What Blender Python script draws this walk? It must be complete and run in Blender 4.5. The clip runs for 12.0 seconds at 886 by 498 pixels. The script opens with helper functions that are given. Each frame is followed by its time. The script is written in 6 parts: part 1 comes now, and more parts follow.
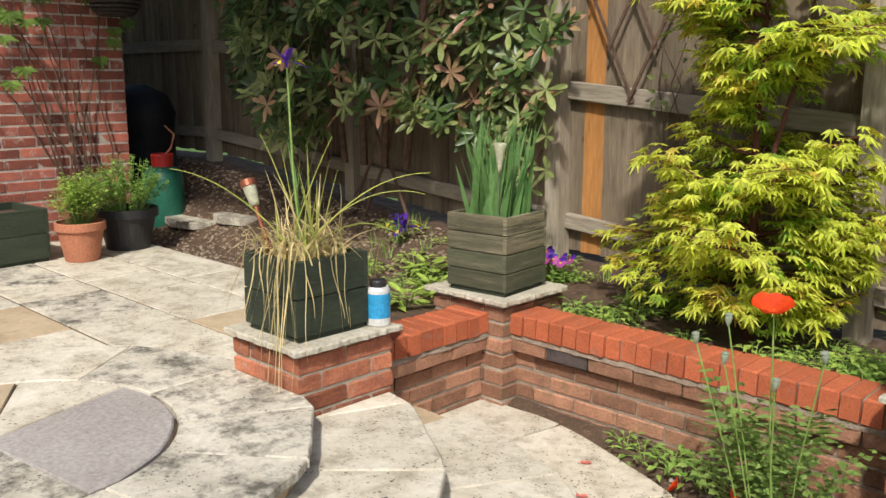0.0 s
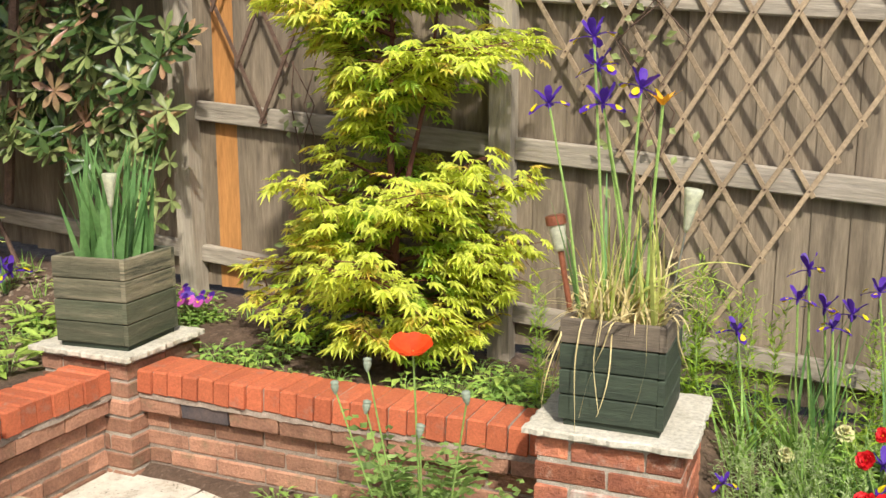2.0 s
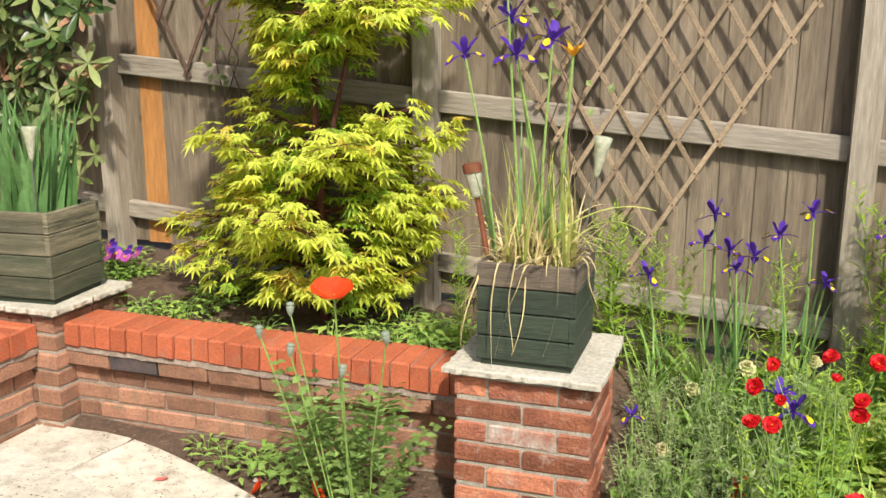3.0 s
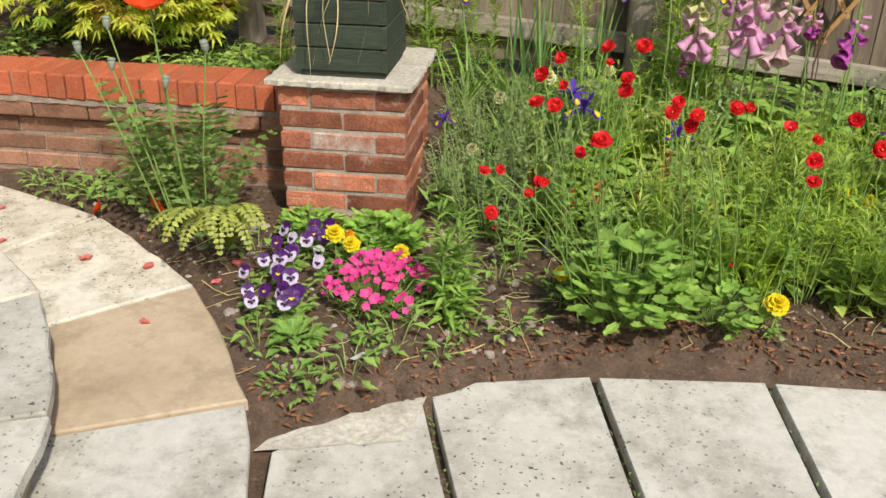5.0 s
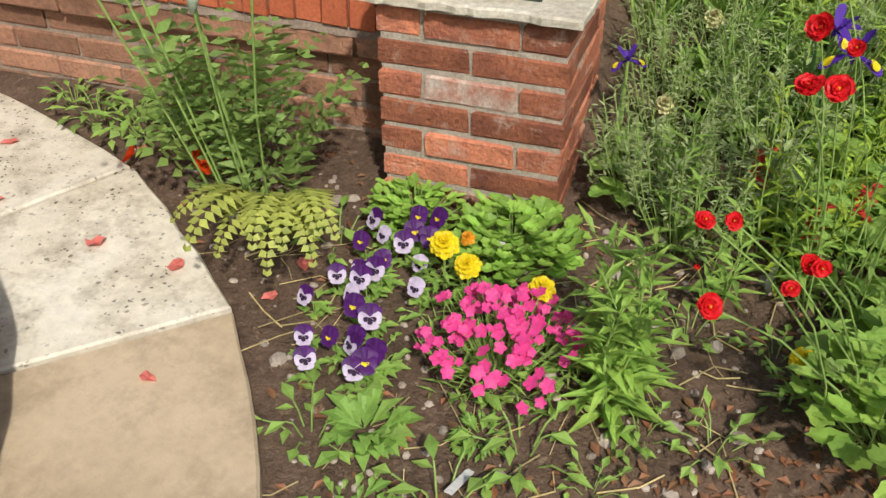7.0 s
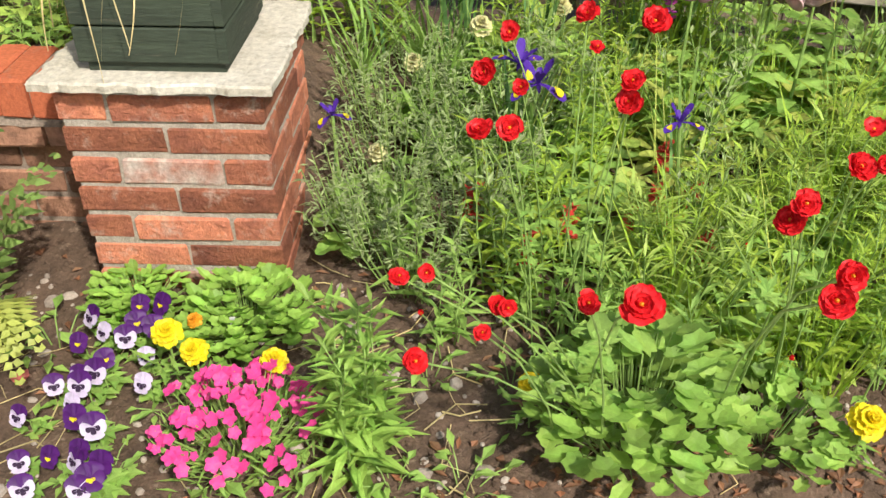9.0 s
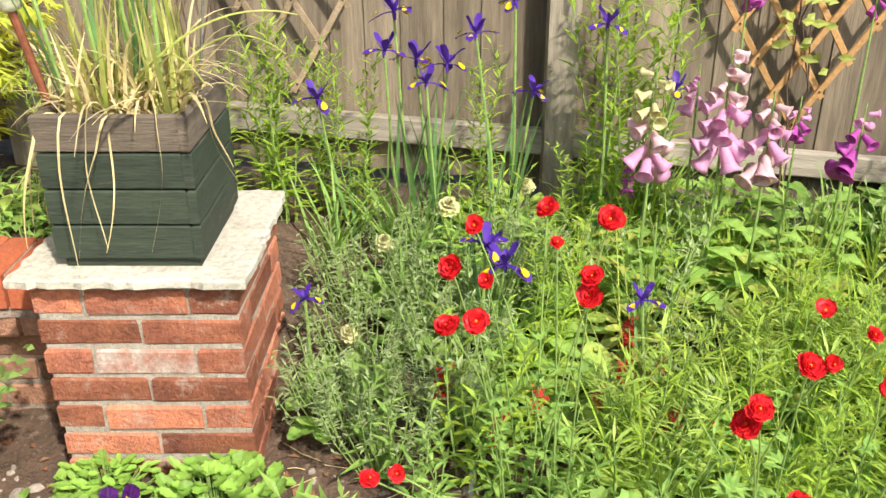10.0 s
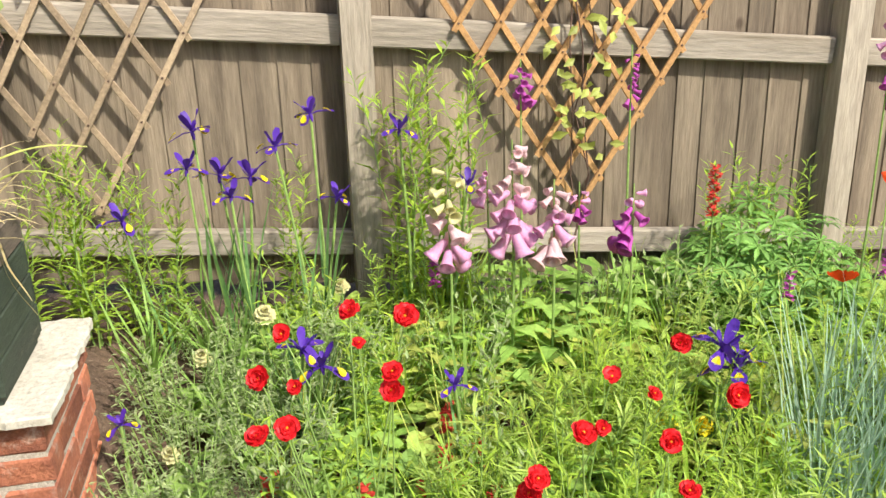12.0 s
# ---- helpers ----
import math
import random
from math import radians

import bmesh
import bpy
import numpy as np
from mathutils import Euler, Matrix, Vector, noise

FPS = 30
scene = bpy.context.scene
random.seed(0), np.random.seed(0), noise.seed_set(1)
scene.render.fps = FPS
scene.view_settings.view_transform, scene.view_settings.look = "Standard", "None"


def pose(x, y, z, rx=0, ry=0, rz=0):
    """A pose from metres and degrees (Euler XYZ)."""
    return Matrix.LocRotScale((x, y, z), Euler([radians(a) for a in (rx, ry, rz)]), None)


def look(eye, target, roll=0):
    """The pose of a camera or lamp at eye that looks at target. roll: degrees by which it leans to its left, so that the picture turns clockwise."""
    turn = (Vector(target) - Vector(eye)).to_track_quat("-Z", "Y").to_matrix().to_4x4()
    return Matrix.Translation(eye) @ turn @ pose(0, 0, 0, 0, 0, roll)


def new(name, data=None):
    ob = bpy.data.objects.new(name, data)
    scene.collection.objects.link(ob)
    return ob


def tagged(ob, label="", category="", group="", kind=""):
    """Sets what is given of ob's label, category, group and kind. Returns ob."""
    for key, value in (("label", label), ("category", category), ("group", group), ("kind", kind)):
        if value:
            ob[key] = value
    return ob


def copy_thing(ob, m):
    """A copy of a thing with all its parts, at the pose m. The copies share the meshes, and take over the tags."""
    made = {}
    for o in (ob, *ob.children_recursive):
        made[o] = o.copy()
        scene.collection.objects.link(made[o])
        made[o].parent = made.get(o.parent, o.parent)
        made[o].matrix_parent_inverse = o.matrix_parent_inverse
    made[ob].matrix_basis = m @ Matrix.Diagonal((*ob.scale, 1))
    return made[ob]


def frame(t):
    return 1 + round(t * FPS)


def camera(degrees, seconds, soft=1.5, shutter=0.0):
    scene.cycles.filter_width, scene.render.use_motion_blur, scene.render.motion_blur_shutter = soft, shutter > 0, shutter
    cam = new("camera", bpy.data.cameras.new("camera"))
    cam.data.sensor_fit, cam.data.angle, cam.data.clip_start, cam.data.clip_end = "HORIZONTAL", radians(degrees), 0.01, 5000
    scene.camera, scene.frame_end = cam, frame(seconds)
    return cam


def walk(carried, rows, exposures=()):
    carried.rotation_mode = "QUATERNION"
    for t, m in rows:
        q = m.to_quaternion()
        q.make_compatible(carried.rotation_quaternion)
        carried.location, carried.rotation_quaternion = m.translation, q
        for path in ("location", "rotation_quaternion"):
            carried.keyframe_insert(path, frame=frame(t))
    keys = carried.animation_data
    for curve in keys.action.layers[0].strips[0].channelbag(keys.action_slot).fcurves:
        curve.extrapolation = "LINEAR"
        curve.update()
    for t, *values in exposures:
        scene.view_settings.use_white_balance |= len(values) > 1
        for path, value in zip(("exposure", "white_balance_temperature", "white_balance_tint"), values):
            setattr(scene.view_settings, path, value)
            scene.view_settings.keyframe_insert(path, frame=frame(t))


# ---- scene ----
cam = camera(53.0, 12.0)
METRES, EYE, TILT, LEAN, TURN = 2.4, 1.59, -11.0, 0.0, 44.4
ROWS = [
    (0.0, 0.0, 0.0, 0.0, -0.0, 0.0, -0.0),
    (0.5, 0.0608, 0.078, 0.0174, -7.12, 0.42, 0.83),
    (1.0, 0.0836, 0.105, 0.0245, -13.79, -0.04, 2.27),
    (1.5, 0.0843, 0.131, 0.0283, -18.47, -0.21, 3.39),
    (2.0, 0.0826, 0.1357, 0.0356, -21.13, 0.16, 3.97),
    (2.5, 0.0837, 0.1292, 0.0331, -23.15, -0.37, 4.55),
    (3.0, 0.0892, 0.0913, 0.0186, -25.08, -2.76, 4.56),
    (3.5, 0.0856, 0.0493, -0.0148, -27.31, -7.37, 4.54),
]
LATER = [
    (5.5, 0.0837, 0.0176, -0.0677, -34.14, -20.85, 5.89),
    (6.0, 0.191, 0.1408, -0.0613, -28.92, -23.14, 5.45),
    (6.5, 0.251, 0.2834, -0.0433, -25.29, -25.38, 4.82),
]
LAST = [
    (8.5, 0.3553, 0.3587, -0.037, -37.71, -30.28, 6.51),
    (9.0, 0.3637, 0.3505, -0.0234, -41.33, -26.93, 7.36),
    (9.5, 0.3658, 0.3457, -0.0014, -42.43, -22.06, 7.67),
    (10.0, 0.3683, 0.3411, 0.0144, -43.27, -17.74, 7.81),
    (10.5, 0.3691, 0.3361, 0.0322, -44.08, -13.95, 8.02),
    (11.0, 0.3674, 0.3311, 0.039, -46.13, -12.15, 8.71),
    (11.5, 0.3685, 0.3087, 0.0371, -50.96, -12.29, 9.96),
    (12.0, 0.365, 0.2897, 0.0297, -54.82, -13.74, 10.64),
]


def turned(rows):
    return [(t, pose(0, 0, EYE, TILT, LEAN, TURN) @ pose(METRES * x, METRES * y, METRES * z, 90 + pitch, roll, yaw)) for t, x, y, z, yaw, pitch, roll in rows]


def upright(t, x, y, z, yaw, pitch, roll):
    return [(t, pose(x, y, z, 90 + pitch, 0, yaw) @ pose(0, 0, 0, 0, 0, roll))]


walk(cam, turned(ROWS)
     + upright(3.7, 0.078, 0.177, 1.52, 14.84, -19.12, 0.65)
     + upright(4.5, 0.150, 0.045, 1.48, 9.6, -25.0, 0.65)
     + upright(5.3, 0.160, 0.054, 1.452, 8.44, -28.7, 0.64)
     + turned(LATER)
     + upright(6.7, -0.079, 1.008, 1.348, 19.42, -36.18, -0.07)
     + upright(7.5, -0.07, 1.16, 1.335, 16.5, -39.0, 0.0)
     + upright(8.3, 0.013, 1.184, 1.333, 8.73, -39.75, 0.14)
     + turned(LAST),
     exposures=((0.0, 0.0), (1.0, 0.23), (2.5, 0.48), (3.7, 0.2), (5.3, 0.02), (6.7, -0.05), (8.5, 0.12), (9.5, 0.66), (12.0, 0.75)))

# ---- light ----
SUN_EL, SUN_AZ = 47.0, 146.0  # degrees; azimuth clockwise from +y
world = bpy.data.worlds.new("garden_sky")
scene.world = world
world.use_nodes = True
wn = world.node_tree.nodes
sky = wn.new("ShaderNodeTexSky")
sky.sky_type, sky.sun_disc = "NISHITA", False
sky.sun_elevation, sky.sun_rotation = radians(SUN_EL), radians(SUN_AZ)
sky.dust_density, sky.ozone_density = 2.5, 1.0
world.node_tree.links.new(sky.outputs[0], wn["Background"].inputs[0])
wn["Background"].inputs[1].default_value = 0.15
sun_data = bpy.data.lights.new("sun", "SUN")
sun_data.energy, sun_data.angle, sun_data.color = 3.9, radians(2.5), (1.0, 0.95, 0.86)
sun_way = Vector((math.sin(radians(SUN_AZ)) * math.cos(radians(SUN_EL)), math.cos(radians(SUN_AZ)) * math.cos(radians(SUN_EL)), math.sin(radians(SUN_EL))))
sun = new("sun", sun_data)
sun.matrix_world = look(sun_way * 30, (0, 0, 0))

# ---- materials ----


def material(name, colour, other=None, rough=0.8, scale=8.0, fine=60.0, bump=0.3, spread=0.0, by="island", spec=0.3, trans=0.0, mix=0.5, dirt=None, dirt_scale=2.5, dirt_at=(0.5, 0.65), stretch=(1, 1, 1), metal=0.0, specks=None, grain_at=(0.72, 1.2), knots=None):
    """A surface with large patches between two colours, fine grain, relief, and a shift of tone from piece to piece."""
    m = bpy.data.materials.new(name)
    m.use_nodes = True
    n, l = m.node_tree.nodes, m.node_tree.links
    b = n["Principled BSDF"]
    other = other or tuple(0.7 * c for c in colour)
    tc = n.new("ShaderNodeTexCoord")
    mp = n.new("ShaderNodeMapping")
    mp.inputs["Scale"].default_value = stretch
    l.new(tc.outputs["Object"], mp.inputs[0])
    big = n.new("ShaderNodeTexNoise")
    big.inputs["Scale"].default_value, big.inputs["Detail"].default_value, big.inputs["Roughness"].default_value = scale, 5, 0.62
    small = n.new("ShaderNodeTexNoise")
    small.inputs["Scale"].default_value, small.inputs["Detail"].default_value, small.inputs["Roughness"].default_value = fine, 4, 0.7
    info = n.new("ShaderNodeObjectInfo") if by == "object" else n.new("ShaderNodeNewGeometry")
    rnd = info.outputs["Random"] if by == "object" else info.outputs["Random Per Island"]
    if spread:
        off = n.new("ShaderNodeVectorMath")
        off.operation = "MULTIPLY_ADD"
        comb = n.new("ShaderNodeCombineXYZ")
        for k in range(3):
            l.new(rnd, comb.inputs[k])
        l.new(comb.outputs[0], off.inputs[0])
        off.inputs[1].default_value = (37.0, 19.0, 53.0)
        l.new(mp.outputs[0], off.inputs[2])
        where = off.outputs[0]
    else:
        where = mp.outputs[0]
    l.new(where, big.inputs["Vector"])
    l.new(where, small.inputs["Vector"])
    ramp = n.new("ShaderNodeMapRange")
    ramp.inputs[1].default_value, ramp.inputs[2].default_value = mix - 0.17, mix + 0.17
    l.new(big.outputs[0], ramp.inputs[0])
    mixc = n.new("ShaderNodeMix")
    mixc.data_type = "RGBA"
    mixc.inputs[6].default_value, mixc.inputs[7].default_value = (*colour, 1), (*other, 1)
    l.new(ramp.outputs[0], mixc.inputs[0])
    out = mixc.outputs[2]
    grain = n.new("ShaderNodeMapRange")
    grain.inputs[1].default_value, grain.inputs[2].default_value, grain.inputs[3].default_value, grain.inputs[4].default_value = 0.3, 0.7, *grain_at
    l.new(small.outputs[0], grain.inputs[0])
    value = grain.outputs[0]
    if spread:
        var = n.new("ShaderNodeMapRange")
        var.inputs[3].default_value, var.inputs[4].default_value = 1 - spread, 1 + spread
        l.new(rnd, var.inputs[0])
        mul = n.new("ShaderNodeMath")
        mul.operation = "MULTIPLY"
        l.new(value, mul.inputs[0])
        l.new(var.outputs[0], mul.inputs[1])
        value = mul.outputs[0]
    hsv = n.new("ShaderNodeHueSaturation")
    l.new(out, hsv.inputs["Color"])
    l.new(value, hsv.inputs["Value"])
    out = hsv.outputs[0]
    if dirt:
        spots = n.new("ShaderNodeTexNoise")
        spots.inputs["Scale"].default_value, spots.inputs["Detail"].default_value, spots.inputs["Roughness"].default_value = dirt_scale, 7, 0.75
        l.new(where, spots.inputs["Vector"])
        cut = n.new("ShaderNodeMapRange")
        cut.inputs[1].default_value, cut.inputs[2].default_value = dirt_at
        l.new(spots.outputs[0], cut.inputs[0])
        m2 = n.new("ShaderNodeMix")
        m2.data_type = "RGBA"
        l.new(cut.outputs[0], m2.inputs[0])
        l.new(out, m2.inputs[6])
        m2.inputs[7].default_value = (*dirt, 1)
        out = m2.outputs[2]
    if specks:
        vor = n.new("ShaderNodeTexVoronoi")
        vor.inputs["Scale"].default_value = 66
        wob = n.new("ShaderNodeVectorMath")
        wob.operation = "MULTIPLY_ADD"
        l.new(small.outputs["Color"], wob.inputs[0])
        wob.inputs[1].default_value = (0.03, 0.03, 0.03)
        l.new(where, wob.inputs[2])
        l.new(wob.outputs[0], vor.inputs["Vector"])
        near = n.new("ShaderNodeMapRange")
        near.inputs[1].default_value, near.inputs[2].default_value, near.inputs[3].default_value, near.inputs[4].default_value = -0.16, -0.08, 1.0, 0.0
        sized = n.new("ShaderNodeMath")
        sized.operation = "MULTIPLY_ADD"
        l.new(vor.outputs["Color"], sized.inputs[0])
        sized.inputs[1].default_value = -0.52
        l.new(vor.outputs["Distance"], sized.inputs[2])
        l.new(sized.outputs[0], near.inputs[0])
        few = n.new("ShaderNodeMapRange")
        few.inputs[1].default_value, few.inputs[2].default_value = 0.36, 0.6
        l.new(big.outputs[0], few.inputs[0])
        some = n.new("ShaderNodeMath")
        some.operation = "MULTIPLY"
        l.new(near.outputs[0], some.inputs[0])
        l.new(few.outputs[0], some.inputs[1])
        m3 = n.new("ShaderNodeMix")
        m3.data_type = "RGBA"
        l.new(some.outputs[0], m3.inputs[0])
        l.new(out, m3.inputs[6])
        m3.inputs[7].default_value = (*specks, 1)
        out = m3.outputs[2]
    if knots:
        grid = n.new("ShaderNodeVectorMath")
        grid.operation = "MULTIPLY"
        l.new(where, grid.inputs[0])
        grid.inputs[1].default_value = knots
        cells = n.new("ShaderNodeTexVoronoi")
        cells.inputs["Scale"].default_value = 1.0
        l.new(grid.outputs[0], cells.inputs["Vector"])
        here = n.new("ShaderNodeMapRange")
        here.inputs[1].default_value, here.inputs[2].default_value, here.inputs[3].default_value, here.inputs[4].default_value = 0.06, 0.14, 0.8, 0.0
        l.new(cells.outputs["Distance"], here.inputs[0])
        pick = n.new("ShaderNodeMath")
        pick.operation = "GREATER_THAN"
        pick.inputs[1].default_value = 0.55
        l.new(cells.outputs["Color"], pick.inputs[0])
        both = n.new("ShaderNodeMath")
        both.operation = "MULTIPLY"
        l.new(here.outputs[0], both.inputs[0])
        l.new(pick.outputs[0], both.inputs[1])
        m4 = n.new("ShaderNodeMix")
        m4.data_type = "RGBA"
        l.new(both.outputs[0], m4.inputs[0])
        l.new(out, m4.inputs[6])
        m4.inputs[7].default_value = (0.07, 0.05, 0.035, 1)
        out = m4.outputs[2]
    l.new(out, b.inputs["Base Color"])
    b.inputs["Roughness"].default_value = rough
    b.inputs["Specular IOR Level"].default_value = spec
    b.inputs["Metallic"].default_value = metal
    if bump:
        add = n.new("ShaderNodeMath")
        add.operation = "MULTIPLY_ADD"
        l.new(big.outputs[0], add.inputs[0])
        add.inputs[1].default_value = 1.5
        l.new(small.outputs[0], add.inputs[2])
        bp = n.new("ShaderNodeBump")
        bp.inputs["Strength"].default_value, bp.inputs["Distance"].default_value = bump, 0.01
        l.new(add.outputs[0], bp.inputs["Height"])
        l.new(bp.outputs[0], b.inputs["Normal"])
    if trans:
        tr = n.new("ShaderNodeBsdfTranslucent")
        l.new(out, tr.inputs[0])
        ms = n.new("ShaderNodeMixShader")
        ms.inputs[0].default_value = trans
        l.new(b.outputs[0], ms.inputs[1])
        l.new(tr.outputs[0], ms.inputs[2])
        l.new(ms.outputs[0], n["Material Output"].inputs[0])
    return m


def leafy(name, colour, other, spread=0.25, trans=0.3, rough=0.5, **kw):
    return material(name, colour, other, rough=rough, scale=5, fine=40, bump=0.0, spread=spread, trans=trans, **kw)


BRICK = material("old_brick", (0.52, 0.195, 0.105), (0.3, 0.11, 0.07), 0.9, 9, 90, 0.8, 0.45, "object", 0.2, dirt=(0.5, 0.4, 0.32), dirt_scale=11, dirt_at=(0.55, 0.76))
BRICK_BED = material("damp_brick", (0.41, 0.215, 0.135), (0.26, 0.138, 0.09), 0.9, 9, 90, 0.7, 0.4, "object", 0.2, dirt=(0.2, 0.17, 0.1), dirt_scale=7, dirt_at=(0.55, 0.75))
BRICK_RED = material("red_coping_brick", (0.52, 0.148, 0.068), (0.42, 0.112, 0.053), 0.85, 6, 110, 0.35, 0.14, "object", 0.2, dirt=(0.33, 0.2, 0.14), dirt_scale=12, dirt_at=(0.56, 0.78))
BRICK_HOUSE = material("house_brick", (0.42, 0.13, 0.085), (0.27, 0.1, 0.08), 0.9, 8, 80, 0.4, 0.5, "object", 0.2, dirt=(0.58, 0.5, 0.45), dirt_scale=5, dirt_at=(0.55, 0.68))
HOUSE_MORTAR = material("pale_house_mortar", (0.6, 0.52, 0.45), (0.48, 0.41, 0.35), 0.95, 20, 150, 0.6)
BRICK_BLUE = material("burnt_blue_brick", (0.06, 0.055, 0.06), (0.12, 0.09, 0.08), 0.85, 8, 80, 0.4)
WHITEWASH = material("white_paint_patch", (0.55, 0.47, 0.4), (0.4, 0.16, 0.1), 0.9, 16, 90, 0.5, mix=0.5)
MORTAR = material("mortar", (0.5, 0.44, 0.36), (0.37, 0.32, 0.25), 0.95, 20, 150, 0.6)
MORTAR_OLD = material("stained_mortar", (0.4, 0.32, 0.25), (0.27, 0.21, 0.16), 0.95, 20, 150, 0.7)
SLAB = material("weathered_paving_slab", (0.7, 0.655, 0.55), (0.54, 0.48, 0.37), 0.85, 4.5, 30, 0.4, 0.08, "object", 0.25, dirt=(0.29, 0.25, 0.19), dirt_scale=9, dirt_at=(0.5, 0.74), specks=(0.1, 0.09, 0.07), grain_at=(0.88, 1.08))
SLAB_PALE = material("pale_path_slab", (0.58, 0.56, 0.49), (0.47, 0.45, 0.38), 0.85, 3, 30, 0.3, 0.06, "object", 0.25, dirt=(0.27, 0.25, 0.2), dirt_scale=6, dirt_at=(0.48, 0.74), specks=(0.08, 0.075, 0.07), grain_at=(0.88, 1.08))
SLAB_GREY = material("lichened_slab", (0.7, 0.655, 0.55), (0.46, 0.42, 0.34), 0.9, 4, 30, 0.4, 0.08, "object", 0.25, dirt=(0.12, 0.11, 0.09), dirt_scale=7, dirt_at=(0.47, 0.64), specks=(0.1, 0.09, 0.08), grain_at=(0.85, 1.1))
SLAB_LILAC = material("smooth_grey_slab", (0.45, 0.415, 0.39), (0.37, 0.335, 0.31), 0.75, 3, 60, 0.2, 0.06, "object", 0.3)
SLAB_TAN = material("tan_paving_slab", (0.561, 0.445, 0.305), (0.439, 0.342, 0.220), 0.85, 2.5, 30, 0.25, 0.06, "object", 0.25, dirt=(0.3, 0.23, 0.15), dirt_scale=6, dirt_at=(0.5, 0.75), grain_at=(0.9, 1.07))
STONE_CAP = material("stone_cap", (0.6, 0.56, 0.46), (0.46, 0.42, 0.33), 0.9, 8, 60, 0.6, dirt=(0.2, 0.18, 0.13), dirt_scale=12, dirt_at=(0.6, 0.75))
SOIL = material("garden_soil", (0.16, 0.104, 0.07), (0.085, 0.056, 0.037), 0.95, 14, 90, 1.0, dirt=(0.25, 0.18, 0.125), dirt_scale=34, dirt_at=(0.56, 0.68))
FENCE = material("weathered_fence_wood", (0.285, 0.228, 0.16), (0.125, 0.098, 0.07), 0.9, 11, 90, 0.5, 0.24, "object", 0.2, stretch=(1, 1, 0.08), dirt=(0.17, 0.13, 0.09), dirt_scale=5, dirt_at=(0.55, 0.75), knots=(9, 9, 60))
FENCE_GREY = material("silvered_fence_wood", (0.40, 0.35, 0.28), (0.24, 0.205, 0.155), 0.9, 6, 70, 0.5, 0.12, "object", 0.2, stretch=(0.1, 1, 1), dirt=(0.2, 0.16, 0.11), dirt_scale=5, dirt_at=(0.58, 0.75), knots=(30, 9, 12))
FENCE_POST = material("grey_fence_post", (0.42, 0.365, 0.285), (0.29, 0.245, 0.185), 0.9, 6, 70, 0.5, 0.1, "object", 0.2, stretch=(1, 1, 0.1))
FENCE_ORANGE = material("new_orange_board", (0.5, 0.24, 0.075), (0.38, 0.17, 0.055), 0.8, 6, 60, 0.3, stretch=(1, 1, 0.1))
TRELLIS = material("faded_trellis_wood", (0.36, 0.27, 0.17), (0.27, 0.2, 0.13), 0.85, 8, 80, 0.3, 0.2, "object", 0.2)
TRELLIS_NEW = material("honey_trellis_wood", (0.5, 0.29, 0.12), (0.4, 0.22, 0.09), 0.8, 8, 80, 0.3, 0.15, "object", 0.2)
PLANTER = material("green_stained_board", (0.048, 0.064, 0.04), (0.03, 0.04, 0.027), 0.7, 8, 80, 0.4, 0.2, "object", 0.3, dirt=(0.2, 0.18, 0.12), dirt_scale=8, dirt_at=(0.62, 0.8), stretch=(0.3, 0.3, 2))
PLANTER_WORN = material("worn_green_board", (0.13, 0.125, 0.08), (0.3, 0.26, 0.17), 0.85, 7, 80, 0.5, 0.25, "object", 0.2, stretch=(0.25, 0.25, 3), dirt=(0.045, 0.05, 0.035), dirt_scale=6, dirt_at=(0.5, 0.65))
PLANTER_MID = material("half_worn_green_board", (0.062, 0.075, 0.045), (0.13, 0.125, 0.08), 0.8, 7, 80, 0.5, 0.2, "object", 0.2, stretch=(0.25, 0.25, 3), dirt=(0.27, 0.24, 0.16), dirt_scale=7, dirt_at=(0.6, 0.72))
PLANTER_TOP = material("bare_weathered_board", (0.2, 0.16, 0.115), (0.1, 0.08, 0.06), 0.9, 8, 80, 0.5, 0.2, "object", stretch=(0.3, 0.3, 3))
MAPLE = leafy("maple_leaf", (0.78, 0.8, 0.13), (0.62, 0.72, 0.09), 0.25, 0.5)
MAPLE_TIP = leafy("orange_maple_leaf", (0.72, 0.5, 0.1), (0.6, 0.58, 0.07), 0.25, 0.4)
# maple leaf with the shade inside the crown put into a deeper green
MAPLE_SHADE = leafy("shaded_maple_leaf", (0.42, 0.56, 0.06), (0.28, 0.46, 0.05), 0.3, 0.5)
BARK = material("bark", (0.16, 0.1, 0.07), (0.09, 0.055, 0.04), 0.9, 20, 90, 0.5)
BARK_RED = material("red_twig_bark", (0.18, 0.06, 0.04), (0.1, 0.04, 0.03), 0.8, 20, 90, 0.4)
RHODO = leafy("rhododendron_leaf", (0.075, 0.125, 0.03), (0.04, 0.075, 0.02), 0.4, 0.12, 0.36, spec=0.4)
RHODO_PINK = leafy("pink_new_leaf", (0.44, 0.22, 0.15), (0.33, 0.25, 0.11), 0.25, 0.25, 0.35)
RHODO_PALE = leafy("pale_green_leaf", (0.3, 0.33, 0.13), (0.16, 0.22, 0.06), 0.3, 0.2, 0.4, spec=0.35)
CREEPER = leafy("creeper_leaf", (0.2, 0.3, 0.06), (0.12, 0.2, 0.04), 0.3, 0.3)
IRIS_LEAF = leafy("iris_blade", (0.19, 0.34, 0.11), (0.12, 0.25, 0.08), 0.3, 0.3)
GRASS = leafy("meadow_green", (0.46, 0.58, 0.075), (0.32, 0.5, 0.06), 0.3, 0.45)
GRASS_DEEP = leafy("bed_green", (0.36, 0.52, 0.12), (0.22, 0.4, 0.08), 0.3, 0.4)
LIME = leafy("lime_green_leaf", (0.46, 0.58, 0.13), (0.32, 0.47, 0.09), 0.3, 0.35)
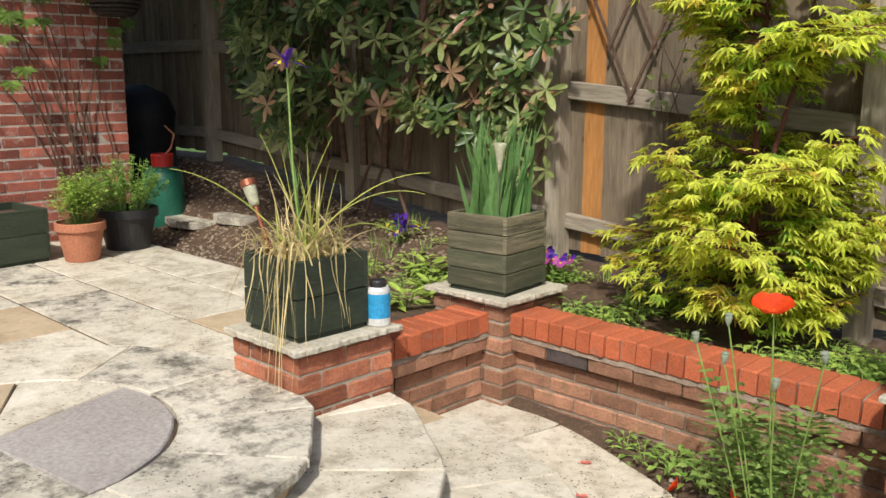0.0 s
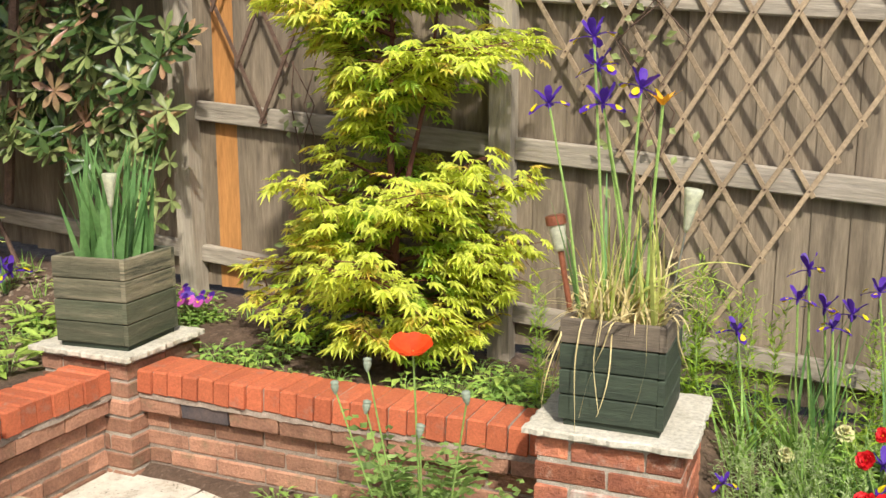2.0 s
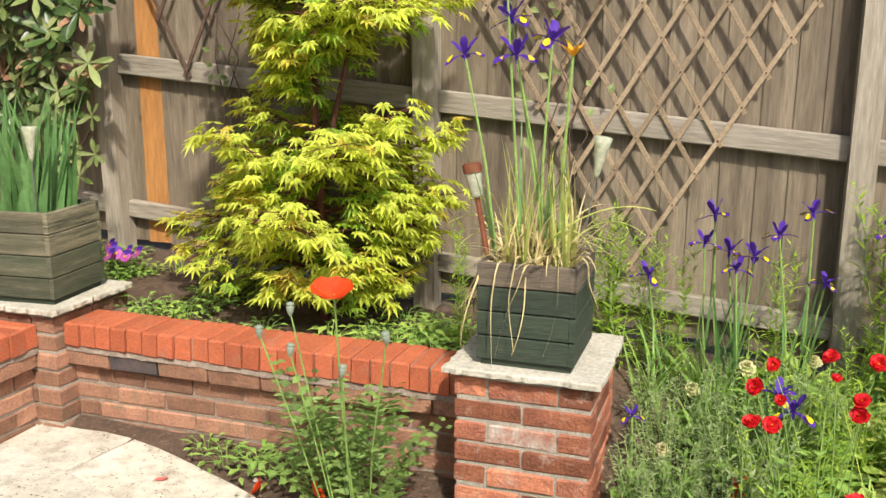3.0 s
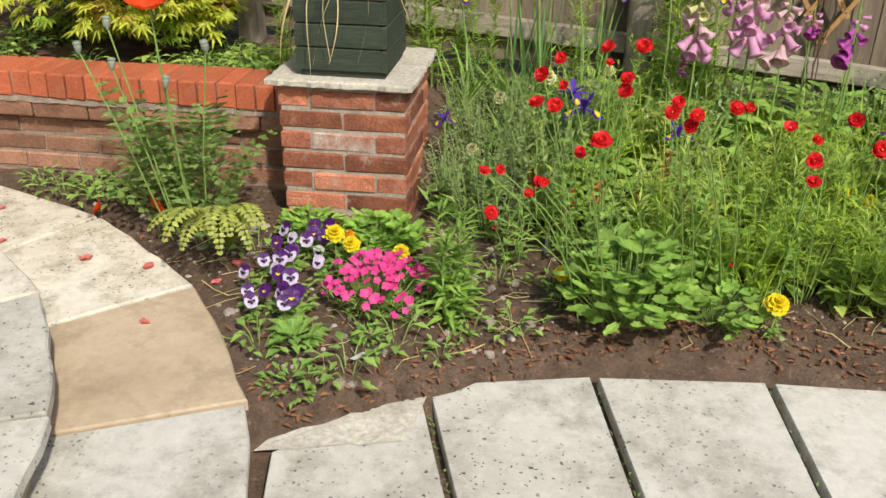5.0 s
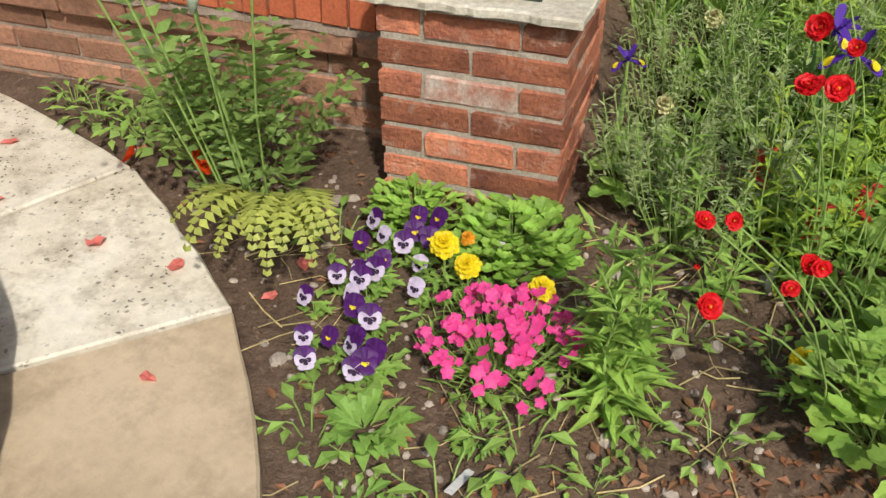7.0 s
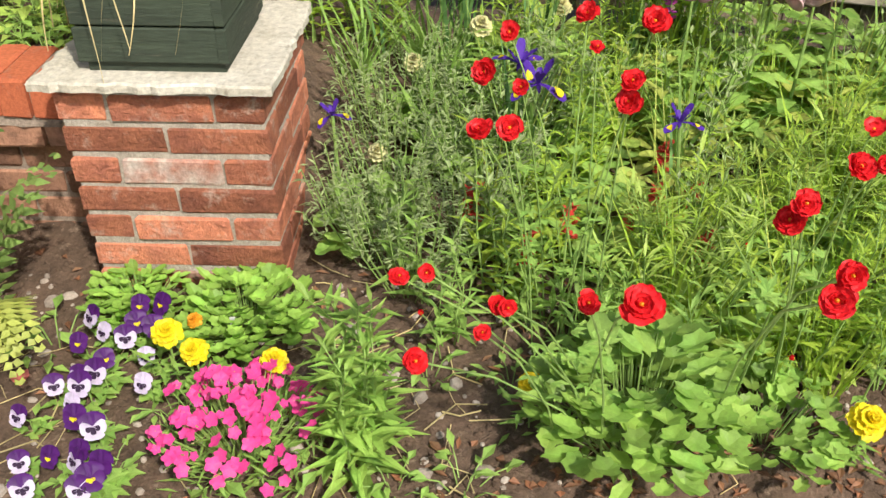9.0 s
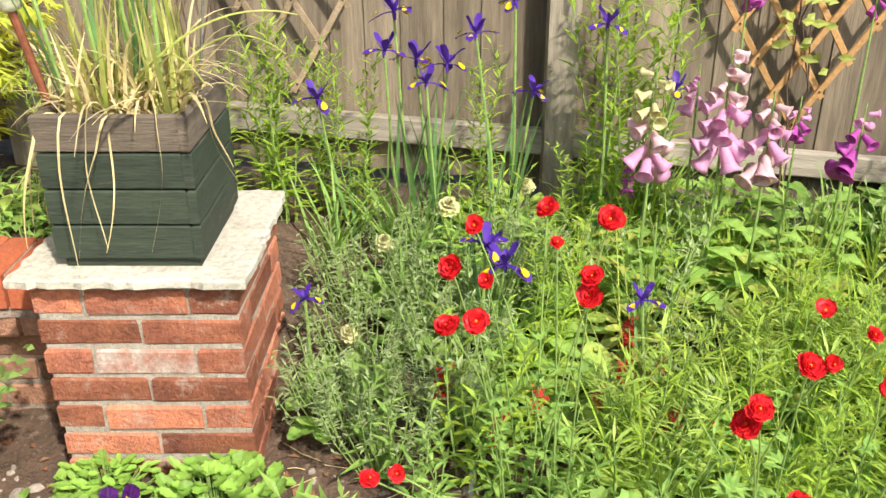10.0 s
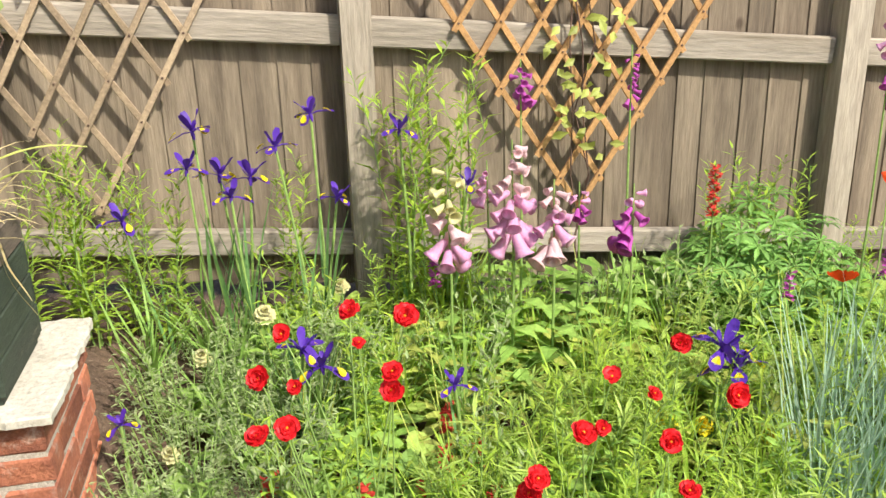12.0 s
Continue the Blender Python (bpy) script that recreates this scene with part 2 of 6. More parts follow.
POPPY_LEAF = leafy("hairy_poppy_leaf", (0.27, 0.38, 0.1), (0.16, 0.27, 0.065), 0.35, 0.3)
LUPIN = leafy("fingered_green_leaf", (0.27, 0.47, 0.11), (0.16, 0.34, 0.07), 0.25, 0.35)
GEUM_LEAF = leafy("soft_green_lobed_leaf", (0.36, 0.52, 0.105), (0.2, 0.37, 0.065), 0.35, 0.35)
FRESH = leafy("fresh_salad_green_leaf", (0.38, 0.58, 0.11), (0.24, 0.44, 0.07), 0.35, 0.4)
SAGE = leafy("grey_green_leaf", (0.38, 0.45, 0.21), (0.26, 0.34, 0.13), 0.3, 0.25)
BLUE_GREEN = leafy("blue_green_blade", (0.42, 0.56, 0.4), (0.3, 0.46, 0.31), 0.25, 0.25)
FERN = leafy("yellow_green_fern", (0.46, 0.5, 0.11), (0.33, 0.38, 0.08), 0.25, 0.3)
GRASS_YELLOW = leafy("yellow_green_blade", (0.62, 0.62, 0.19), (0.4, 0.48, 0.1), 0.3, 0.35)
STRAW = leafy("straw_blade", (0.74, 0.63, 0.33), (0.56, 0.44, 0.2), 0.35, 0.25)
STEM = material("green_stem", (0.27, 0.4, 0.1), (0.2, 0.31, 0.08), 0.6, 8, 60, 0.0)
RED = leafy("red_petal", (0.8, 0.025, 0.03), (0.62, 0.012, 0.018), 0.25, 0.25)
CORAL = leafy("coral_petal", (0.75, 0.09, 0.06), (0.62, 0.06, 0.05), 0.2, 0.3)
POPPY_RED = leafy("poppy_petal", (0.85, 0.085, 0.015), (0.75, 0.06, 0.01), 0.1, 0.35)
FALLEN = leafy("fallen_petal", (0.74, 0.24, 0.2), (0.66, 0.17, 0.14), 0.2, 0.3)
VIOLET = leafy("iris_petal", (0.125, 0.045, 0.44), (0.08, 0.025, 0.3), 0.25, 0.3)
YELLOW = leafy("yellow_petal", (0.9, 0.76, 0.025), (0.86, 0.68, 0.015), 0.12, 0.35)
AMBER = leafy("amber_petal", (0.85, 0.42, 0.03), (0.75, 0.33, 0.02), 0.15, 0.3)
PURPLE = leafy("pansy_purple", (0.05, 0.008, 0.085), (0.075, 0.012, 0.13), 0.25, 0.2)
WHITE_PETAL = leafy("white_petal", (0.75, 0.72, 0.74), (0.6, 0.5, 0.7), 0.12, 0.3)
BLACK_EYE = material("dark_petal_eye", (0.03, 0.012, 0.04), rough=0.7, bump=0)
PINK = leafy("pink_petal", (0.85, 0.15, 0.43), (0.66, 0.035, 0.21), 0.35, 0.3)
FOX_PINK = leafy("foxglove_pink", (0.86, 0.54, 0.72), (0.78, 0.4, 0.62), 0.3, 0.4)
FOX_PALE = leafy("foxglove_pale", (0.85, 0.66, 0.66), (0.82, 0.58, 0.6), 0.15, 0.4)
FOX_DEEP = leafy("foxglove_magenta", (0.62, 0.14, 0.52), (0.52, 0.09, 0.42), 0.2, 0.35)
CREAM = leafy("cream_petal", (0.78, 0.74, 0.42), (0.7, 0.66, 0.32), 0.15, 0.35)
PODS = material("poppy_pod", (0.28, 0.32, 0.24), (0.2, 0.24, 0.17), 0.7, 20, 60, 0.1)
COPPER = material("copper_cap", (0.36, 0.13, 0.07), (0.25, 0.09, 0.05), 0.45, 15, 80, 0.1, metal=0.6)
FROSTED = material("frosted_plastic", (0.68, 0.69, 0.52), (0.6, 0.6, 0.42), 0.35, 10, 60, 0.0, trans=0.4, spec=0.5)
STEEL = material("steel_rod", (0.5, 0.5, 0.48), rough=0.35, metal=0.9, bump=0)
TERRACOTTA = material("terracotta", (0.5, 0.2, 0.11), (0.42, 0.17, 0.1), 0.85, 6, 70, 0.2)
BLACK_POT = material("black_plastic", (0.02, 0.02, 0.022), (0.03, 0.03, 0.03), 0.5, 6, 60, 0.1, spec=0.5)
GAS_GREEN = material("green_gas_bottle", (0.02, 0.14, 0.09), (0.015, 0.1, 0.065), 0.4, 5, 60, 0.1, spec=0.5)
GAS_RED = material("red_plastic_guard", (0.5, 0.03, 0.02), (0.4, 0.02, 0.02), 0.4, 5, 60, 0.0, spec=0.5)
TUB_BLUE = material("blue_label", (0.03, 0.33, 0.62), (0.03, 0.28, 0.55), 0.4, 5, 60, 0.0, spec=0.5)
TUB_WHITE = material("white_plastic", (0.78, 0.78, 0.76), rough=0.35, bump=0, spec=0.5)
WICKER = material("dark_wicker", (0.06, 0.045, 0.035), (0.03, 0.024, 0.02), 0.8, 20, 80, 0.4)
TARP = material("black_cover", (0.012, 0.012, 0.014), (0.02, 0.02, 0.022), 0.6, 8, 60, 0.3)
GRAVEL = material("gravel", (0.34, 0.26, 0.19), (0.22, 0.17, 0.12), 0.9, 40, 120, 0.5, 0.4)
LEAF_DRY = leafy("dry_leaf", (0.3, 0.12, 0.06), (0.22, 0.13, 0.07), 0.35, 0.2)
PEBBLE = material("pale_pebble", (0.42, 0.36, 0.3), (0.27, 0.22, 0.175), 0.85, 20, 90, 0.3, 0.3)
LAWN = material("far_lawn", (0.1, 0.17, 0.04), (0.07, 0.12, 0.03), 0.9, 3, 60, 0.6)
RENDER_WALL = material("house_render", (0.6, 0.55, 0.47), (0.5, 0.46, 0.4), 0.9, 3, 60, 0.3)

# ---- mesh tools ----


rng = random.Random(11)


class Build:
    """Collects vertices and faces of one mesh."""

    def __init__(self):
        self.v, self.f = [], []

    def add(self, verts, faces):
        k = len(self.v)
        self.v += [tuple(p) for p in verts]
        self.f += [tuple(i + k for i in f) for f in faces]
        return self

    def box(self, lo, hi, m=None, bevel=0.0):
        (a, b, c), (d, e, f) = lo, hi
        if bevel:
            w = bevel
            rings = [(a + w, b + w, d - w, e - w, c), (a, b, d, e, c + w), (a, b, d, e, f - w), (a + w, b + w, d - w, e - w, f)]
            vs = [p for x0, y0, x1, y1, z in rings for p in ((x0, y0, z), (x1, y0, z), (x1, y1, z), (x0, y1, z))]
            fs = [(3, 2, 1, 0), (12, 13, 14, 15)] + [(r * 4 + i, r * 4 + (i + 1) % 4, r * 4 + 4 + (i + 1) % 4, r * 4 + 4 + i) for r in range(3) for i in range(4)]
        else:
            vs = [(a, b, c), (d, b, c), (d, e, c), (a, e, c), (a, b, f), (d, b, f), (d, e, f), (a, e, f)]
            fs = [(3, 2, 1, 0), (4, 5, 6, 7), (0, 1, 5, 4), (1, 2, 6, 5), (2, 3, 7, 6), (3, 0, 4, 7)]
        if m is not None:
            vs = [m @ Vector(p) for p in vs]
        return self.add(vs, fs)

    def tube(self, path, radius, sides=6, caps=True):
        """A round bar along a path; radius: one value, or one for each point."""
        n = len(path)
        rad = radius if hasattr(radius, "__len__") else [radius] * n
        pts = [Vector(p) for p in path]
        vs, u = [], None
        for i, p in enumerate(pts):
            d = (pts[min(i + 1, n - 1)] - pts[max(i - 1, 0)]).normalized()
            u = (u - d * u.dot(d)).normalized() if u is not None and (u - d * u.dot(d)).length > 1e-4 else d.orthogonal().normalized()
            w = d.cross(u)
            vs += [p + rad[i] * (math.cos(a) * u + math.sin(a) * w) for a in (2 * math.pi * k / sides for k in range(sides))]
        fs = [(i * sides + k, i * sides + (k + 1) % sides, (i + 1) * sides + (k + 1) % sides, (i + 1) * sides + k) for i in range(n - 1) for k in range(sides)]
        if caps:
            fs += [tuple(range(sides))[::-1], tuple(range((n - 1) * sides, n * sides))]
        return self.add(vs, fs)

    def lathe(self, profile, m=None, sides=24, squash=1.0):
        """A turned body from (radius, height) pairs."""
        vs = [(r * math.cos(2 * math.pi * k / sides), squash * r * math.sin(2 * math.pi * k / sides), z) for r, z in profile for k in range(sides)]
        fs = [(i * sides + k, i * sides + (k + 1) % sides, (i + 1) * sides + (k + 1) % sides, (i + 1) * sides + k) for i in range(len(profile) - 1) for k in range(sides)]
        fs += [tuple(range(sides))[::-1], tuple(range((len(profile) - 1) * sides, len(profile) * sides))]
        if m is not None:
            vs = [m @ Vector(p) for p in vs]
        return self.add(vs, fs)

    def leaf(self, at, way, length, width, up=(0, 0, 1), droop=0.2, fold=0.2, widest=0.45):
        """A pointed leaf with a folded midrib, four faces."""
        at, way, up = Vector(at), Vector(way).normalized(), Vector(up)
        side = way.cross(up)
        side = side.normalized() if side.length > 1e-3 else way.orthogonal().normalized()
        top = side.cross(way)
        mid = at + way * length * widest + top * (-droop * length * 0.25)
        tip = at + way * length - top * droop * length
        lift = top * fold * width * 0.5
        self.add([at, mid - side * width / 2 + lift, mid, mid + side * width / 2 + lift, tip], [(0, 1, 2), (0, 2, 3), (1, 4, 2), (2, 4, 3)])

    def petal(self, at, way, length, width, up=(0, 0, 1), cup=0.15, ruffle=0.0, rows=((0, 0.14), (0.35, 0.68), (0.7, 1.0), (0.92, 0.74), (1.0, 0.34))):
        """A rounded petal or leaf that curves up (cup) or down along its length."""
        at, way, up = Vector(at), Vector(way).normalized(), Vector(up)
        side = way.cross(up)
        side = side.normalized() if side.length > 1e-3 else way.orthogonal().normalized()
        top = side.cross(way)
        vs = [at + way * length * f + side * c * width * 0.5 * k + top * (cup * length * f * f + abs(c) * 0.1 * width + rng.uniform(-1, 1) * ruffle * length * f) for f, k in rows for c in (-1, 0, 1)]
        self.add(vs, [(3 * i + c, 3 * i + c + 1, 3 * i + c + 4, 3 * i + c + 3) for i in range(len(rows) - 1) for c in (0, 1)])

    def disc(self, at, way, length, width, up=(0, 0, 1), cup=0.2, lobes=0):
        """A rounded leaf as a fan, cupped and a little crinkled; lobes: its scalloped edge."""
        at, way, up = Vector(at), Vector(way).normalized(), Vector(up)
        side = way.cross(up)
        side = side.normalized() if side.length > 1e-3 else way.orthogonal().normalized()
        top = side.cross(way)
        n = 14
        mid = at + way * length * 0.45 - top * cup * width * 0.25
        vs = [mid]
        for i in range(n):
            a = 6.2832 * (i + 0.5) / n
            k = 1 + ((0.05 if i % 2 else -0.1 - 0.12 * (i % 4 == 0)) if lobes else 0) + 0.12 * noise.noise((at.x * 40 + i, at.y * 40, at.z * 40))
            lift = cup * width * (0.12 * (i % 2) + 0.2 * abs(math.sin(a)))
            vs.append(at + way * length * (0.5 - 0.5 * k * math.cos(a)) + side * width * 0.5 * k * math.sin(a) + top * lift)
        self.add(vs, [(0, i + 1, (i + 1) % n + 1) for i in range(n)])

    def blade(self, at, way, length, width, bend=0.5, steps=5, side=None, sway=(0, 0)):
        """A strap leaf that bends over under its weight."""
        p, d = Vector(at), Vector(way).normalized()
        flat = Vector((d.x + sway[0], d.y + sway[1], 0))
        flat = flat.normalized() if flat.length > 1e-3 else Vector((1, 0, 0))
        side = side or flat.cross(Vector((0, 0, 1))).normalized()
        vs, fs = [], []
        for i in range(steps + 1):
            s = i / steps
            w = width * (1 - s ** 2.2) * 0.5 + 0.0004
            vs += [p - side * w, p + side * w]
            p = p + d * (length / steps)
            d = (d + (flat * 0.35 - Vector((0, 0, 0.65))) * bend * 2.2 * (s + 0.15) / steps).normalized()
        fs = [(2 * i, 2 * i + 1, 2 * i + 3, 2 * i + 2) for i in range(steps)]
        self.add(vs, fs)
        return p

    def mesh(self, name):
        me = bpy.data.meshes.new(name)
        me.from_pydata(self.v, [], self.f)
        return me


MANY = {"stalk", "foliage"}  # parts of countless small pieces


def part(name, made, mat, parent=None, label="", smooth=False, at=None):
    """Links a Build or bmesh as one mesh object under a thing or a part."""
    if isinstance(made, Build):
        me = made.mesh(name)
    elif isinstance(made, bpy.types.Mesh):
        me = made
    else:
        me = bpy.data.meshes.new(name)
        made.to_mesh(me)
        made.free()
    if not me.materials:
        me.materials.append(mat)
    if smooth:
        me.polygons.foreach_set("use_smooth", [True] * len(me.polygons))
    ob = new(name, me)
    if parent is not None:
        ob.parent = parent
    if at is not None:
        ob.matrix_basis = at
    if label:
        ob["label"] = label
    if name in MANY or name.endswith(("foliage", "blades", "crown")):
        ob["kind"] = "stuff"
    return ob


def thing(name, label, category, at=None, group="", kind=""):
    """An Empty at a thing's base, which carries its parts."""
    ob = new(name)
    ob.empty_display_size = 0.05
    if at is not None:
        ob.matrix_basis = at
    return tagged(ob, label, category, group, kind)


def R(a, b):
    return rng.uniform(a, b)


def smooth01(x, a, b):
    s = min(1.0, max(0.0, (x - a) / (b - a)))
    return s * s * (3 - 2 * s)


# ---- heights ----
UP1, UP2, UP3, UP4 = 0.10, 0.22, 0.34, 0.44
STEP = {1: (-2.58, 0.80, 2.21), 2: (-2.58, 0.80, 1.775), 3: (-2.90, 0.90, 1.45), 4: (-2.92, 0.88, 1.06)}
FENCE_Y = 4.10
FENCE_SLOPE = -0.089


def fence_z(x):
    return 0.585 + FENCE_SLOPE * (max(x, -6.8) + 3.03)


def path_edge(x):
    """Where the bed meets the path."""
    return 1.74 + 0.56 * smooth01(x, -0.75, 0.55) if x < 0.9 else 2.3 - 0.06 * (x - 0.9)


def soil_z(x, y):
    """The height of the ground of the beds."""
    near = smooth01(y, path_edge(x) - 0.10, path_edge(x) + 0.16)
    low = -0.045 + 0.095 * near + 0.05 * smooth01(y, 2.5, 3.2) + (fence_z(x) - 0.12) * smooth01(y, 2.9, 4.1)
    high = 0.46 + (fence_z(x) - 0.48) * smooth01(y, 3.2, 4.1)
    behind = smooth01(y, 3.12, 3.17) * (1 - smooth01(x, -0.66, -0.2))
    if x < -2.71 and y > 2.32:
        behind = 1.0
    h = low * (1 - behind) + high * behind
    if x < -3.0:
        flat = UP4 - 0.03 + (fence_z(x) - UP4) * smooth01(y, 3.0, 4.1)
        k = smooth01(-x, 3.0, 3.7) if y > 2.6 else 1.0
        h = h * (1 - k) + flat * k
    return h + 0.012 * noise.noise((x * 4, y * 4, 0)) + 0.006 * noise.noise((x * 13, y * 13, 3))

# ---- large structure ----


def grid_sheet(name, x0, x1, y0, y1, step, height, mat):
    nx, ny = round((x1 - x0) / step), round((y1 - y0) / step)
    b = Build()
    b.v = [(x0 + (x1 - x0) * i / nx, y0 + (y1 - y0) * j / ny, height(x0 + (x1 - x0) * i / nx, y0 + (y1 - y0) * j / ny)) for j in range(ny + 1) for i in range(nx + 1)]
    b.f = [(j * (nx + 1) + i, j * (nx + 1) + i + 1, (j + 1) * (nx + 1) + i + 1, (j + 1) * (nx + 1) + i) for j in range(ny) for i in range(nx)]
    return part(name, b, mat, smooth=True)


far = Build().add([(-400, -400, -0.12), (400, -400, -0.12), (400, 400, -0.12), (-400, 400, -0.12)], [(0, 1, 2, 3)])
tagged(part("ground", far, LAWN), "flat green ground that reaches to the horizon", "ground", kind="structure")
tagged(grid_sheet("flower_bed_soil", -9.5, 3.6, 1.5, 4.35, 0.05, soil_z, SOIL),
       "dry brown soil of the flower beds by the fence", "soil", kind="structure")


def ring_slab(cx, cy, r0, r1, a0, a1, z0, z1, n=5, jag=0.006, seed=0):
    """One slab of a curved step, between two radii and two angles in degrees."""
    q = random.Random(seed)
    b = Build()
    outer, inner = [], []
    for i in range(n + 1):
        a = radians(a0 + (a1 - a0) * i / n)
        # cut with straight chords, a little uneven
        chord = math.cos(radians((a1 - a0) / 2)) / math.cos(a - radians((a0 + a1) / 2))
        straight = 0.55 if r0 > 0.1 else 0.0
        ro = r1 * (straight * chord + 1 - straight) + q.uniform(-jag, jag)
        outer.append((cx + ro * math.cos(a), cy + ro * math.sin(a)))
        inner.append((cx + r0 * math.cos(a), cy + r0 * math.sin(a)))
    loop = outer + inner[::-1]
    return poly_slab(loop, z0, z1, b)


def poly_slab(loop, z0, z1, b=None, bev=0.006):
    """A flat stone with a worn upper edge from its outline."""
    b = b or Build()
    n = len(loop)
    cx, cy = sum(p[0] for p in loop) / n, sum(p[1] for p in loop) / n
    def shrink(p, d):
        v = Vector((cx - p[0], cy - p[1]))
        v = v.normalized() * d if v.length else v
        return (p[0] + v.x, p[1] + v.y)
    vs = [(x, y, z0) for x, y in loop] + [(x, y, z1 - bev) for x, y in loop] + [(*shrink(p, bev), z1) for p in loop]
    fs = [(i + r * n, (i + 1) % n + r * n, (i + 1) % n + (r + 1) * n, i + (r + 1) * n) for r in range(2) for i in range(n)]
    fs.append(tuple(range(2 * n, 3 * n)))
    return b.add(vs, fs)


# curved steps
steps_thing = {}
for k, (z1, z0) in {1: (UP1, -0.02), 2: (UP2, UP1), 3: (UP3, UP2), 4: (UP4, UP3)}.items():
    cx, cy, r = STEP[k]
    st = thing(f"curved_step", "curved garden step of weathered cream paving slabs", "step", group="curved patio steps")
    b = Build().lathe([(r - 0.045, z0 - 0.02), (r - 0.045, z1 - 0.035)], Matrix.Translation((cx, cy, 0)), 72)
    part("riser", b, SLAB_TAN, st)
    steps_thing[k] = st
CUTS = {1: (-90, -70, -50, -32, -14, 6, 26, 43, 60.6, 80, 100), 2: (-80, -58, -37, -16, 4, 23.3, 42.6, 62, 84), 3: (-75, -50, -25, 0, 22, 45, 70, 92), 4: (-80, -48, -18, 12, 38, 62, 94, 128, 158, 190)}
KIND = {1: (SLAB, SLAB, SLAB_PALE, SLAB, SLAB, SLAB_PALE, SLAB_TAN, SLAB, SLAB, SLAB), 2: (SLAB, SLAB, SLAB_PALE, SLAB, SLAB_PALE, SLAB_PALE, SLAB, SLAB), 3: (SLAB,) * 7, 4: (SLAB, SLAB, SLAB_GREY, SLAB_GREY, SLAB_GREY, SLAB_GREY, SLAB_GREY, SLAB, SLAB)}
for k in (1, 2, 3, 4):
    cx, cy, r = STEP[k]
    z1 = (0, UP1, UP2, UP3, UP4)[k]
    r0 = {1: 1.55, 2: 1.10, 3: 0.85, 4: 0.60}[k]
    for i, (a0, a1) in enumerate(zip(CUTS[k], CUTS[k][1:])):
        gap = 0.25
        part("paving_slab", ring_slab(cx, cy, r0, r, a0 + gap, a1 - gap, z1 - 0.035, z1, 6, 0.007, 31 * k + i), KIND[k][i], steps_thing[k])

# upper patio: a disc of slabs, a ring round it, and random rectangles behind
patio = thing("upper_patio", "upper patio of irregular cream and grey paving slabs", "patio", kind="structure")
b = Build().add([(-9.5, -6, UP4 - 0.012), (-2.93, -6, UP4 - 0.012), (-2.93, 2.9, UP4 - 0.012), (-9.5, 3.05, UP4 - 0.012)], [(0, 1, 2, 3)])
part("joint_bed", b, SOIL, patio)

cx, cy, _ = STEP[4]
for (a0, a1), mat in (((-20, 8), SLAB_GREY), ((8, 108), SLAB_LILAC), ((108, 150), SLAB), ((150, 230), SLAB_TAN), ((230, 340), SLAB)):
    part("paving_slab", ring_slab(cx, cy, 0.02, 0.585, a0 + 0.6, a1 - 0.6, UP4 - 0.035, UP4, 10, 0.004, int(a0)), mat, patio)
q = random.Random(5)
y = -0.6
while y < 2.9:
    dy = q.choice((0.3, 0.4, 0.45))
    x = -9.0 + q.uniform(0, 0.4)
    while x < -2.9:
        dx = q.choice((0.3, 0.45, 0.6, 0.7))
        x1, y1 = min(x + dx, -2.95), min(y + dy, 2.95)
        mx, my = (x + x1) / 2, (y + y1) / 2
        if math.hypot(mx - cx, my - cy) > 0.55 and x1 - x > 0.1 and y1 - y > 0.1:
            part("paving_slab", poly_slab([(x + 0.008, y + 0.008), (x1 - 0.008, y + 0.008), (x1 - 0.008, y1 - 0.008), (x + 0.008, y1 - 0.008)], UP4 - 0.04, UP4 - 0.004 + q.uniform(-0.001, 0.001)), q.choice((SLAB, SLAB, SLAB, SLAB_GREY, SLAB, SLAB_TAN)), patio)
        x += dx
    y += dy

# lower path of long slabs, fanned along the bed
path_thing = thing("garden_path", "path of pale speckled concrete slabs beside the bed", "path", kind="structure")
b = Build().add([(-2.8, -6, -0.035), (6, -6, -0.035), (6, 2.12, -0.035), (-0.62, 1.72, -0.035)], [(0, 1, 2, 3)])
part("joint_bed", b, SOIL, path_thing)
EDGE = [(-0.56, 1.74), (-0.19, 2.055), (0.28, 2.17), (0.77, 2.225), (1.27, 2.25), (1.77, 2.24), (2.27, 2.2), (2.8, 2.15)]
INNER = [(-0.38, 0.98), (0.08, 1.22), (0.47, 1.33), (0.87, 1.37), (1.25, 1.38), (1.65, 1.37), (2.05, 1.35), (2.5, 1.3)]
for i in range(7):
    (ax, ay), (bx, by), (dx, dy), (ex, ey) = EDGE[i], EDGE[i + 1], INNER[i], INNER[i + 1]
    g = 0.012
    back = 0.03 if i == 0 else 0.0
    part("paving_slab", poly_slab([(dx + g, dy), (ex - g, ey), (bx - g, by - back * 0.6), (ax + g + back, ay - back)], -0.04, 0.0), SLAB_PALE, path_thing)
    part("paving_slab", poly_slab([(dx + g - 0.2, dy - 0.82), (ex - g - 0.2 + 0.02 * i, ey - 0.82), (ex - g, ey - 0.02), (dx + g, dy - 0.02)], -0.04, 0.0), SLAB_PALE, path_thing)
b = Build()
b.v = [(-0.56 + 0.37 * u + 0.02 * v, 1.70 + 0.10 * u + (0.05 + 0.16 * u) * v + 0.012 * noise.noise((u * 9, v * 5, 1)), 0.003 + 0.006 * abs(noise.noise((u * 7, v * 7, 2)))) for v in (0, 0.33, 0.66, 1.0) for u in (0.1 * k for k in range(11))]
b.f = [(r * 11 + k, r * 11 + k + 1, r * 11 + k + 12, r * 11 + k + 11) for r in range(3) for k in range(10)]
part("mortar_patch", b, STONE_CAP, path_thing, "rough broken mortar edge")
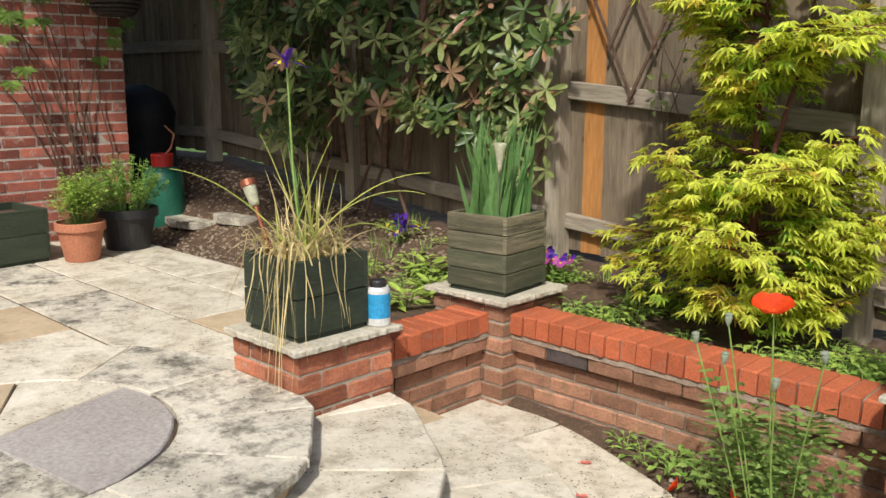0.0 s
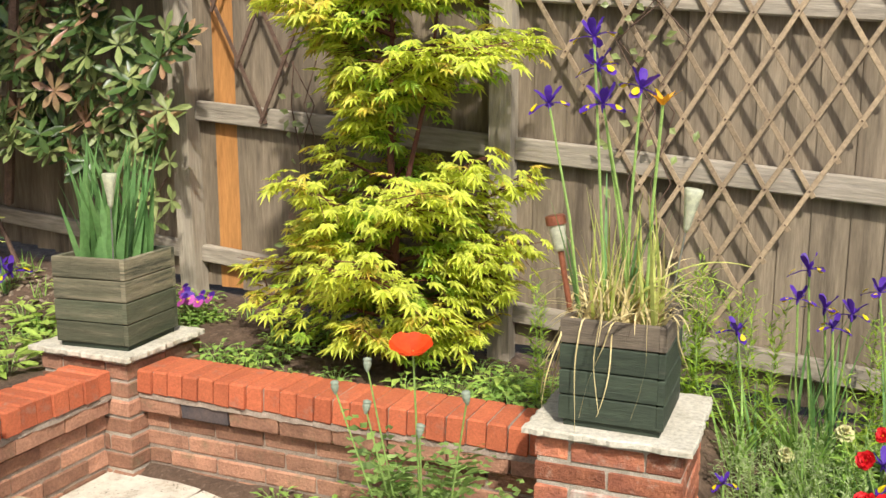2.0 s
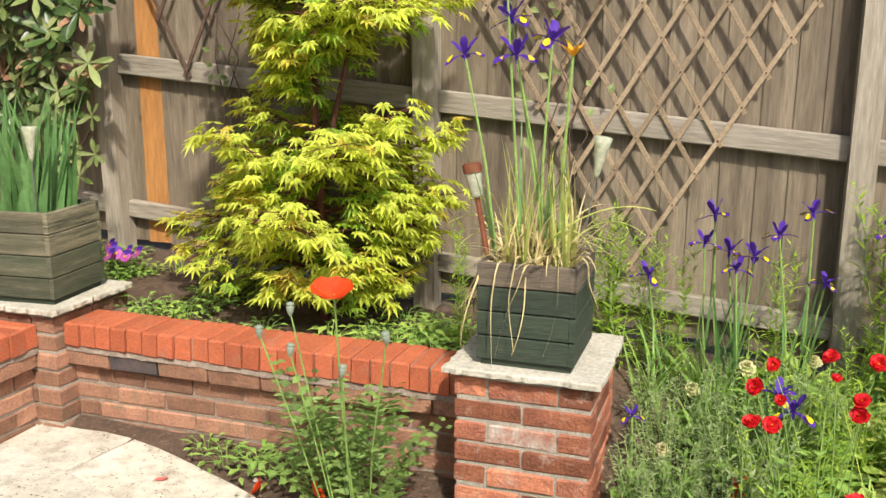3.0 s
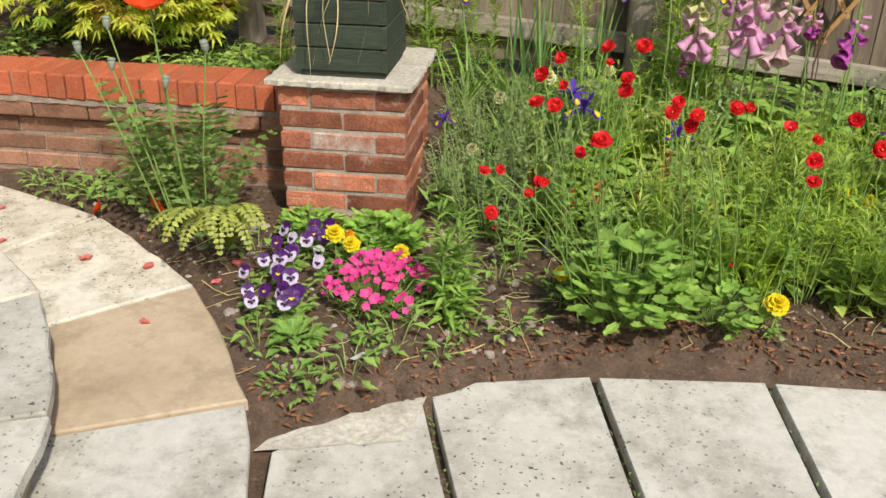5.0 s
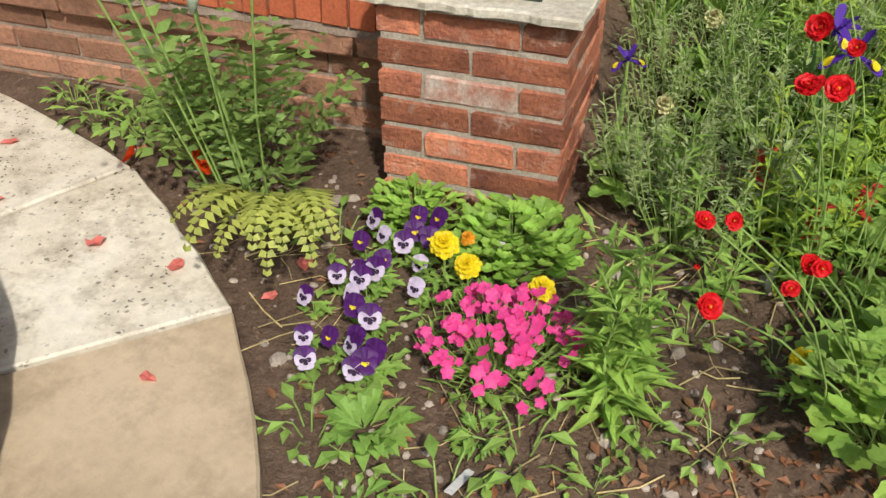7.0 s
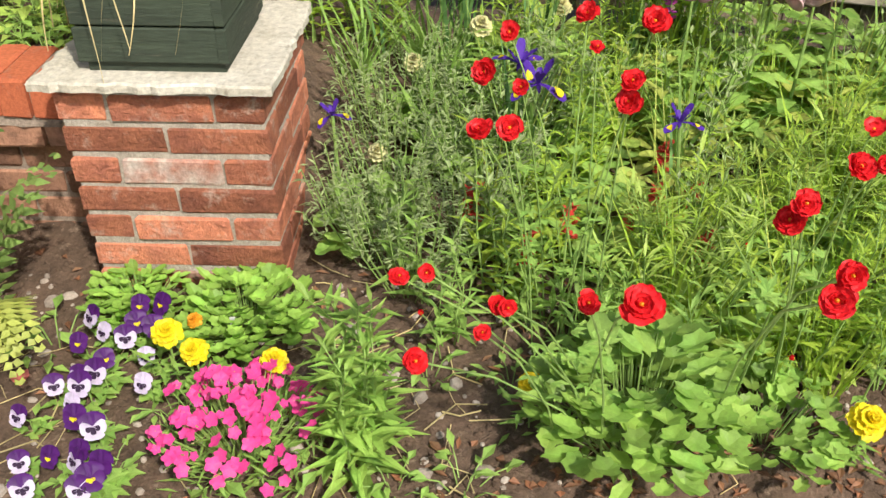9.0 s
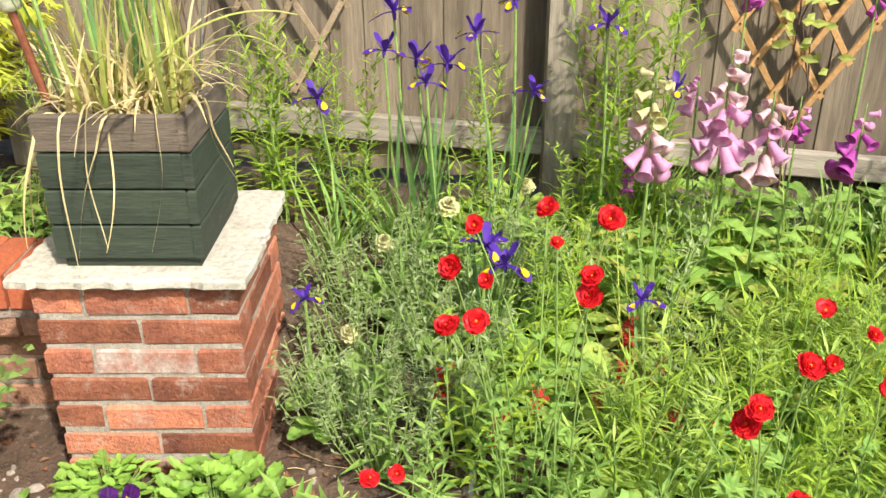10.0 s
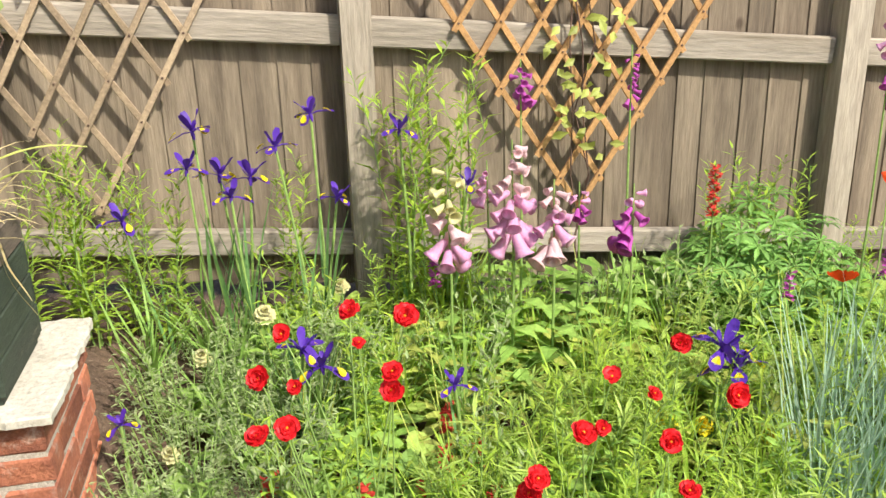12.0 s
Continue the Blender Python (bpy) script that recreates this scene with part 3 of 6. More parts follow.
b = Build().add([(-6, -6, -0.03), (6, -6, -0.03), (6, 0.45, -0.03), (-2.0, 0.45, -0.03)], [(0, 1, 2, 3)])
part("rear_paving", b, SLAB_PALE, path_thing)

BRICK_MESH = {}


def brick_mesh(sx, sy, sz, mat):
    key = (round(sx, 3), round(sy, 3), round(sz, 3), mat.name)
    if key not in BRICK_MESH:
        q = random.Random(len(BRICK_MESH))
        b = Build().box((-sx / 2, -sy / 2, -sz / 2), (sx / 2, sy / 2, sz / 2), bevel=0.006)
        b.v = [(x + q.uniform(-0.003, 0.003), y + q.uniform(-0.0025, 0.0025), z + q.uniform(-0.002, 0.002)) for x, y, z in b.v]
        me = b.mesh("brick")
        me.materials.append(mat)
        BRICK_MESH[key] = me
    return BRICK_MESH[key]


LATE = []  # bricks are laid at the end of the file


def lay(parent, x, y, z, sx, sy, sz, mat, turn=0.0):
    LATE.append((parent, x, y, z, sx, sy, sz, mat, turn))


def pier(label, x0, x1, y0, y1, top, courses, mat, special=None):
    """A brick pier with a mortar core and bonded courses under a stone cap."""
    t = thing("brick_pier", label, "pier")
    w, d = x1 - x0, y1 - y0
    base = top - courses * 0.075
    part("mortar_core", Build().box((x0 + 0.0055, y0 + 0.0055, base - 0.1), (x1 - 0.0055, y1 - 0.0055, top + 0.009)), MORTAR, t)
    for c in range(courses):
        z = top - 0.075 * c - 0.0425
        if c % 2 == 1:
            for sy in (y0 + 0.051, y1 - 0.051):
                for i in range(2):
                    bw = (w - 0.01) / 2
                    lay(t, x0 + bw / 2 + i * (bw + 0.01), sy, z, bw, 0.102, 0.065, mat)
            for sx in (x0 + 0.051, x1 - 0.051):
                lay(t, sx, (y0 + y1) / 2, z, 0.102, d - 0.224, 0.065, mat)
        else:
            for sx in (x0 + 0.051, x1 - 0.051):
                for i in range(2):
                    bw = (d - 0.01) / 2
                    lay(t, sx, y0 + bw / 2 + i * (bw + 0.01), z, 0.102, bw, 0.065, mat)
            for sy in (y0 + 0.051, y1 - 0.051):
                m = WHITEWASH if special == (c, sy < (y0 + y1) / 2) else mat
                lay(t, (x0 + x1) / 2, sy, z, w - 0.224, 0.102, 0.065, m)
    return t


def stone_cap(label, x0, x1, y0, y1, z0, z1, seed, parent):
    """An uneven stone slab with a broken edge."""
    q = random.Random(seed)
    loop = []
    for (ax, ay), (bx, by) in zip([(x0, y0), (x1, y0), (x1, y1), (x0, y1)], [(x1, y0), (x1, y1), (x0, y1), (x0, y0)]):
        for i in range(22):
            s = i / 22
            loop.append((ax + (bx - ax) * s + q.uniform(-0.006, 0.006), ay + (by - ay) * s + q.uniform(-0.006, 0.006)))
    return part("stone_cap", poly_slab(loop, z0, z1, bev=0.005), STONE_CAP, parent, label)


P2 = pier("red brick pier with a white paint patch beside the flower bed", -0.83, -0.39, 2.845, 3.285, 0.588, 8, BRICK, (2, True))
stone_cap("pale cement capping slab", -0.862, -0.362, 2.812, 3.31, 0.597, 0.618, 3, P2)
P1 = pier("brick corner pier where two garden walls meet", -2.96, -2.52, 2.96, 3.40, 0.570, 8, BRICK_BED)
stone_cap("stone capping slab with mossy edges", -2.99, -2.488, 2.928, 3.41, 0.579, 0.600, 4, P1)
P0 = pier("low brick pier that stands on the patio edge", -2.96, -2.54, 1.84, 2.30, 0.590, 5, BRICK)
stone_cap("stone capping slab with a broken edge", -2.99, -2.505, 1.81, 2.325, 0.598, 0.620, 5, P0)


def low_wall(label, along, s0, s1, face, back, base, top):
    """A low wall with red coping bricks on edge, a projecting course and stretcher bond below. along: "x" or "y"."""
    t = thing("garden_wall", label, "wall")
    sgn = 1 if along == "x" else -1

    def put(s, depth, z, ls, ld, lz, mat):
        if along == "x":
            lay(t, s, face + depth, z, ls, ld, lz, mat)
        else:
            lay(t, face - depth, s, z, ld, ls, lz, mat)

    def core(d0, d1, z0, z1, mat, name="mortar_core"):
        if along == "x":
            part(name, Build().box((s0, face + d0, z0), (s1, face + d1, z1)), mat, t)
        else:
            part(name, Build().box((face - d1, s0, z0), (face - d0, s1, z1)), mat, t)

    cop = 0.096
    core(0.0535, 0.19, base - 0.1, top - cop, MORTAR_OLD)
    core(0.013, 0.194, top - cop + 0.002, top - 0.008, MORTAR_OLD, "coping_joints")
    n = round((s1 - s0) / 0.0745)
    pitch = (s1 - s0) / n
    for i in range(n):
        put(s0 + (i + 0.5) * pitch, 0.103 + R(-0.004, 0.004), top - cop / 2 + R(-0.002, 0.002), 0.066, 0.206, cop, BRICK_RED)
    z = top - cop - 0.018 - 0.0325
    bed = Build()
    q = random.Random(int(s0 * 100))
    n_bed = round((s1 - s0) / 0.03)
    loop = []
    for i in range(n_bed + 1):
        s, d = s0 + (s1 - s0) * i / n_bed, q.uniform(-0.004, 0.004)
        za, zb = z + 0.0325 - q.uniform(0, 0.006), z + 0.0525
        for dd, zz in ((0.19, za), (0.003 + d, za), (0.008 + d, zb), (0.19, zb)):
            loop.append((s, face + dd, zz) if along == "x" else (face - dd, s, zz))
    bed.add(loop, [(4 * i + k, 4 * i + (k + 1) % 4, 4 * i + 4 + (k + 1) % 4, 4 * i + 4 + k) for i in range(n_bed) for k in range(4)])
    part("mortar_bed", bed, MORTAR_OLD, t, "thick uneven mortar joint")
    row = 0
    while z > base - 0.04:
        out = 0.010 if row == 0 else 0.048
        s = s0 - (0.1125 if row % 2 else 0.02)
        k = 0
        while s < s1:
            a, e = max(s, s0 + 0.002), min(s + 0.215, s1 - 0.002)
            if e - a > 0.03:
                mat = BRICK_BLUE if (row == 0 and k == 1 and along == "x") else BRICK_BED
                put((a + e) / 2, out + 0.051, z, e - a, 0.102, 0.065, mat)
            s += 0.225
            k += 1
        z -= 0.075
        row += 1
    return t


low_wall("low garden wall of worn brick with bright red coping bricks", "x", -2.52, -0.83, 3.01, 3.21, 0.06, 0.530)
low_wall("short garden wall with bright red coping bricks on edge", "y", 2.30, 2.96, -2.60, -2.80, 0.08, 0.530)

# ---- fence ----
POSTS = [-8.56, -6.74, -4.88, -3.07, -1.37, 0.42, 2.22, 4.0]
fence = thing("fence", "tall close-board garden fence of weathered grey-brown wood", "fence", kind="structure")
q = random.Random(8)
for i, px in enumerate(POSTS):
    zb, zt = fence_z(px) - 0.15, fence_z(px) + 1.78
    b = Build().box((-0.05, -0.05, 0), (0.05, 0.05, zt - zb), bevel=0.006)
    part("fence_post", b, FENCE_POST, fence, at=pose(px, FENCE_Y - 0.02, zb, q.uniform(-0.6, 0.6), q.uniform(-0.8, 0.8), 0))
board = None
for a, e in zip(POSTS, POSTS[1:]):
    rise = math.degrees(math.atan(FENCE_SLOPE)) if a > -6.8 else 0
    mid = (a + e) / 2
    for dz, hh in ((0.195, 0.09), (0.93, 0.10), (1.60, 0.09)):
        ln = (e - a - 0.1) / math.cos(radians(rise)) / 2
        b = Build().box((-ln, -0.022, -hh / 2), (ln, 0.022, hh / 2), bevel=0.006)
        part("fence_rail", b, FENCE_GREY, fence, at=pose(mid, FENCE_Y + 0.005, fence_z(mid) + dz, 0, -rise, 0))
    n = round((e - a) / 0.132)
    edges = [a] + [a + (e - a) * (j + q.uniform(-0.13, 0.13)) / n for j in range(1, n)] + [e]
    for b0, b1 in zip(edges, edges[1:]):
        w, cx0 = b1 - b0, (b0 + b1) / 2
        zb = fence_z(cx0) + 0.03 + q.uniform(-0.01, 0.01)
        h = 1.66 + q.uniform(-0.01, 0.01)
        if board is None:
            board = Build().add([(-0.062, -0.011, 0), (0.062, -0.004, 0), (0.062, 0.003, 0), (-0.062, 0.003, 0), (-0.062, -0.011, 1.66), (0.062, -0.004, 1.66), (0.062, 0.003, 1.66), (-0.062, 0.003, 1.66)],
                                [(3, 2, 1, 0), (4, 5, 6, 7), (0, 1, 5, 4), (1, 2, 6, 5), (2, 3, 7, 6), (3, 0, 4, 7)]).mesh("fence_board")
            board.materials.append(FENCE)
            orange = board.copy()
            orange.materials.clear()
            orange.materials.append(FENCE_ORANGE)
        new_one = part("fence_board", orange if b0 <= -2.92 < b1 else board, FENCE, fence, at=pose(cx0, FENCE_Y + 0.045, zb, 0, q.uniform(-0.3, 0.3), q.uniform(-0.5, 0.5)) @ Matrix.Diagonal((w * 1.1 / 0.124, 1, 1, 1)))


# ---- trellises on the fence ----


def trellis(label, tip, side, rows, cols, length_r, length_l, mat, angle=59.0, slat=0.02, top=2.6):
    """Crossed slats in two layers that open upwards from one low tip."""
    t = thing("trellis", label, "trellis")
    ux, uz = math.cos(radians(angle)), math.sin(radians(angle))
    tx, tz = tip
    for k in range(rows):
        for sgn, y, n, ln in ((1, FENCE_Y - 0.037, rows, length_r), (-1, FENCE_Y - 0.026, cols, length_l)):
            if k >= n:
                continue
            sx, sz = tx - sgn * ux * side * k, tz + uz * side * k
            run = min(ln, (top - sz) / uz)
            if run < side * 0.8:
                continue
            b = Build().box((-0.03, -0.005, -slat / 2), (run, 0.005, slat / 2), bevel=0.0015)
            part("slat", b, mat, t, at=pose(sx, y, sz, 0, -angle if sgn > 0 else angle - 180, 0))
    for i in range(rows):
        for j in range(cols):
            x, z = tx + ux * side * (j - i), tz + uz * side * (i + j)
            if z < 1.95 and i * side < length_l and j * side < length_r:
                part("rivet", Build().lathe([(0.004, 0), (0.004, 0.003), (0.002, 0.004)], pose(x, FENCE_Y - 0.042, z, 90), 8), BARK, t)
    return t


trellis("faded wooden diamond trellis hung on the fence", (-0.445, 0.69), 0.158, 9, 9, 1.75, 1.55, TRELLIS)
trellis("honey-coloured wooden diamond trellis hung on the fence", (1.195, 0.55), 0.133, 8, 7, 1.2, 1.2, TRELLIS_NEW, 57.0, 0.021)
trellis("thin dark old trellis behind the maple", (-2.607, 1.48), 0.30, 3, 3, 0.95, 0.95, BARK, 64.0, 0.018)

# ---- planters ----


def planter(label, x0, x1, y0, y1, z0, height, boards, mats, turn=0.0, fill=0.85):
    """A square tub of horizontal boards on a plinth, filled with soil."""
    cx, cy = (x0 + x1) / 2, (y0 + y1) / 2
    w, d = x1 - x0, y1 - y0
    t = thing("planter", label, "planter", pose(cx, cy, z0, 0, 0, turn))
    part("plinth", Build().box((-w / 2 + 0.012, -d / 2 + 0.012, 0), (w / 2 - 0.012, d / 2 - 0.012, 0.02)), PLANTER, t)
    bh = (height - 0.02) / boards
    for i in range(boards):
        za, zb = 0.02 + i * bh + 0.002, 0.02 + (i + 1) * bh - 0.002
        m = mats[min(i, len(mats) - 1)]
        e = rng.uniform(-0.002, 0.002)
        for lo, hi in (((-w / 2 + e, -d / 2, za), (w / 2 - 0.021, -d / 2 + 0.02, zb)), ((-w / 2 + 0.021, d / 2 - 0.02, za), (w / 2 + e, d / 2, zb)),
                       ((w / 2 - 0.02, -d / 2 + e, za), (w / 2, d / 2 - 0.021, zb)), ((-w / 2, -d / 2 + 0.021, za), (-w / 2 + 0.02, d / 2 + e, zb))):
            part("board", Build().box(lo, hi, bevel=0.003), m, t)
    part("soil", Build().box((-w / 2 + 0.022, -d / 2 + 0.022, 0.02), (w / 2 - 0.022, d / 2 - 0.022, height * fill)), SOIL, t)
    return t


planter("dark green wooden planter on the pale pier cap", -0.765, -0.455, 2.865, 3.195, 0.618, 0.335, 4, (PLANTER, PLANTER, PLANTER, PLANTER_TOP))
planter("worn green wooden planter on the corner pier", -2.888, -2.552, 2.977, 3.313, 0.600, 0.37, 4, (PLANTER_MID, PLANTER_MID, PLANTER_WORN, PLANTER_WORN), 6.0)
planter("dark green two-board planter on the low pier", -2.915, -2.575, 1.87, 2.21, 0.620, 0.31, 2, (PLANTER,))
planter("long green wooden trough by the house wall", -6.1, -5.62, 1.2, 2.2, 0.437, 0.34, 2, (PLANTER,), 4.0)

# ---- solar lights, tub, pots, gas bottle ----


def copper_light(label, foot, top):
    """A stake light with a copper cap and a clear body."""
    f, e = Vector(foot), Vector(top)
    t = thing("solar_light", label, "light", Matrix.Translation(f))
    d = (e - f).normalized()
    ln = (e - f).length
    rot = d.to_track_quat("Z", "Y").to_matrix().to_4x4()
    part("stake", Build().tube([rot @ Vector((0, 0, -0.06)), rot @ Vector((0, 0, ln - 0.1))], 0.009, 10), COPPER, t)
    part("lens", Build().lathe([(0.016, ln - 0.11), (0.02, ln - 0.10), (0.026, ln - 0.04), (0.026, ln - 0.028)], rot, 16), FROSTED, t, "ribbed clear plastic lens", True)
    part("cap", Build().lathe([(0.024, ln - 0.03), (0.031, ln - 0.03), (0.031, ln - 0.004), (0.026, ln)], rot, 18), COPPER, t)
    return t


def flute_light(label, foot, top):
    """A frosted flute on a thin steel rod."""
    f, e = Vector(foot), Vector(top)
    t = thing("solar_light", label, "light", Matrix.Translation(f))
    d, ln = (e - f).normalized(), (e - f).length
    rot = d.to_track_quat("Z", "Y").to_matrix().to_4x4()
    part("rod", Build().tube([rot @ Vector((0, 0, -0.06)), rot @ Vector((0, 0, ln - 0.12))], 0.003, 8), STEEL, t)
    part("flute", Build().lathe([(0.004, ln - 0.135), (0.010, ln - 0.12), (0.015, ln - 0.085), (0.024, ln - 0.03), (0.029, ln - 0.004), (0.025, ln)], rot, 18), FROSTED, t, "frosted pale flute shade", True)
    return t


copper_light("leaning copper-capped solar light stuck in the planter", (-2.84, 1.95, 0.91), (-2.99, 1.95, 1.19))
copper_light("copper-capped solar stake light beside the grasses", (-0.755, 2.95, 0.93), (-0.815, 2.95, 1.245))
flute_light("frosted flute solar light on a thin rod", (-0.495, 3.1, 0.90), (-0.43, 3.1, 1.325))
flute_light("frosted flute solar light among iris leaves", (-2.60, 3.01, 0.91), (-2.592, 3.01, 1.30))

tub = thing("plant_feed_tub", "white plastic tub with a blue label and a dark lid", "tub", pose(-2.575, 2.262, 0.62) @ Matrix.Scale(1.15, 4))
part("body", Build().lathe([(0.038, 0), (0.042, 0.005), (0.042, 0.125), (0.036, 0.137)], None, 24), TUB_WHITE, tub, smooth=False)
part("label", Build().lathe([(0.0427, 0.03), (0.0427, 0.115)], None, 24), TUB_BLUE, tub, "bright blue printed label")
part("lid", Build().lathe([(0.03, 0.137), (0.03, 0.155), (0.026, 0.16)], None, 20), BLACK_POT, tub, "black screw lid")


def flower_pot(label, x, y, z, r, h, mat):
    t = thing("flower_pot", label, "pot", pose(x, y, z))
    part("pot", Build().lathe([(r * 0.66, 0), (r * 0.68, 0.004), (r * 0.9, h * 0.78), (r * 0.98, h * 0.78), (r, h * 0.8), (r, h - 0.004), (r * 0.97, h), (r * 0.9, h), (r * 0.88, h * 0.9)], None, 32), mat, t, smooth=False)
    part("soil", Build().lathe([(r * 0.86, h * 0.8), (r * 0.87, h * 0.9)], None, 24), SOIL, t)
    return t


flower_pot("terracotta flower pot on the patio by the trough", -5.55, 2.37, 0.437, 0.155, 0.25, TERRACOTTA)
flower_pot("black plastic flower pot on the patio", -5.73, 2.77, 0.437, 0.21, 0.28, BLACK_POT)
gas = thing("gas_bottle", "green gas bottle with a red handle guard", "gas bottle", pose(-6.30, 3.36, 0.43))
part("bottle", Build().lathe([(0.12, 0), (0.15, 0.012), (0.152, 0.04), (0.152, 0.38), (0.142, 0.43), (0.11, 0.47), (0.06, 0.49)], None, 28), GAS_GREEN, gas, smooth=True)
part("guard", Build().lathe([(0.075, 0.48), (0.08, 0.485), (0.085, 0.57), (0.08, 0.58), (0.07, 0.57), (0.07, 0.49)], None, 20), GAS_RED, gas, "red plastic guard")
part("valve", Build().lathe([(0.02, 0.48), (0.02, 0.54), (0.012, 0.56)], None, 10), STEEL, gas)
part("hose", Build().tube([(0, 0, 0.55), (0.05, 0.05, 0.62), (0.02, 0.1, 0.72), (-0.15, 0.12, 0.78)], 0.008, 8), TERRACOTTA, gas, "orange gas hose")
cover = thing("barbecue", "barbecue under a black cover beside the house", "barbecue", pose(-7.15, 3.62, 0.44))
b = Build().lathe([(0.36, 0.0), (0.37, 0.3), (0.35, 0.72), (0.37, 0.85), (0.30, 1.0), (0.12, 1.08)], None, 20, 0.75)
b.v = [(x + 0.025 * noise.noise((x * 7, y * 7, z * 5)), y + 0.025 * noise.noise((x * 6, y * 8, z * 5 + 4)), z) for x, y, z in b.v]
part("cover", b, TARP, cover, smooth=True)

# ---- house corner ----
house = thing("house", "red brick house corner with pale mortar joints", "house")
HX, HY = -6.30, 3.10
part("wall", Build().box((-12, -7, 0.3), (HX - 0.003, HY - 0.003, 5.2)), HOUSE_MORTAR, house)
part("roof", Build().add([(-12.4, -7.4, 5.15), (HX + 0.4, -7.4, 5.15), (HX + 0.4, HY + 0.4, 5.15), (-12.4, HY + 0.4, 5.15), (-9.3, -7.4, 7.6), (-9.3, HY + 0.4, 7.6)], [(0, 1, 2, 3), (1, 2, 5, 4), (0, 4, 5, 3), (0, 1, 4), (3, 5, 2)]), TERRACOTTA, house)
for c in range(28):
    z = 0.44 + 0.075 * c + 0.0325
    yy = HY - (0.0 if c % 2 else 0.1125)
    if c % 2 == 0:
        lay(house, HX - 0.051, HY - 0.051, z, 0.102, 0.102, 0.065, BRICK_HOUSE)
        lay(house, HX - 0.215, HY - 0.051, z, 0.215, 0.102, 0.065, BRICK_HOUSE)
    for k in range(7 if c < 27 else 0):
        lay(house, HX - 0.051, yy - 0.1075 - 0.225 * k, z, 0.102, 0.215, 0.065, BRICK_HOUSE)
far_house = thing("neighbour_house", "pale rendered house wall behind the garden path", "house")
part("wall", Build().box((-6, -9.3, -0.1), (9, -9.0, 5.0)), RENDER_WALL, far_house)
side = thing("side_fence", "plain wooden fence that closes the garden", "fence", kind="structure")
part("panel", Build().box((5.6, -9, -0.1), (5.65, 4.1, 1.7)), FENCE, side)

basket = thing("hanging_basket", "dark wicker hanging basket on a wall bracket", "basket", pose(-6.02, 2.93, 2.0))
for i in range(9):
    r, z = 0.06 + 0.13 * math.sin(radians(10 * i + 8)), 0.20 * (1 - math.cos(radians(11 * i)))
    part("cane", Build().tube([(r * math.cos(a), r * math.sin(a), z + 0.004 * (k % 2)) for k, a in enumerate(2 * math.pi * j / 28 for j in range(29))], 0.011, 6), WICKER, basket)
part("liner", Build().lathe([(0.05, 0.01), (0.12, 0.06), (0.17, 0.17), (0.17, 0.18)], None, 20), WICKER, basket)
part("bracket", Build().tube([(-0.28, 0, 0.62), (0, 0, 0.62), (0, 0, 0.5)], 0.006, 8), BLACK_POT, basket)
for k in range(3):
    a = 2.1 * k
    part("chain", Build().tube([(0.17 * math.cos(a), 0.17 * math.sin(a), 0.18), (0, 0, 0.52)], 0.003, 6), BLACK_POT, basket)
for x, y, s in ((-5.95, 3.42, 0.34), (-5.55, 3.55, 0.28)):
    st = part("stepping_stone", poly_slab([(s * math.cos(a) * 0.9, s * 0.62 * math.sin(a)) for a in (0.3, 1.1, 1.9, 2.9, 3.8, 4.7, 5.5)], 0, 0.05), SLAB_GREY, at=pose(x, y, soil_z(x, y) - 0.043))
    tagged(st, "flat grey stepping stone laid in gravel", "stone", "stepping stones")

# ---- plants ----
GOLD = 2.39996


def plant(name, label, category, x, y, group="", z=None):
    return thing(name, label, category, pose(x, y, soil_z(x, y) if z is None else z), group)


def stemmed(h, stems, spread, leaf_l, leaf_w, per, lean=0.25, start=0.12, radius=0.0028, droop=0.25, taper=0.5, up=0.5, base=0.5):
    """Stems with leaves in a spiral: returns the stems' and the leaves' meshes."""
    bs, bl = Build(), Build()
    for s in range(stems):
        a = R(0, 6.283)
        r0 = spread * base * R(0.1, 1)
        p = Vector((r0 * math.cos(a), r0 * math.sin(a), -0.02))
        hh = h * R(0.72, 1.05)
        d = Vector((math.cos(a) * lean * R(0.2, 1), math.sin(a) * lean * R(0.2, 1), 1)).normalized()
        pts = [p + d * hh * i / 5 + Vector((R(-1, 1), R(-1, 1), 0)) * 0.015 * h * i for i in range(6)]
        bs.tube(pts, [radius * (1 - 0.13 * i) for i in range(6)], 5, False)
        for k in range(per):
            f = start + (1 - start) * (k + R(0, 0.6)) / per
            i = min(4, int(f * 5))
            q = pts[i].lerp(pts[i + 1], f * 5 - i)
            ang = GOLD * k + s
            way = Vector((math.cos(ang), math.sin(ang), up + 0.7 * f))
            sz = (1 - taper * f) * R(0.75, 1.2)
            bl.leaf(q, way, leaf_l * sz, leaf_w * sz, droop=droop * R(0.5, 1.5), fold=0.3)
    return bs, bl


def herb(name, label, x, y, h, stems, spread, leaf_l, leaf_w, per, mat, group="", z=None, **kw):
    t = plant(name, label, "plant", x, y, group, z)
    bs, bl = stemmed(h, stems, spread, leaf_l, leaf_w, per, **kw)
    part("stalk", bs, STEM, t)
    part("foliage", bl, mat, t)
    return t


def tuft(b, x, y, z, n, length, width, spread=0.03, lean=0.5, bend=0.5, steps=5):
    for _ in range(n):
        a = R(0, 6.283)
        b.blade((x + R(-1, 1) * spread, y + R(-1, 1) * spread, z), (math.cos(a) * lean * R(0.1, 1), math.sin(a) * lean * R(0.1, 1), 1), length * R(0.55, 1.1), width * R(0.7, 1.2), bend * R(0.4, 1.5), steps)


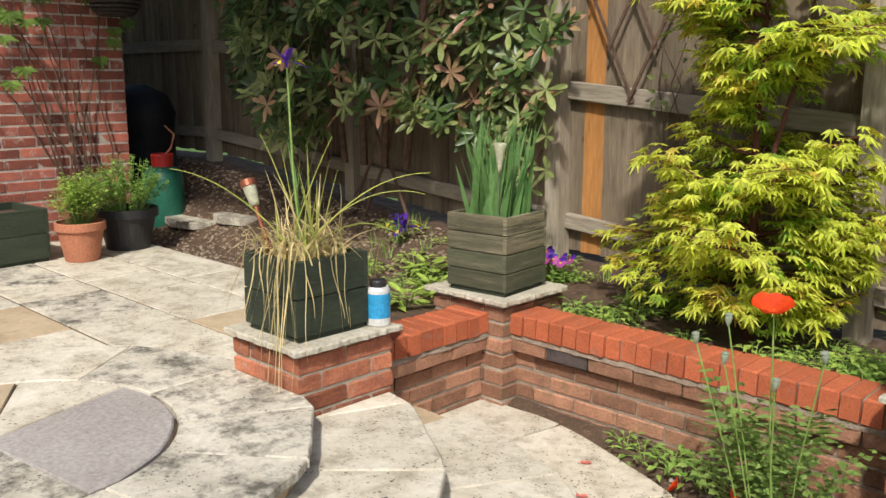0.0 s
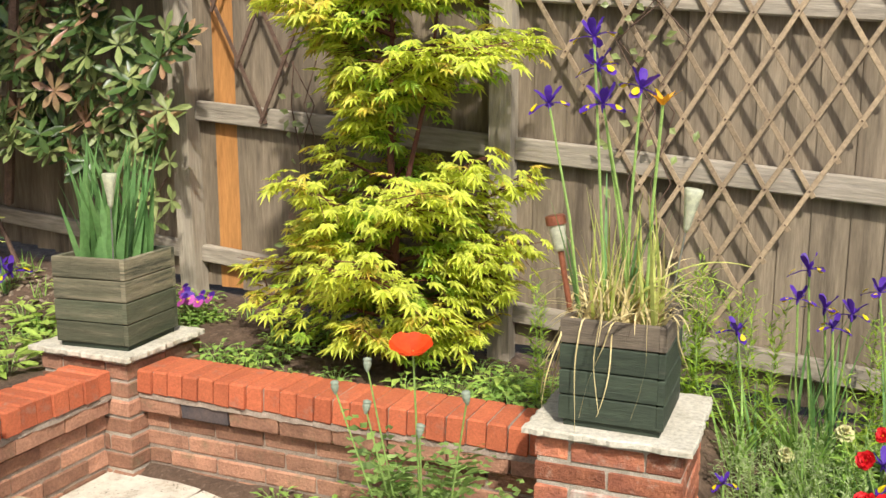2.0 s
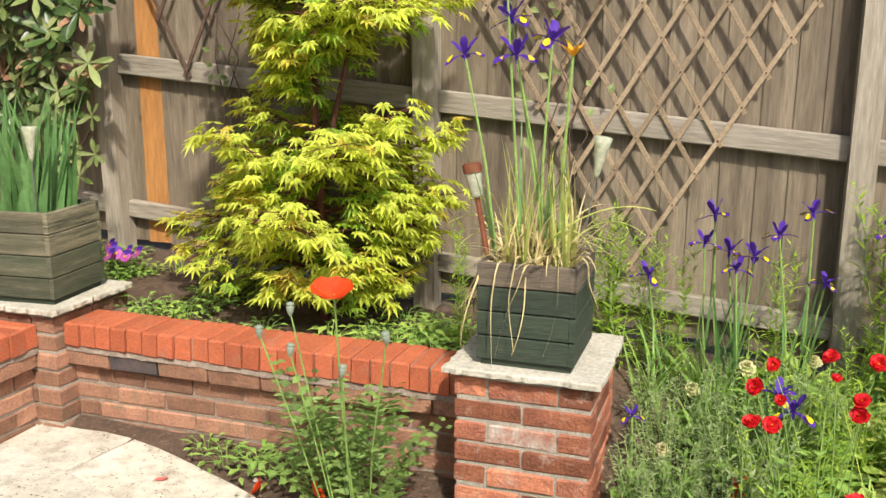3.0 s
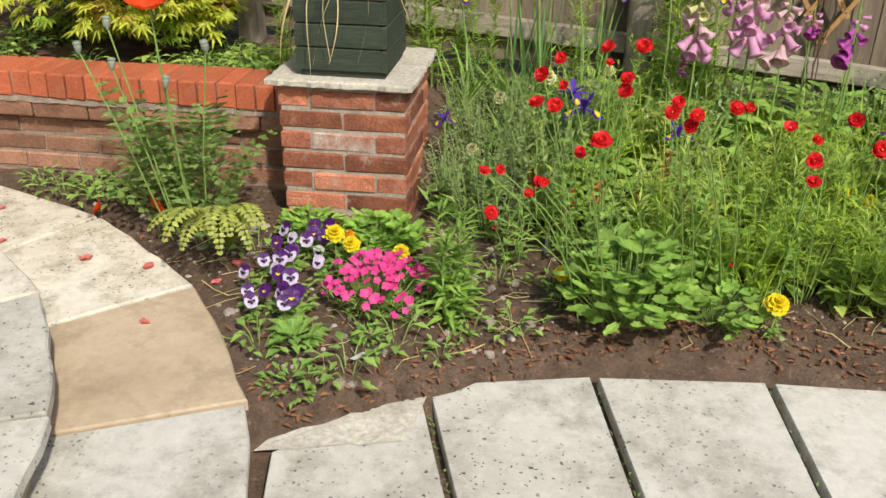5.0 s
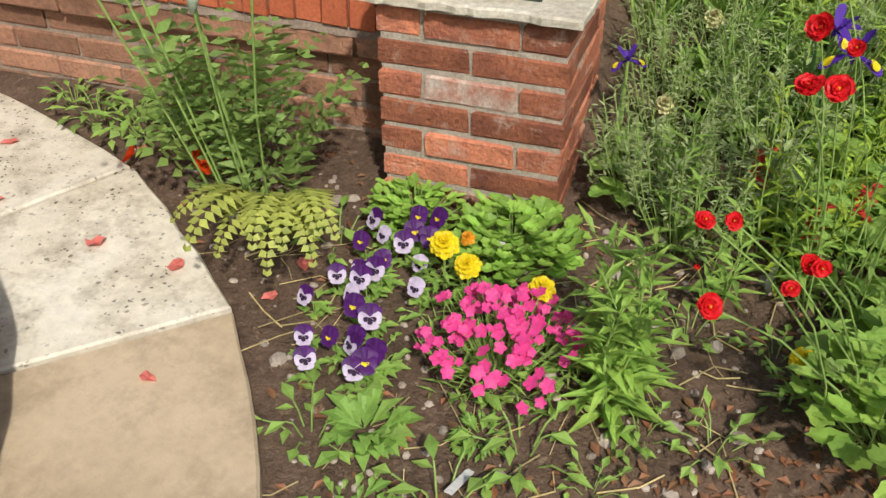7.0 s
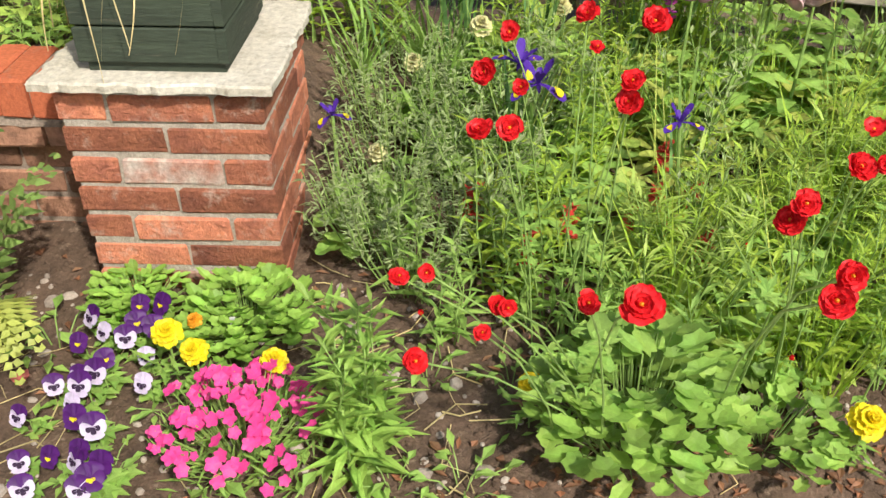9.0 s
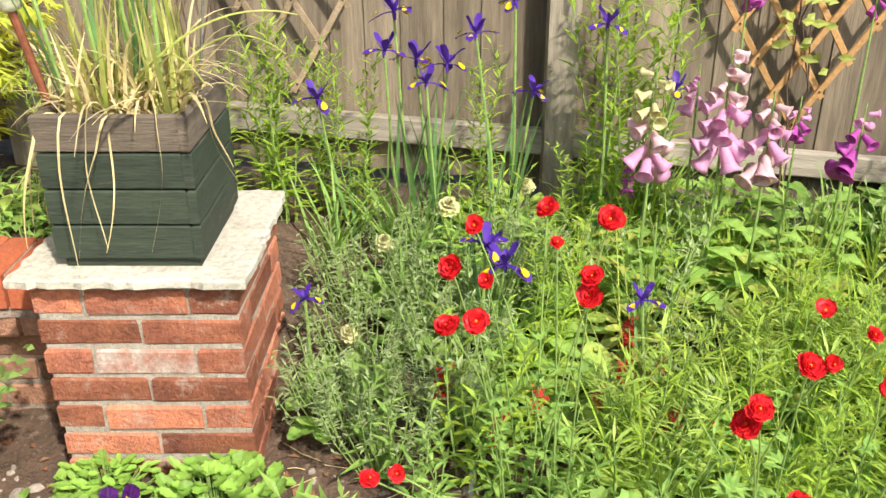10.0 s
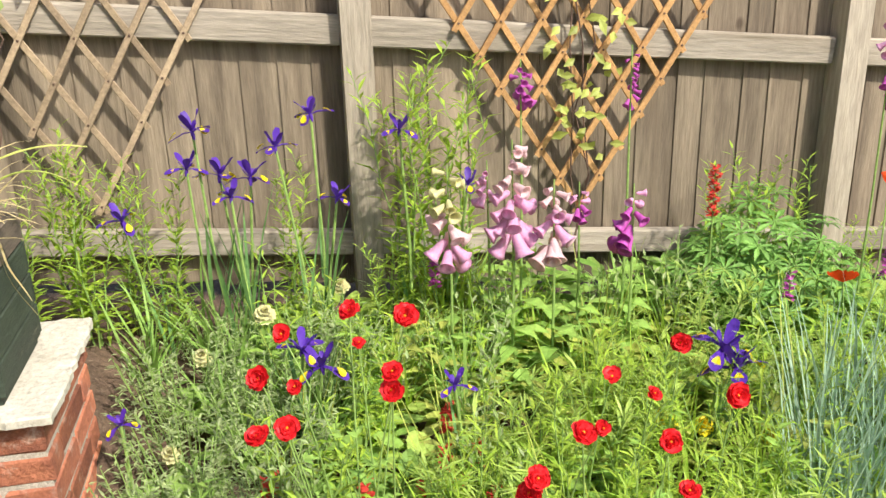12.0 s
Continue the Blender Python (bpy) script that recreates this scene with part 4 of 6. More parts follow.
def iris_bloom(size, parent, at):
    """Three falls with yellow tips, three upright standards and short crests."""
    crest = Build()
    for k in range(3):
        a = 2.094 * k
        crest.petal((0, 0, 0.002), (math.cos(a), math.sin(a), 0.55), size * 0.6, size * 0.26, cup=0.3)
    crest.lathe([(size * 0.06, -size * 0.35), (size * 0.1, -size * 0.1), (size * 0.07, size * 0.08)], None, 7)
    bloom = part("bloom", crest, VIOLET, parent, at=at)
    for k in range(3):
        a = 2.094 * k + R(-0.25, 0.25)
        fall, tip, std = Build(), Build(), Build()
        fall.petal((0, 0, 0), (math.cos(a), math.sin(a), R(0.1, 0.45)), size * 1.15, size * 0.5, cup=-0.45, ruffle=0.04, rows=((0, 0.3), (0.35, 0.42), (0.7, 0.95), (0.9, 0.9), (1.0, 0.4)))
        e = Vector((math.cos(a), math.sin(a), 0.0))
        tip.petal(e * size * 0.72 + Vector((0, 0, 0.008)), (math.cos(a), math.sin(a), -0.45), size * 0.45, size * 0.36, cup=-0.3)
        a += 1.047
        std.petal((0, 0, 0), (math.cos(a) * 0.65, math.sin(a) * 0.65, 1), size * 1.1, size * 0.42, up=(-math.cos(a), -math.sin(a), 0.2), cup=R(-0.25, 0.1), ruffle=0.04)
        part("fall", fall, VIOLET, bloom, smooth=True)
        part("signal", tip, YELLOW, bloom, "yellow throat patch")
        part("standard", std, VIOLET, bloom, smooth=True)


def blade_iris(label, heads, foot, group, blades=3, leaf=0.35, size=0.05, spread=0.02):
    """A Dutch iris: stems from one foot to its blooms, given as places relative to the foot."""
    t = thing("iris", label, "flower", Matrix.Translation(foot), group)
    bs, bl = Build(), Build()
    for hx, hy, hz in heads:
        p1 = Vector((hx, hy, hz))
        p0 = Vector((hx * 0.35 + R(-1, 1) * spread, hy * 0.35 + R(-1, 1) * spread, -0.03))
        bs.tube([p0, p0.lerp(p1, 0.5) + Vector((R(-1, 1) * 0.015, R(-1, 1) * 0.015, 0)), p1], [0.0052, 0.0045, 0.0038], 6, False)
        for k in range(blades):
            a = R(0, 6.283)
            bl.blade(p0.lerp(p1, 0.12 * k), (math.cos(a) * 0.25, math.sin(a) * 0.25, 1), leaf * R(0.6, 1.1), 0.011, 0.35)
        iris_bloom(size * R(1.02, 1.25), t, pose(hx, hy, hz, R(-5, 18), R(-12, 12), R(0, 360)))
    part("stem", bs, STEM, t)
    part("foliage", bl, IRIS_LEAF, t)
    return t


# maple
maple = plant("maple_tree", "small Japanese maple with bright yellow-green leaves in the raised bed", "tree", -1.67, 3.62)
mz = soil_z(-1.70, 3.62)
trunk = Build().tube([(0, 0, -0.05), (0.01, 0.0, 0.3), (-0.02, 0.0, 0.65), (-0.03, 0.01, 1.0), (-0.01, 0.0, 1.45), (0.0, 0.0, 1.8)], [0.026, 0.022, 0.018, 0.014, 0.009, 0.005], 8)
trunk.tube([(-0.01, 0, 0.5), (0.07, -0.02, 0.85), (0.16, -0.02, 1.2), (0.2, 0, 1.6)], [0.014, 0.011, 0.008, 0.004], 7)
part("trunk", trunk, BARK_RED, maple)


def maple_width(z):
    """Radius of the crown by height above the soil."""
    pts = [(0.05, 0.36), (0.2, 0.62), (0.35, 0.62), (0.55, 0.56), (0.75, 0.50), (0.92, 0.26), (1.02, 0.20), (1.12, 0.34), (1.3, 0.52), (1.5, 0.54), (1.75, 0.33), (1.95, 0.1)]
    for (a, ra), (e, re) in zip(pts, pts[1:]):
        if a <= z <= e:
            return ra + (re - ra) * (z - a) / (e - a)
    return 0.2


limb, crown, tips, inner = Build(), Build(), Build(), Build()


def palmate(b, at, way, size):
    """A leaf of seven pointed lobes that hangs a little."""
    way = Vector(way).normalized()
    side = way.cross(Vector((0, 0, 1))).normalized()
    nrm = side.cross(way)
    at = Vector(at)
    vs, fs = [], []
    for k, (ang, ln) in enumerate(((-105, 0.38), (-68, 0.68), (-33, 0.9), (0, 1.0), (33, 0.9), (68, 0.68), (105, 0.38))):
        d = way * math.cos(radians(ang)) + side * math.sin(radians(ang))
        w = d.cross(nrm) * size * 0.105
        mid = at + d * size * ln * 0.45
        k0 = len(vs)
        vs += [at, mid - w, at + d * size * ln - nrm * size * ln * 0.22, mid + w]
        fs.append((k0, k0 + 1, k0 + 2, k0 + 3))
    b.add(vs, fs)


LEVELS = 70
for s in range(LEVELS):
    z = 0.2 + 1.72 * ((s + R(-2, 2.5)) / LEVELS)
    if 0.9 < z < 1.1 and s % 3:
        continue
    a = GOLD * s + R(-0.4, 0.4)
    reach = maple_width(z) * R(0.55, 1.14)
    out, sd = Vector((math.cos(a), 0.75 * math.sin(a), 0)), Vector((-math.sin(a), math.cos(a), 0))
    sag = R(-0.22, 0.22)

    def along(f):
        return out * reach * f + Vector((0, 0, z + 0.25 * reach * (f - 0.6) - sag * reach * f * f * f))

    limb.tube([along(f) for f in (0, 0.33, 0.66, 0.95)], [0.008, 0.006, 0.004, 0.002], 5, False)
    nodes = 6 + int(reach * 14)
    for k in range(nodes):
        f = 0.25 + 0.77 * (k + R(0, 0.7)) / nodes
        for sg in (-1, 1):
            twig = reach * R(0.25, 0.5) * (1.15 - 0.75 * f) + 0.03
            base = along(f)
            end = base + sd * sg * twig + out * twig * 0.5 + Vector((0, 0, twig * R(-0.5, 0.35)))
            limb.tube([base, end], [0.0025, 0.0012], 4, False)
            for j in range(4):
                at = base.lerp(end, (j + R(0.2, 1.0)) / 4) + Vector((R(-0.03, 0.03), R(-0.03, 0.03), R(-0.045, 0.045)))
                ang = a + sg * R(-0.5, 1.6)
                warm = f > 0.7 and R(0, 1) < (0.34 if math.cos(a) < -0.2 or z < 0.4 else 0.1)
                # leaves near the trunk mostly get the green with painted-in shade
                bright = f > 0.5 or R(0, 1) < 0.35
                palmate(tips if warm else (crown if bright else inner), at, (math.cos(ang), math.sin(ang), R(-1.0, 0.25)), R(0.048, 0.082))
part("branching", limb, BARK_RED, maple)
part("crown", crown, MAPLE, maple, "bright yellow-green leaves")
part("young_foliage", tips, MAPLE_TIP, maple, "orange-tinged young leaves")
part("inner_crown", inner, MAPLE_SHADE, maple, "deep green inner leaves, coloured for the shade inside the crown")

# rhododendron, with unseen overhanging leaves and branches added to shade the fence
rhodo = plant("rhododendron", "large rhododendron with glossy green and pink-tinged leaves against the fence", "shrub", -4.5, 3.75)
rz = soil_z(-4.5, 3.75)
leaves, young, pale = Build(), Build(), Build()


def whorl(b, at, way, size, n=7):
    way = Vector(way).normalized()
    s1 = way.orthogonal().normalized()
    s2 = way.cross(s1)
    for k in range(n):
        a = 6.283 * k / n + R(-0.3, 0.3)
        d = way * R(0.05, 0.6) + s1 * math.cos(a) + s2 * math.sin(a)
        b.petal(at, d, size * R(0.75, 1.15), size * R(0.25, 0.32), up=way, cup=R(-0.3, 0.05), rows=((0, 0.1), (0.3, 0.6), (0.62, 1.0), (0.86, 0.68), (1.0, 0.06)))


for s in range(1000):
    x = R(-1.4, 1.62)
    # crown carried up out of view, for its shade on the fence
    top = 3.3 - rz
    low = 1.28 - rz + 0.12 * math.sin(x * 4) + 0.25 * max(0, abs(x) - 1.3)
    z = R(low, top)
    y = -0.78 * (1 - (abs(x) / 1.9) ** 2) * R(0.05, 1) ** 0.6 * (0.7 + 0.3 * math.sin(3 * x + 2 * z)) + 0.15
    front = Vector((R(-0.6, 0.6), -1, R(0.0, 1.1)))
    pick = R(0, 1)
    hot = noise.noise((x * 1.6, z * 1.6, 2))
    b = leaves if pick < 0.58 - 0.25 * hot - 0.17 * x else (pale if pick < 0.93 - 0.07 * (x > 0.2) - 0.06 * (z > 1.3) else young)
    whorl(b, (x, y, z), front, R(0.10, 0.15) if b is leaves else R(0.09, 0.14), 7)
# unseen whorls added high at the left to shade the far fence
for s in range(330):
    at = (R(-2.45, -1.0), R(-0.65, 0.15), R(2.42, 3.2) - rz)
    whorl(leaves, at, (R(-0.5, 0.5), -0.7, R(0, 0.8)), R(0.11, 0.16), 7)
for x, y, z in ((1.56, -0.05, 0.62), (1.68, -0.1, 0.55), (1.75, -0.08, 0.68), (1.62, -0.12, 0.48), (1.72, -0.16, 0.42), (1.8, -0.14, 0.52), (1.5, 0.0, 0.78), (1.66, -0.05, 0.8)):
    whorl(pale if R(0, 1) < 0.5 else leaves, (x, y - 0.12, z), (R(-0.4, 0.4), -1, 0.3), 0.085, 6)
for s in range(5):
    x0, x1 = R(-0.6, 0.6), R(-1.3, 1.5)
    part("branch", Build().tube([(x0, 0.1, -0.1), (x0 * 0.5 + x1 * 0.5, 0.12, 0.45), (x1, 0.02, R(0.9, 1.6))], [0.014, 0.01, 0.005], 6, False), BARK, rhodo)
part("branch", Build().tube([(0.9, 0.1, -0.1), (1.3, 0.02, 0.3), (1.66, -0.12, 0.6)], [0.012, 0.009, 0.005], 6, False), BARK, rhodo)
# unseen limbs added to carry the overhang
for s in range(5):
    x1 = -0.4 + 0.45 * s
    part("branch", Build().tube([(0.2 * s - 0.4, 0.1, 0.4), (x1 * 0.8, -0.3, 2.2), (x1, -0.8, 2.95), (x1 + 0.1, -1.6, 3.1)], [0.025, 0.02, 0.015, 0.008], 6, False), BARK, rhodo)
# unseen canopy above the patio, added to keep the sun off the fence
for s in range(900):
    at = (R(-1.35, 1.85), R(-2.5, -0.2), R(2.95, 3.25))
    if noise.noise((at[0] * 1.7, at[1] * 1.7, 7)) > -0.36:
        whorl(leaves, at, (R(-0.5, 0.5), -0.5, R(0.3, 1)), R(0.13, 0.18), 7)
part("foliage", leaves, RHODO, rhodo, "dark glossy leaves, with an unseen overhang added to shade the fence", True)
part("new_foliage", young, RHODO_PINK, rhodo, "pinkish-bronze young leaves", True)
part("pale_foliage", pale, RHODO_PALE, rhodo, "pale green leaf whorls", True)

# creeper on the house, climbers on the trellises
creeper = thing("creeper", "five-leaved creeper with bare stems on the brick house wall", "climber", pose(HX + 0.03, 2.5, 0.44))
stems, leaves = Build(), Build()
for s in range(12):
    y0, y1 = R(0.1, 0.45), R(-1.0, 0.5)
    path = [(R(0, 0.03), y0 + (y1 - y0) * (i / 6) ** 1.3 + R(-0.04, 0.04), i * 0.32) for i in range(7)]
    stems.tube(path, [0.008 - 0.0009 * i for i in range(7)], 5, False)
for s in range(75):
    at = Vector((R(0.03, 0.16), R(-0.55, 0.62), R(1.0, 2.3)))
    if at.z < 1.4 and R(0, 1) < 0.6:
        continue
    for k in range(5):
        a = -1.2 + 0.6 * k
        leaves.leaf(at, (0.5, math.sin(a), -math.cos(a) * 0.8), R(0.07, 0.11), 0.04, up=(1, 0, 0.3), droop=0.2)
part("stalk", stems, BARK, creeper)
part("foliage", leaves, CREEPER, creeper)
for lab, x, z0, z1, n, w in (("yellow-green climber twining through the honey trellis", 1.19, 0.75, 1.6, 70, 0.13), ("thin climber with few leaves on the faded trellis", -0.75, 1.2, 2.1, 26, 0.22), ("sparse climber on the fence behind the maple", -2.32, 0.65, 1.75, 40, 0.14)):
    t = thing("climber", lab, "climber", pose(x, FENCE_Y - 0.06, fence_z(x)))
    bs, bl = Build(), Build()
    zz = fence_z(x)
    for s in range(3):
        bs.tube([(R(-1, 1) * w * i / 6, R(-0.01, 0.01), (z1 - zz) * i / 6) for i in range(7)], 0.003, 5, False)
    for k in range(n):
        a = R(0, 6.283)
        bl.leaf((R(-1, 1) * w, R(-0.05, 0.0), R(z0, z1) - zz), (math.cos(a), -0.5, math.sin(a) * 0.6 - 0.3), R(0.035, 0.065), 0.03, up=(0, -1, 0.2), droop=0.2)
    part("stalk", bs, BARK, t)
    part("foliage", bl, RHODO_PALE if x < 0 else FERN, t)

# plants in the planters and pots
t = thing("iris_clump", "clump of broad upright iris leaves in the worn planter", "plant", pose(-2.72, 3.145, 0.90))
for k in range(62):
    b = Build()
    a = R(0, 6.283)
    b.blade((R(-0.11, 0.11), R(-0.11, 0.11), 0), (math.cos(a) * 0.38 * R(0, 1), math.sin(a) * 0.38 * R(0, 1), 1), R(0.24, 0.58), R(0.026, 0.044), 0.1, 5, side=Vector((math.cos(a * 3), math.sin(a * 3) * 0.5, 0)).normalized())
    part("leaf", b, IRIS_LEAF, t)


def ribbon(b, pts, width):
    """A thin flat leaf along a path, a little twisted."""
    n = len(pts)
    tw = R(0, 3.14)
    vs = []
    for i, p in enumerate(pts):
        d = (pts[min(i + 1, n - 1)] - pts[max(i - 1, 0)]).normalized()
        side = Vector((math.cos(tw + 0.12 * i), math.sin(tw + 0.12 * i), 0.25))
        side = (side - d * side.dot(d)).normalized() * width * 0.5 * (1 - 0.75 * (i / n) ** 2)
        vs += [p - side, p + side]
    b.add(vs, [(2 * i, 2 * i + 1, 2 * i + 3, 2 * i + 2) for i in range(n - 1)])


def grasses(label, x, y, z, upright, h, mop, arcs, hanging):
    """Half-dried leaves: upright green ones, a mop of straw, long arching blades, and some that hang over the rim."""
    t = thing("ornamental_grass", label, "grass", pose(x, y, z))
    g, s, long, hg = Build(), Build(), Build(), Build()
    for k in range(upright):
        a = R(0, 6.283)
        g.blade((R(-0.11, 0.11), R(-0.10, 0.10), -0.02), (math.cos(a) * R(0, 0.3), math.sin(a) * R(0, 0.3), 1), h * R(0.4, 1.05), R(0.007, 0.013), R(0.02, 0.35), 6)
    for k in range(mop):
        a = R(0, 6.283)
        s.blade((R(-0.12, 0.12), R(-0.12, 0.12), -0.015), (math.cos(a) * R(0.1, 0.9), math.sin(a) * R(0.1, 0.9), R(0.5, 1)), R(0.10, 0.34), R(0.006, 0.012), R(0.8, 3.2), 9, sway=(R(-0.6, 0.6), R(-0.6, 0.6)))
    for k in range(upright // 2):
        a = R(0, 6.283)
        s.blade((R(-0.11, 0.11), R(-0.10, 0.10), -0.02), (math.cos(a) * R(0.05, 0.5), math.sin(a) * R(0.05, 0.5), 1), h * R(0.45, 0.95), R(0.006, 0.011), R(0.1, 0.8), 8)
    for dx, dy, ln, bend in arcs:
        foot = Vector((R(-0.06, 0.06), R(-0.06, 0.06), -0.01))
        long.tube([foot + Vector((dx * ln * f, dy * ln * f, ln * (1.15 * f - 0.7 * bend * f * f))) for f in (i / 12 for i in range(13))], [0.0036 - 0.0002 * i for i in range(13)], 5, False)
    for count, x0, x1, y0, y1, a0, a1, deep in hanging:
        for k in range(count):
            a = R(a0, a1)
            d = Vector((math.cos(a), math.sin(a), 0))
            rim = Vector((R(x0, x1), R(y0, y1), 0))
            o, dn, lift = R(0.035, 0.075), deep * R(0.35, 1.0), R(0.03, 0.10)
            sway, ph = R(-0.06, 0.06), R(0, 6)
            pts = []
            for i in range(15):
                f = i / 14
                over = o * math.sin(min(1.0, f * 2.2) * 1.5708) + 0.015 * f
                up = lift * math.sin(min(1.0, f * 2.4) * 3.1416) if f < 0.417 else 0.0
                down = dn * max(0.0, (f - 0.3) / 0.7) ** 1.25
                pts.append(rim + d * (over - 0.05 * (1 - f)) + Vector((sway * f * f + 0.012 * math.sin(5 * f + ph), 0.006 * math.sin(7 * f + ph), up - down)))
            ribbon(hg, pts, R(0.003, 0.0075))
    part("green_blades", g, GRASS_YELLOW, t)
    part("dry_blades", s, STRAW, t, "straw-coloured dry blades")
    part("arching_blades", long, GRASS_YELLOW, t, "long arching yellow-green blades")
    part("hanging_blades", hg, STRAW, t, "dry blades that hang over the edge")
    return t


grasses("clump of half-dried grassy leaves in the dark green planter", -0.61, 3.03, 0.92, 46, 0.42, 130,
        [(0.7, -0.1, 0.42, 1.2), (0.9, 0.1, 0.45, 1.0), (-0.8, 0.0, 0.4, 1.2), (-0.7, -0.3, 0.36, 1.4), (0.5, -0.3, 0.4, 1.3)],
        [(14, -0.15, -0.12, -0.15, 0.02, -3.6, -2.3, 0.26), (5, -0.10, 0.12, -0.165, -0.15, -1.9, -1.3, 0.36), (2, 0.14, 0.15, -0.1, 0.0, -0.3, 0.3, 0.28)])
grasses("clump of half-dried grassy leaves in the two-board planter", -2.745, 2.04, 0.91, 17, 0.44, 150,
        [(-0.65, -0.6, 0.55, 0.75), (0.85, 0.35, 0.6, 0.8), (0.7, 0.6, 0.55, 1.0), (-0.3, -0.2, 0.5, 0.3), (0.35, 0.2, 0.5, 0.3), (0.9, 0.5, 0.4, 1.3), (0.5, -0.2, 0.4, 1.5), (-0.6, -0.5, 0.32, 1.7)],
        [(17, 0.02, 0.165, -0.17, -0.155, -2.0, -1.2, 0.5), (6, -0.16, 0.02, -0.17, -0.155, -2.2, -1.4, 0.4), (7, 0.155, 0.17, -0.15, 0.06, -0.5, 0.3, 0.36), (5, -0.17, -0.16, -0.1, 0.1, 2.6, 3.6, 0.3)])
blade_iris("tall violet irises with yellow throats in the planter", [(-0.12, 0, 0.85), (-0.106, 0.01, 0.762), (-0.253, 0, 0.655), (-0.085, -0.01, 0.655), (0.024, 0, 0.70)], (-0.61, 3.03, 0.916), "irises", 2, 0.4, 0.056, 0.06)
blade_iris("one tall violet iris above dry grass in the planter", [(-0.09, 0.0, 0.74)], (-2.75, 2.05, 0.90), "irises", 4, 0.5, 0.055)
t = thing("iris", "one amber-yellow iris bud above the planter", "flower", pose(-0.55, 3.03, 0.916), "irises")
part("stem", Build().tube([(0, 0, -0.03), (0.01, 0, 0.35), (0.028, 0, 0.66)], 0.005, 6, False), STEM, t)
b = Build()
for k in range(6):
    a = 1.047 * k
    b.leaf((0.028, 0, 0.65), (math.cos(a) * 0.55, math.sin(a) * 0.55, 1), R(0.05, 0.075), 0.024, droop=0.35)
part("bloom", b, AMBER, t)
for lab, x, y, r, h, mat in (("feathery pale green herb in the terracotta pot", -5.55, 2.37, 0.19, 0.36, LIME), ("dense rounded green bush in the black pot", -5.73, 2.77, 0.29, 0.44, GRASS_DEEP)):
    t = thing("pot_plant", lab, "plant", pose(x, y, 0.66))
    bs, bl = Build(), Build()
    for k in range(85):
        a, f = R(0, 6.283), math.sqrt(R(0, 1))
        e = Vector((math.cos(a) * r * f, math.sin(a) * r * f, h * math.sqrt(max(0.05, 1 - 0.7 * f * f)) * R(0.75, 1)))
        bs.tube([(e.x * 0.3, e.y * 0.3, -0.02), e], 0.002, 4, False)
        for j in range(22):
            at = Vector((e.x * 0.5, e.y * 0.5, e.z * 0.35)).lerp(e, R(0.1, 1)) + Vector((R(-1, 1), R(-1, 1), R(-1, 1))) * 0.02
            g = R(0, 6.283)
            bl.leaf(at, (math.cos(g), math.sin(g), R(-0.2, 0.8)), R(0.024, 0.042), 0.02, droop=0.2)
    part("stalk", bs, STEM, t)
    part("foliage", bl, mat, t)

# ---- flower bed ----


def spot(x, y, turn=None, scale=1.0, up=0.0):
    return pose(x, y, soil_z(x, y) + up, 0, 0, R(0, 360) if turn is None else turn) @ Matrix.Scale(scale, 4)


def scatter(proto, places, lo=0.8, hi=1.2):
    """Copies of one plant with their own turn and size; the first place is taken by the plant itself."""
    proto.matrix_basis = spot(*places[0], None, R(lo, hi))
    for x, y in places[1:]:
        copy_thing(proto, spot(x, y, None, R(lo, hi)) @ Matrix.Diagonal((1 / proto.scale[0], 1 / proto.scale[1], 1 / proto.scale[2], 1)))


def field(n, x0, x1, y0, y1, keep=lambda x, y: True, apart=0.07):
    """Random places in a part of the bed, a little apart from each other."""
    out, tries = [], 0
    while len(out) < n and tries < 4000:
        tries += 1
        x, y = R(x0, x1), R(y0, y1)
        if keep(x, y) and all((x - a) ** 2 + (y - b) ** 2 > apart ** 2 for a, b in out):
            out.append((x, y))
    return out


def tall_herb(label):
    return herb("tall_herb", label, 0, 0, 0.85, 5, 0.09, 0.1, 0.021, 46, GRASS, "tall leafy herbs", lean=0.14, start=0.08, droop=0.35, taper=0.45, radius=0.0035)


def feathery(label, mat=GRASS, h=0.36):
    """A plant of many thread-like leaves."""
    t = plant("feathery_herb", label, "plant", 0, 0, "feathery herbs")
    bs, bl = Build(), Build()
    for s in range(13):
        a = R(0, 6.283)
        p = Vector((math.cos(a), math.sin(a), 0)) * R(0, 0.05)
        e = p + Vector((math.cos(a) * R(0.02, 0.13), math.sin(a) * R(0.02, 0.13), h * R(0.55, 1.05)))
        m = p.lerp(e, 0.55) + Vector((0, 0, 0.03))
        bs.tube([p - Vector((0, 0, 0.02)), m, e], [0.0022, 0.0018, 0.001], 4, False)
        for k in range(22):
            f = R(0.15, 1)
            q = p.lerp(m, f * 2) if f < 0.5 else m.lerp(e, f * 2 - 1)
            g = R(0, 6.283)
            bl.leaf(q, (math.cos(g), math.sin(g), R(0.2, 1.4)), R(0.035, 0.075), 0.0065, droop=R(0.1, 0.5), fold=0.1)
    part("stalk", bs, STEM, t)
    part("foliage", bl, mat, t)
    return t


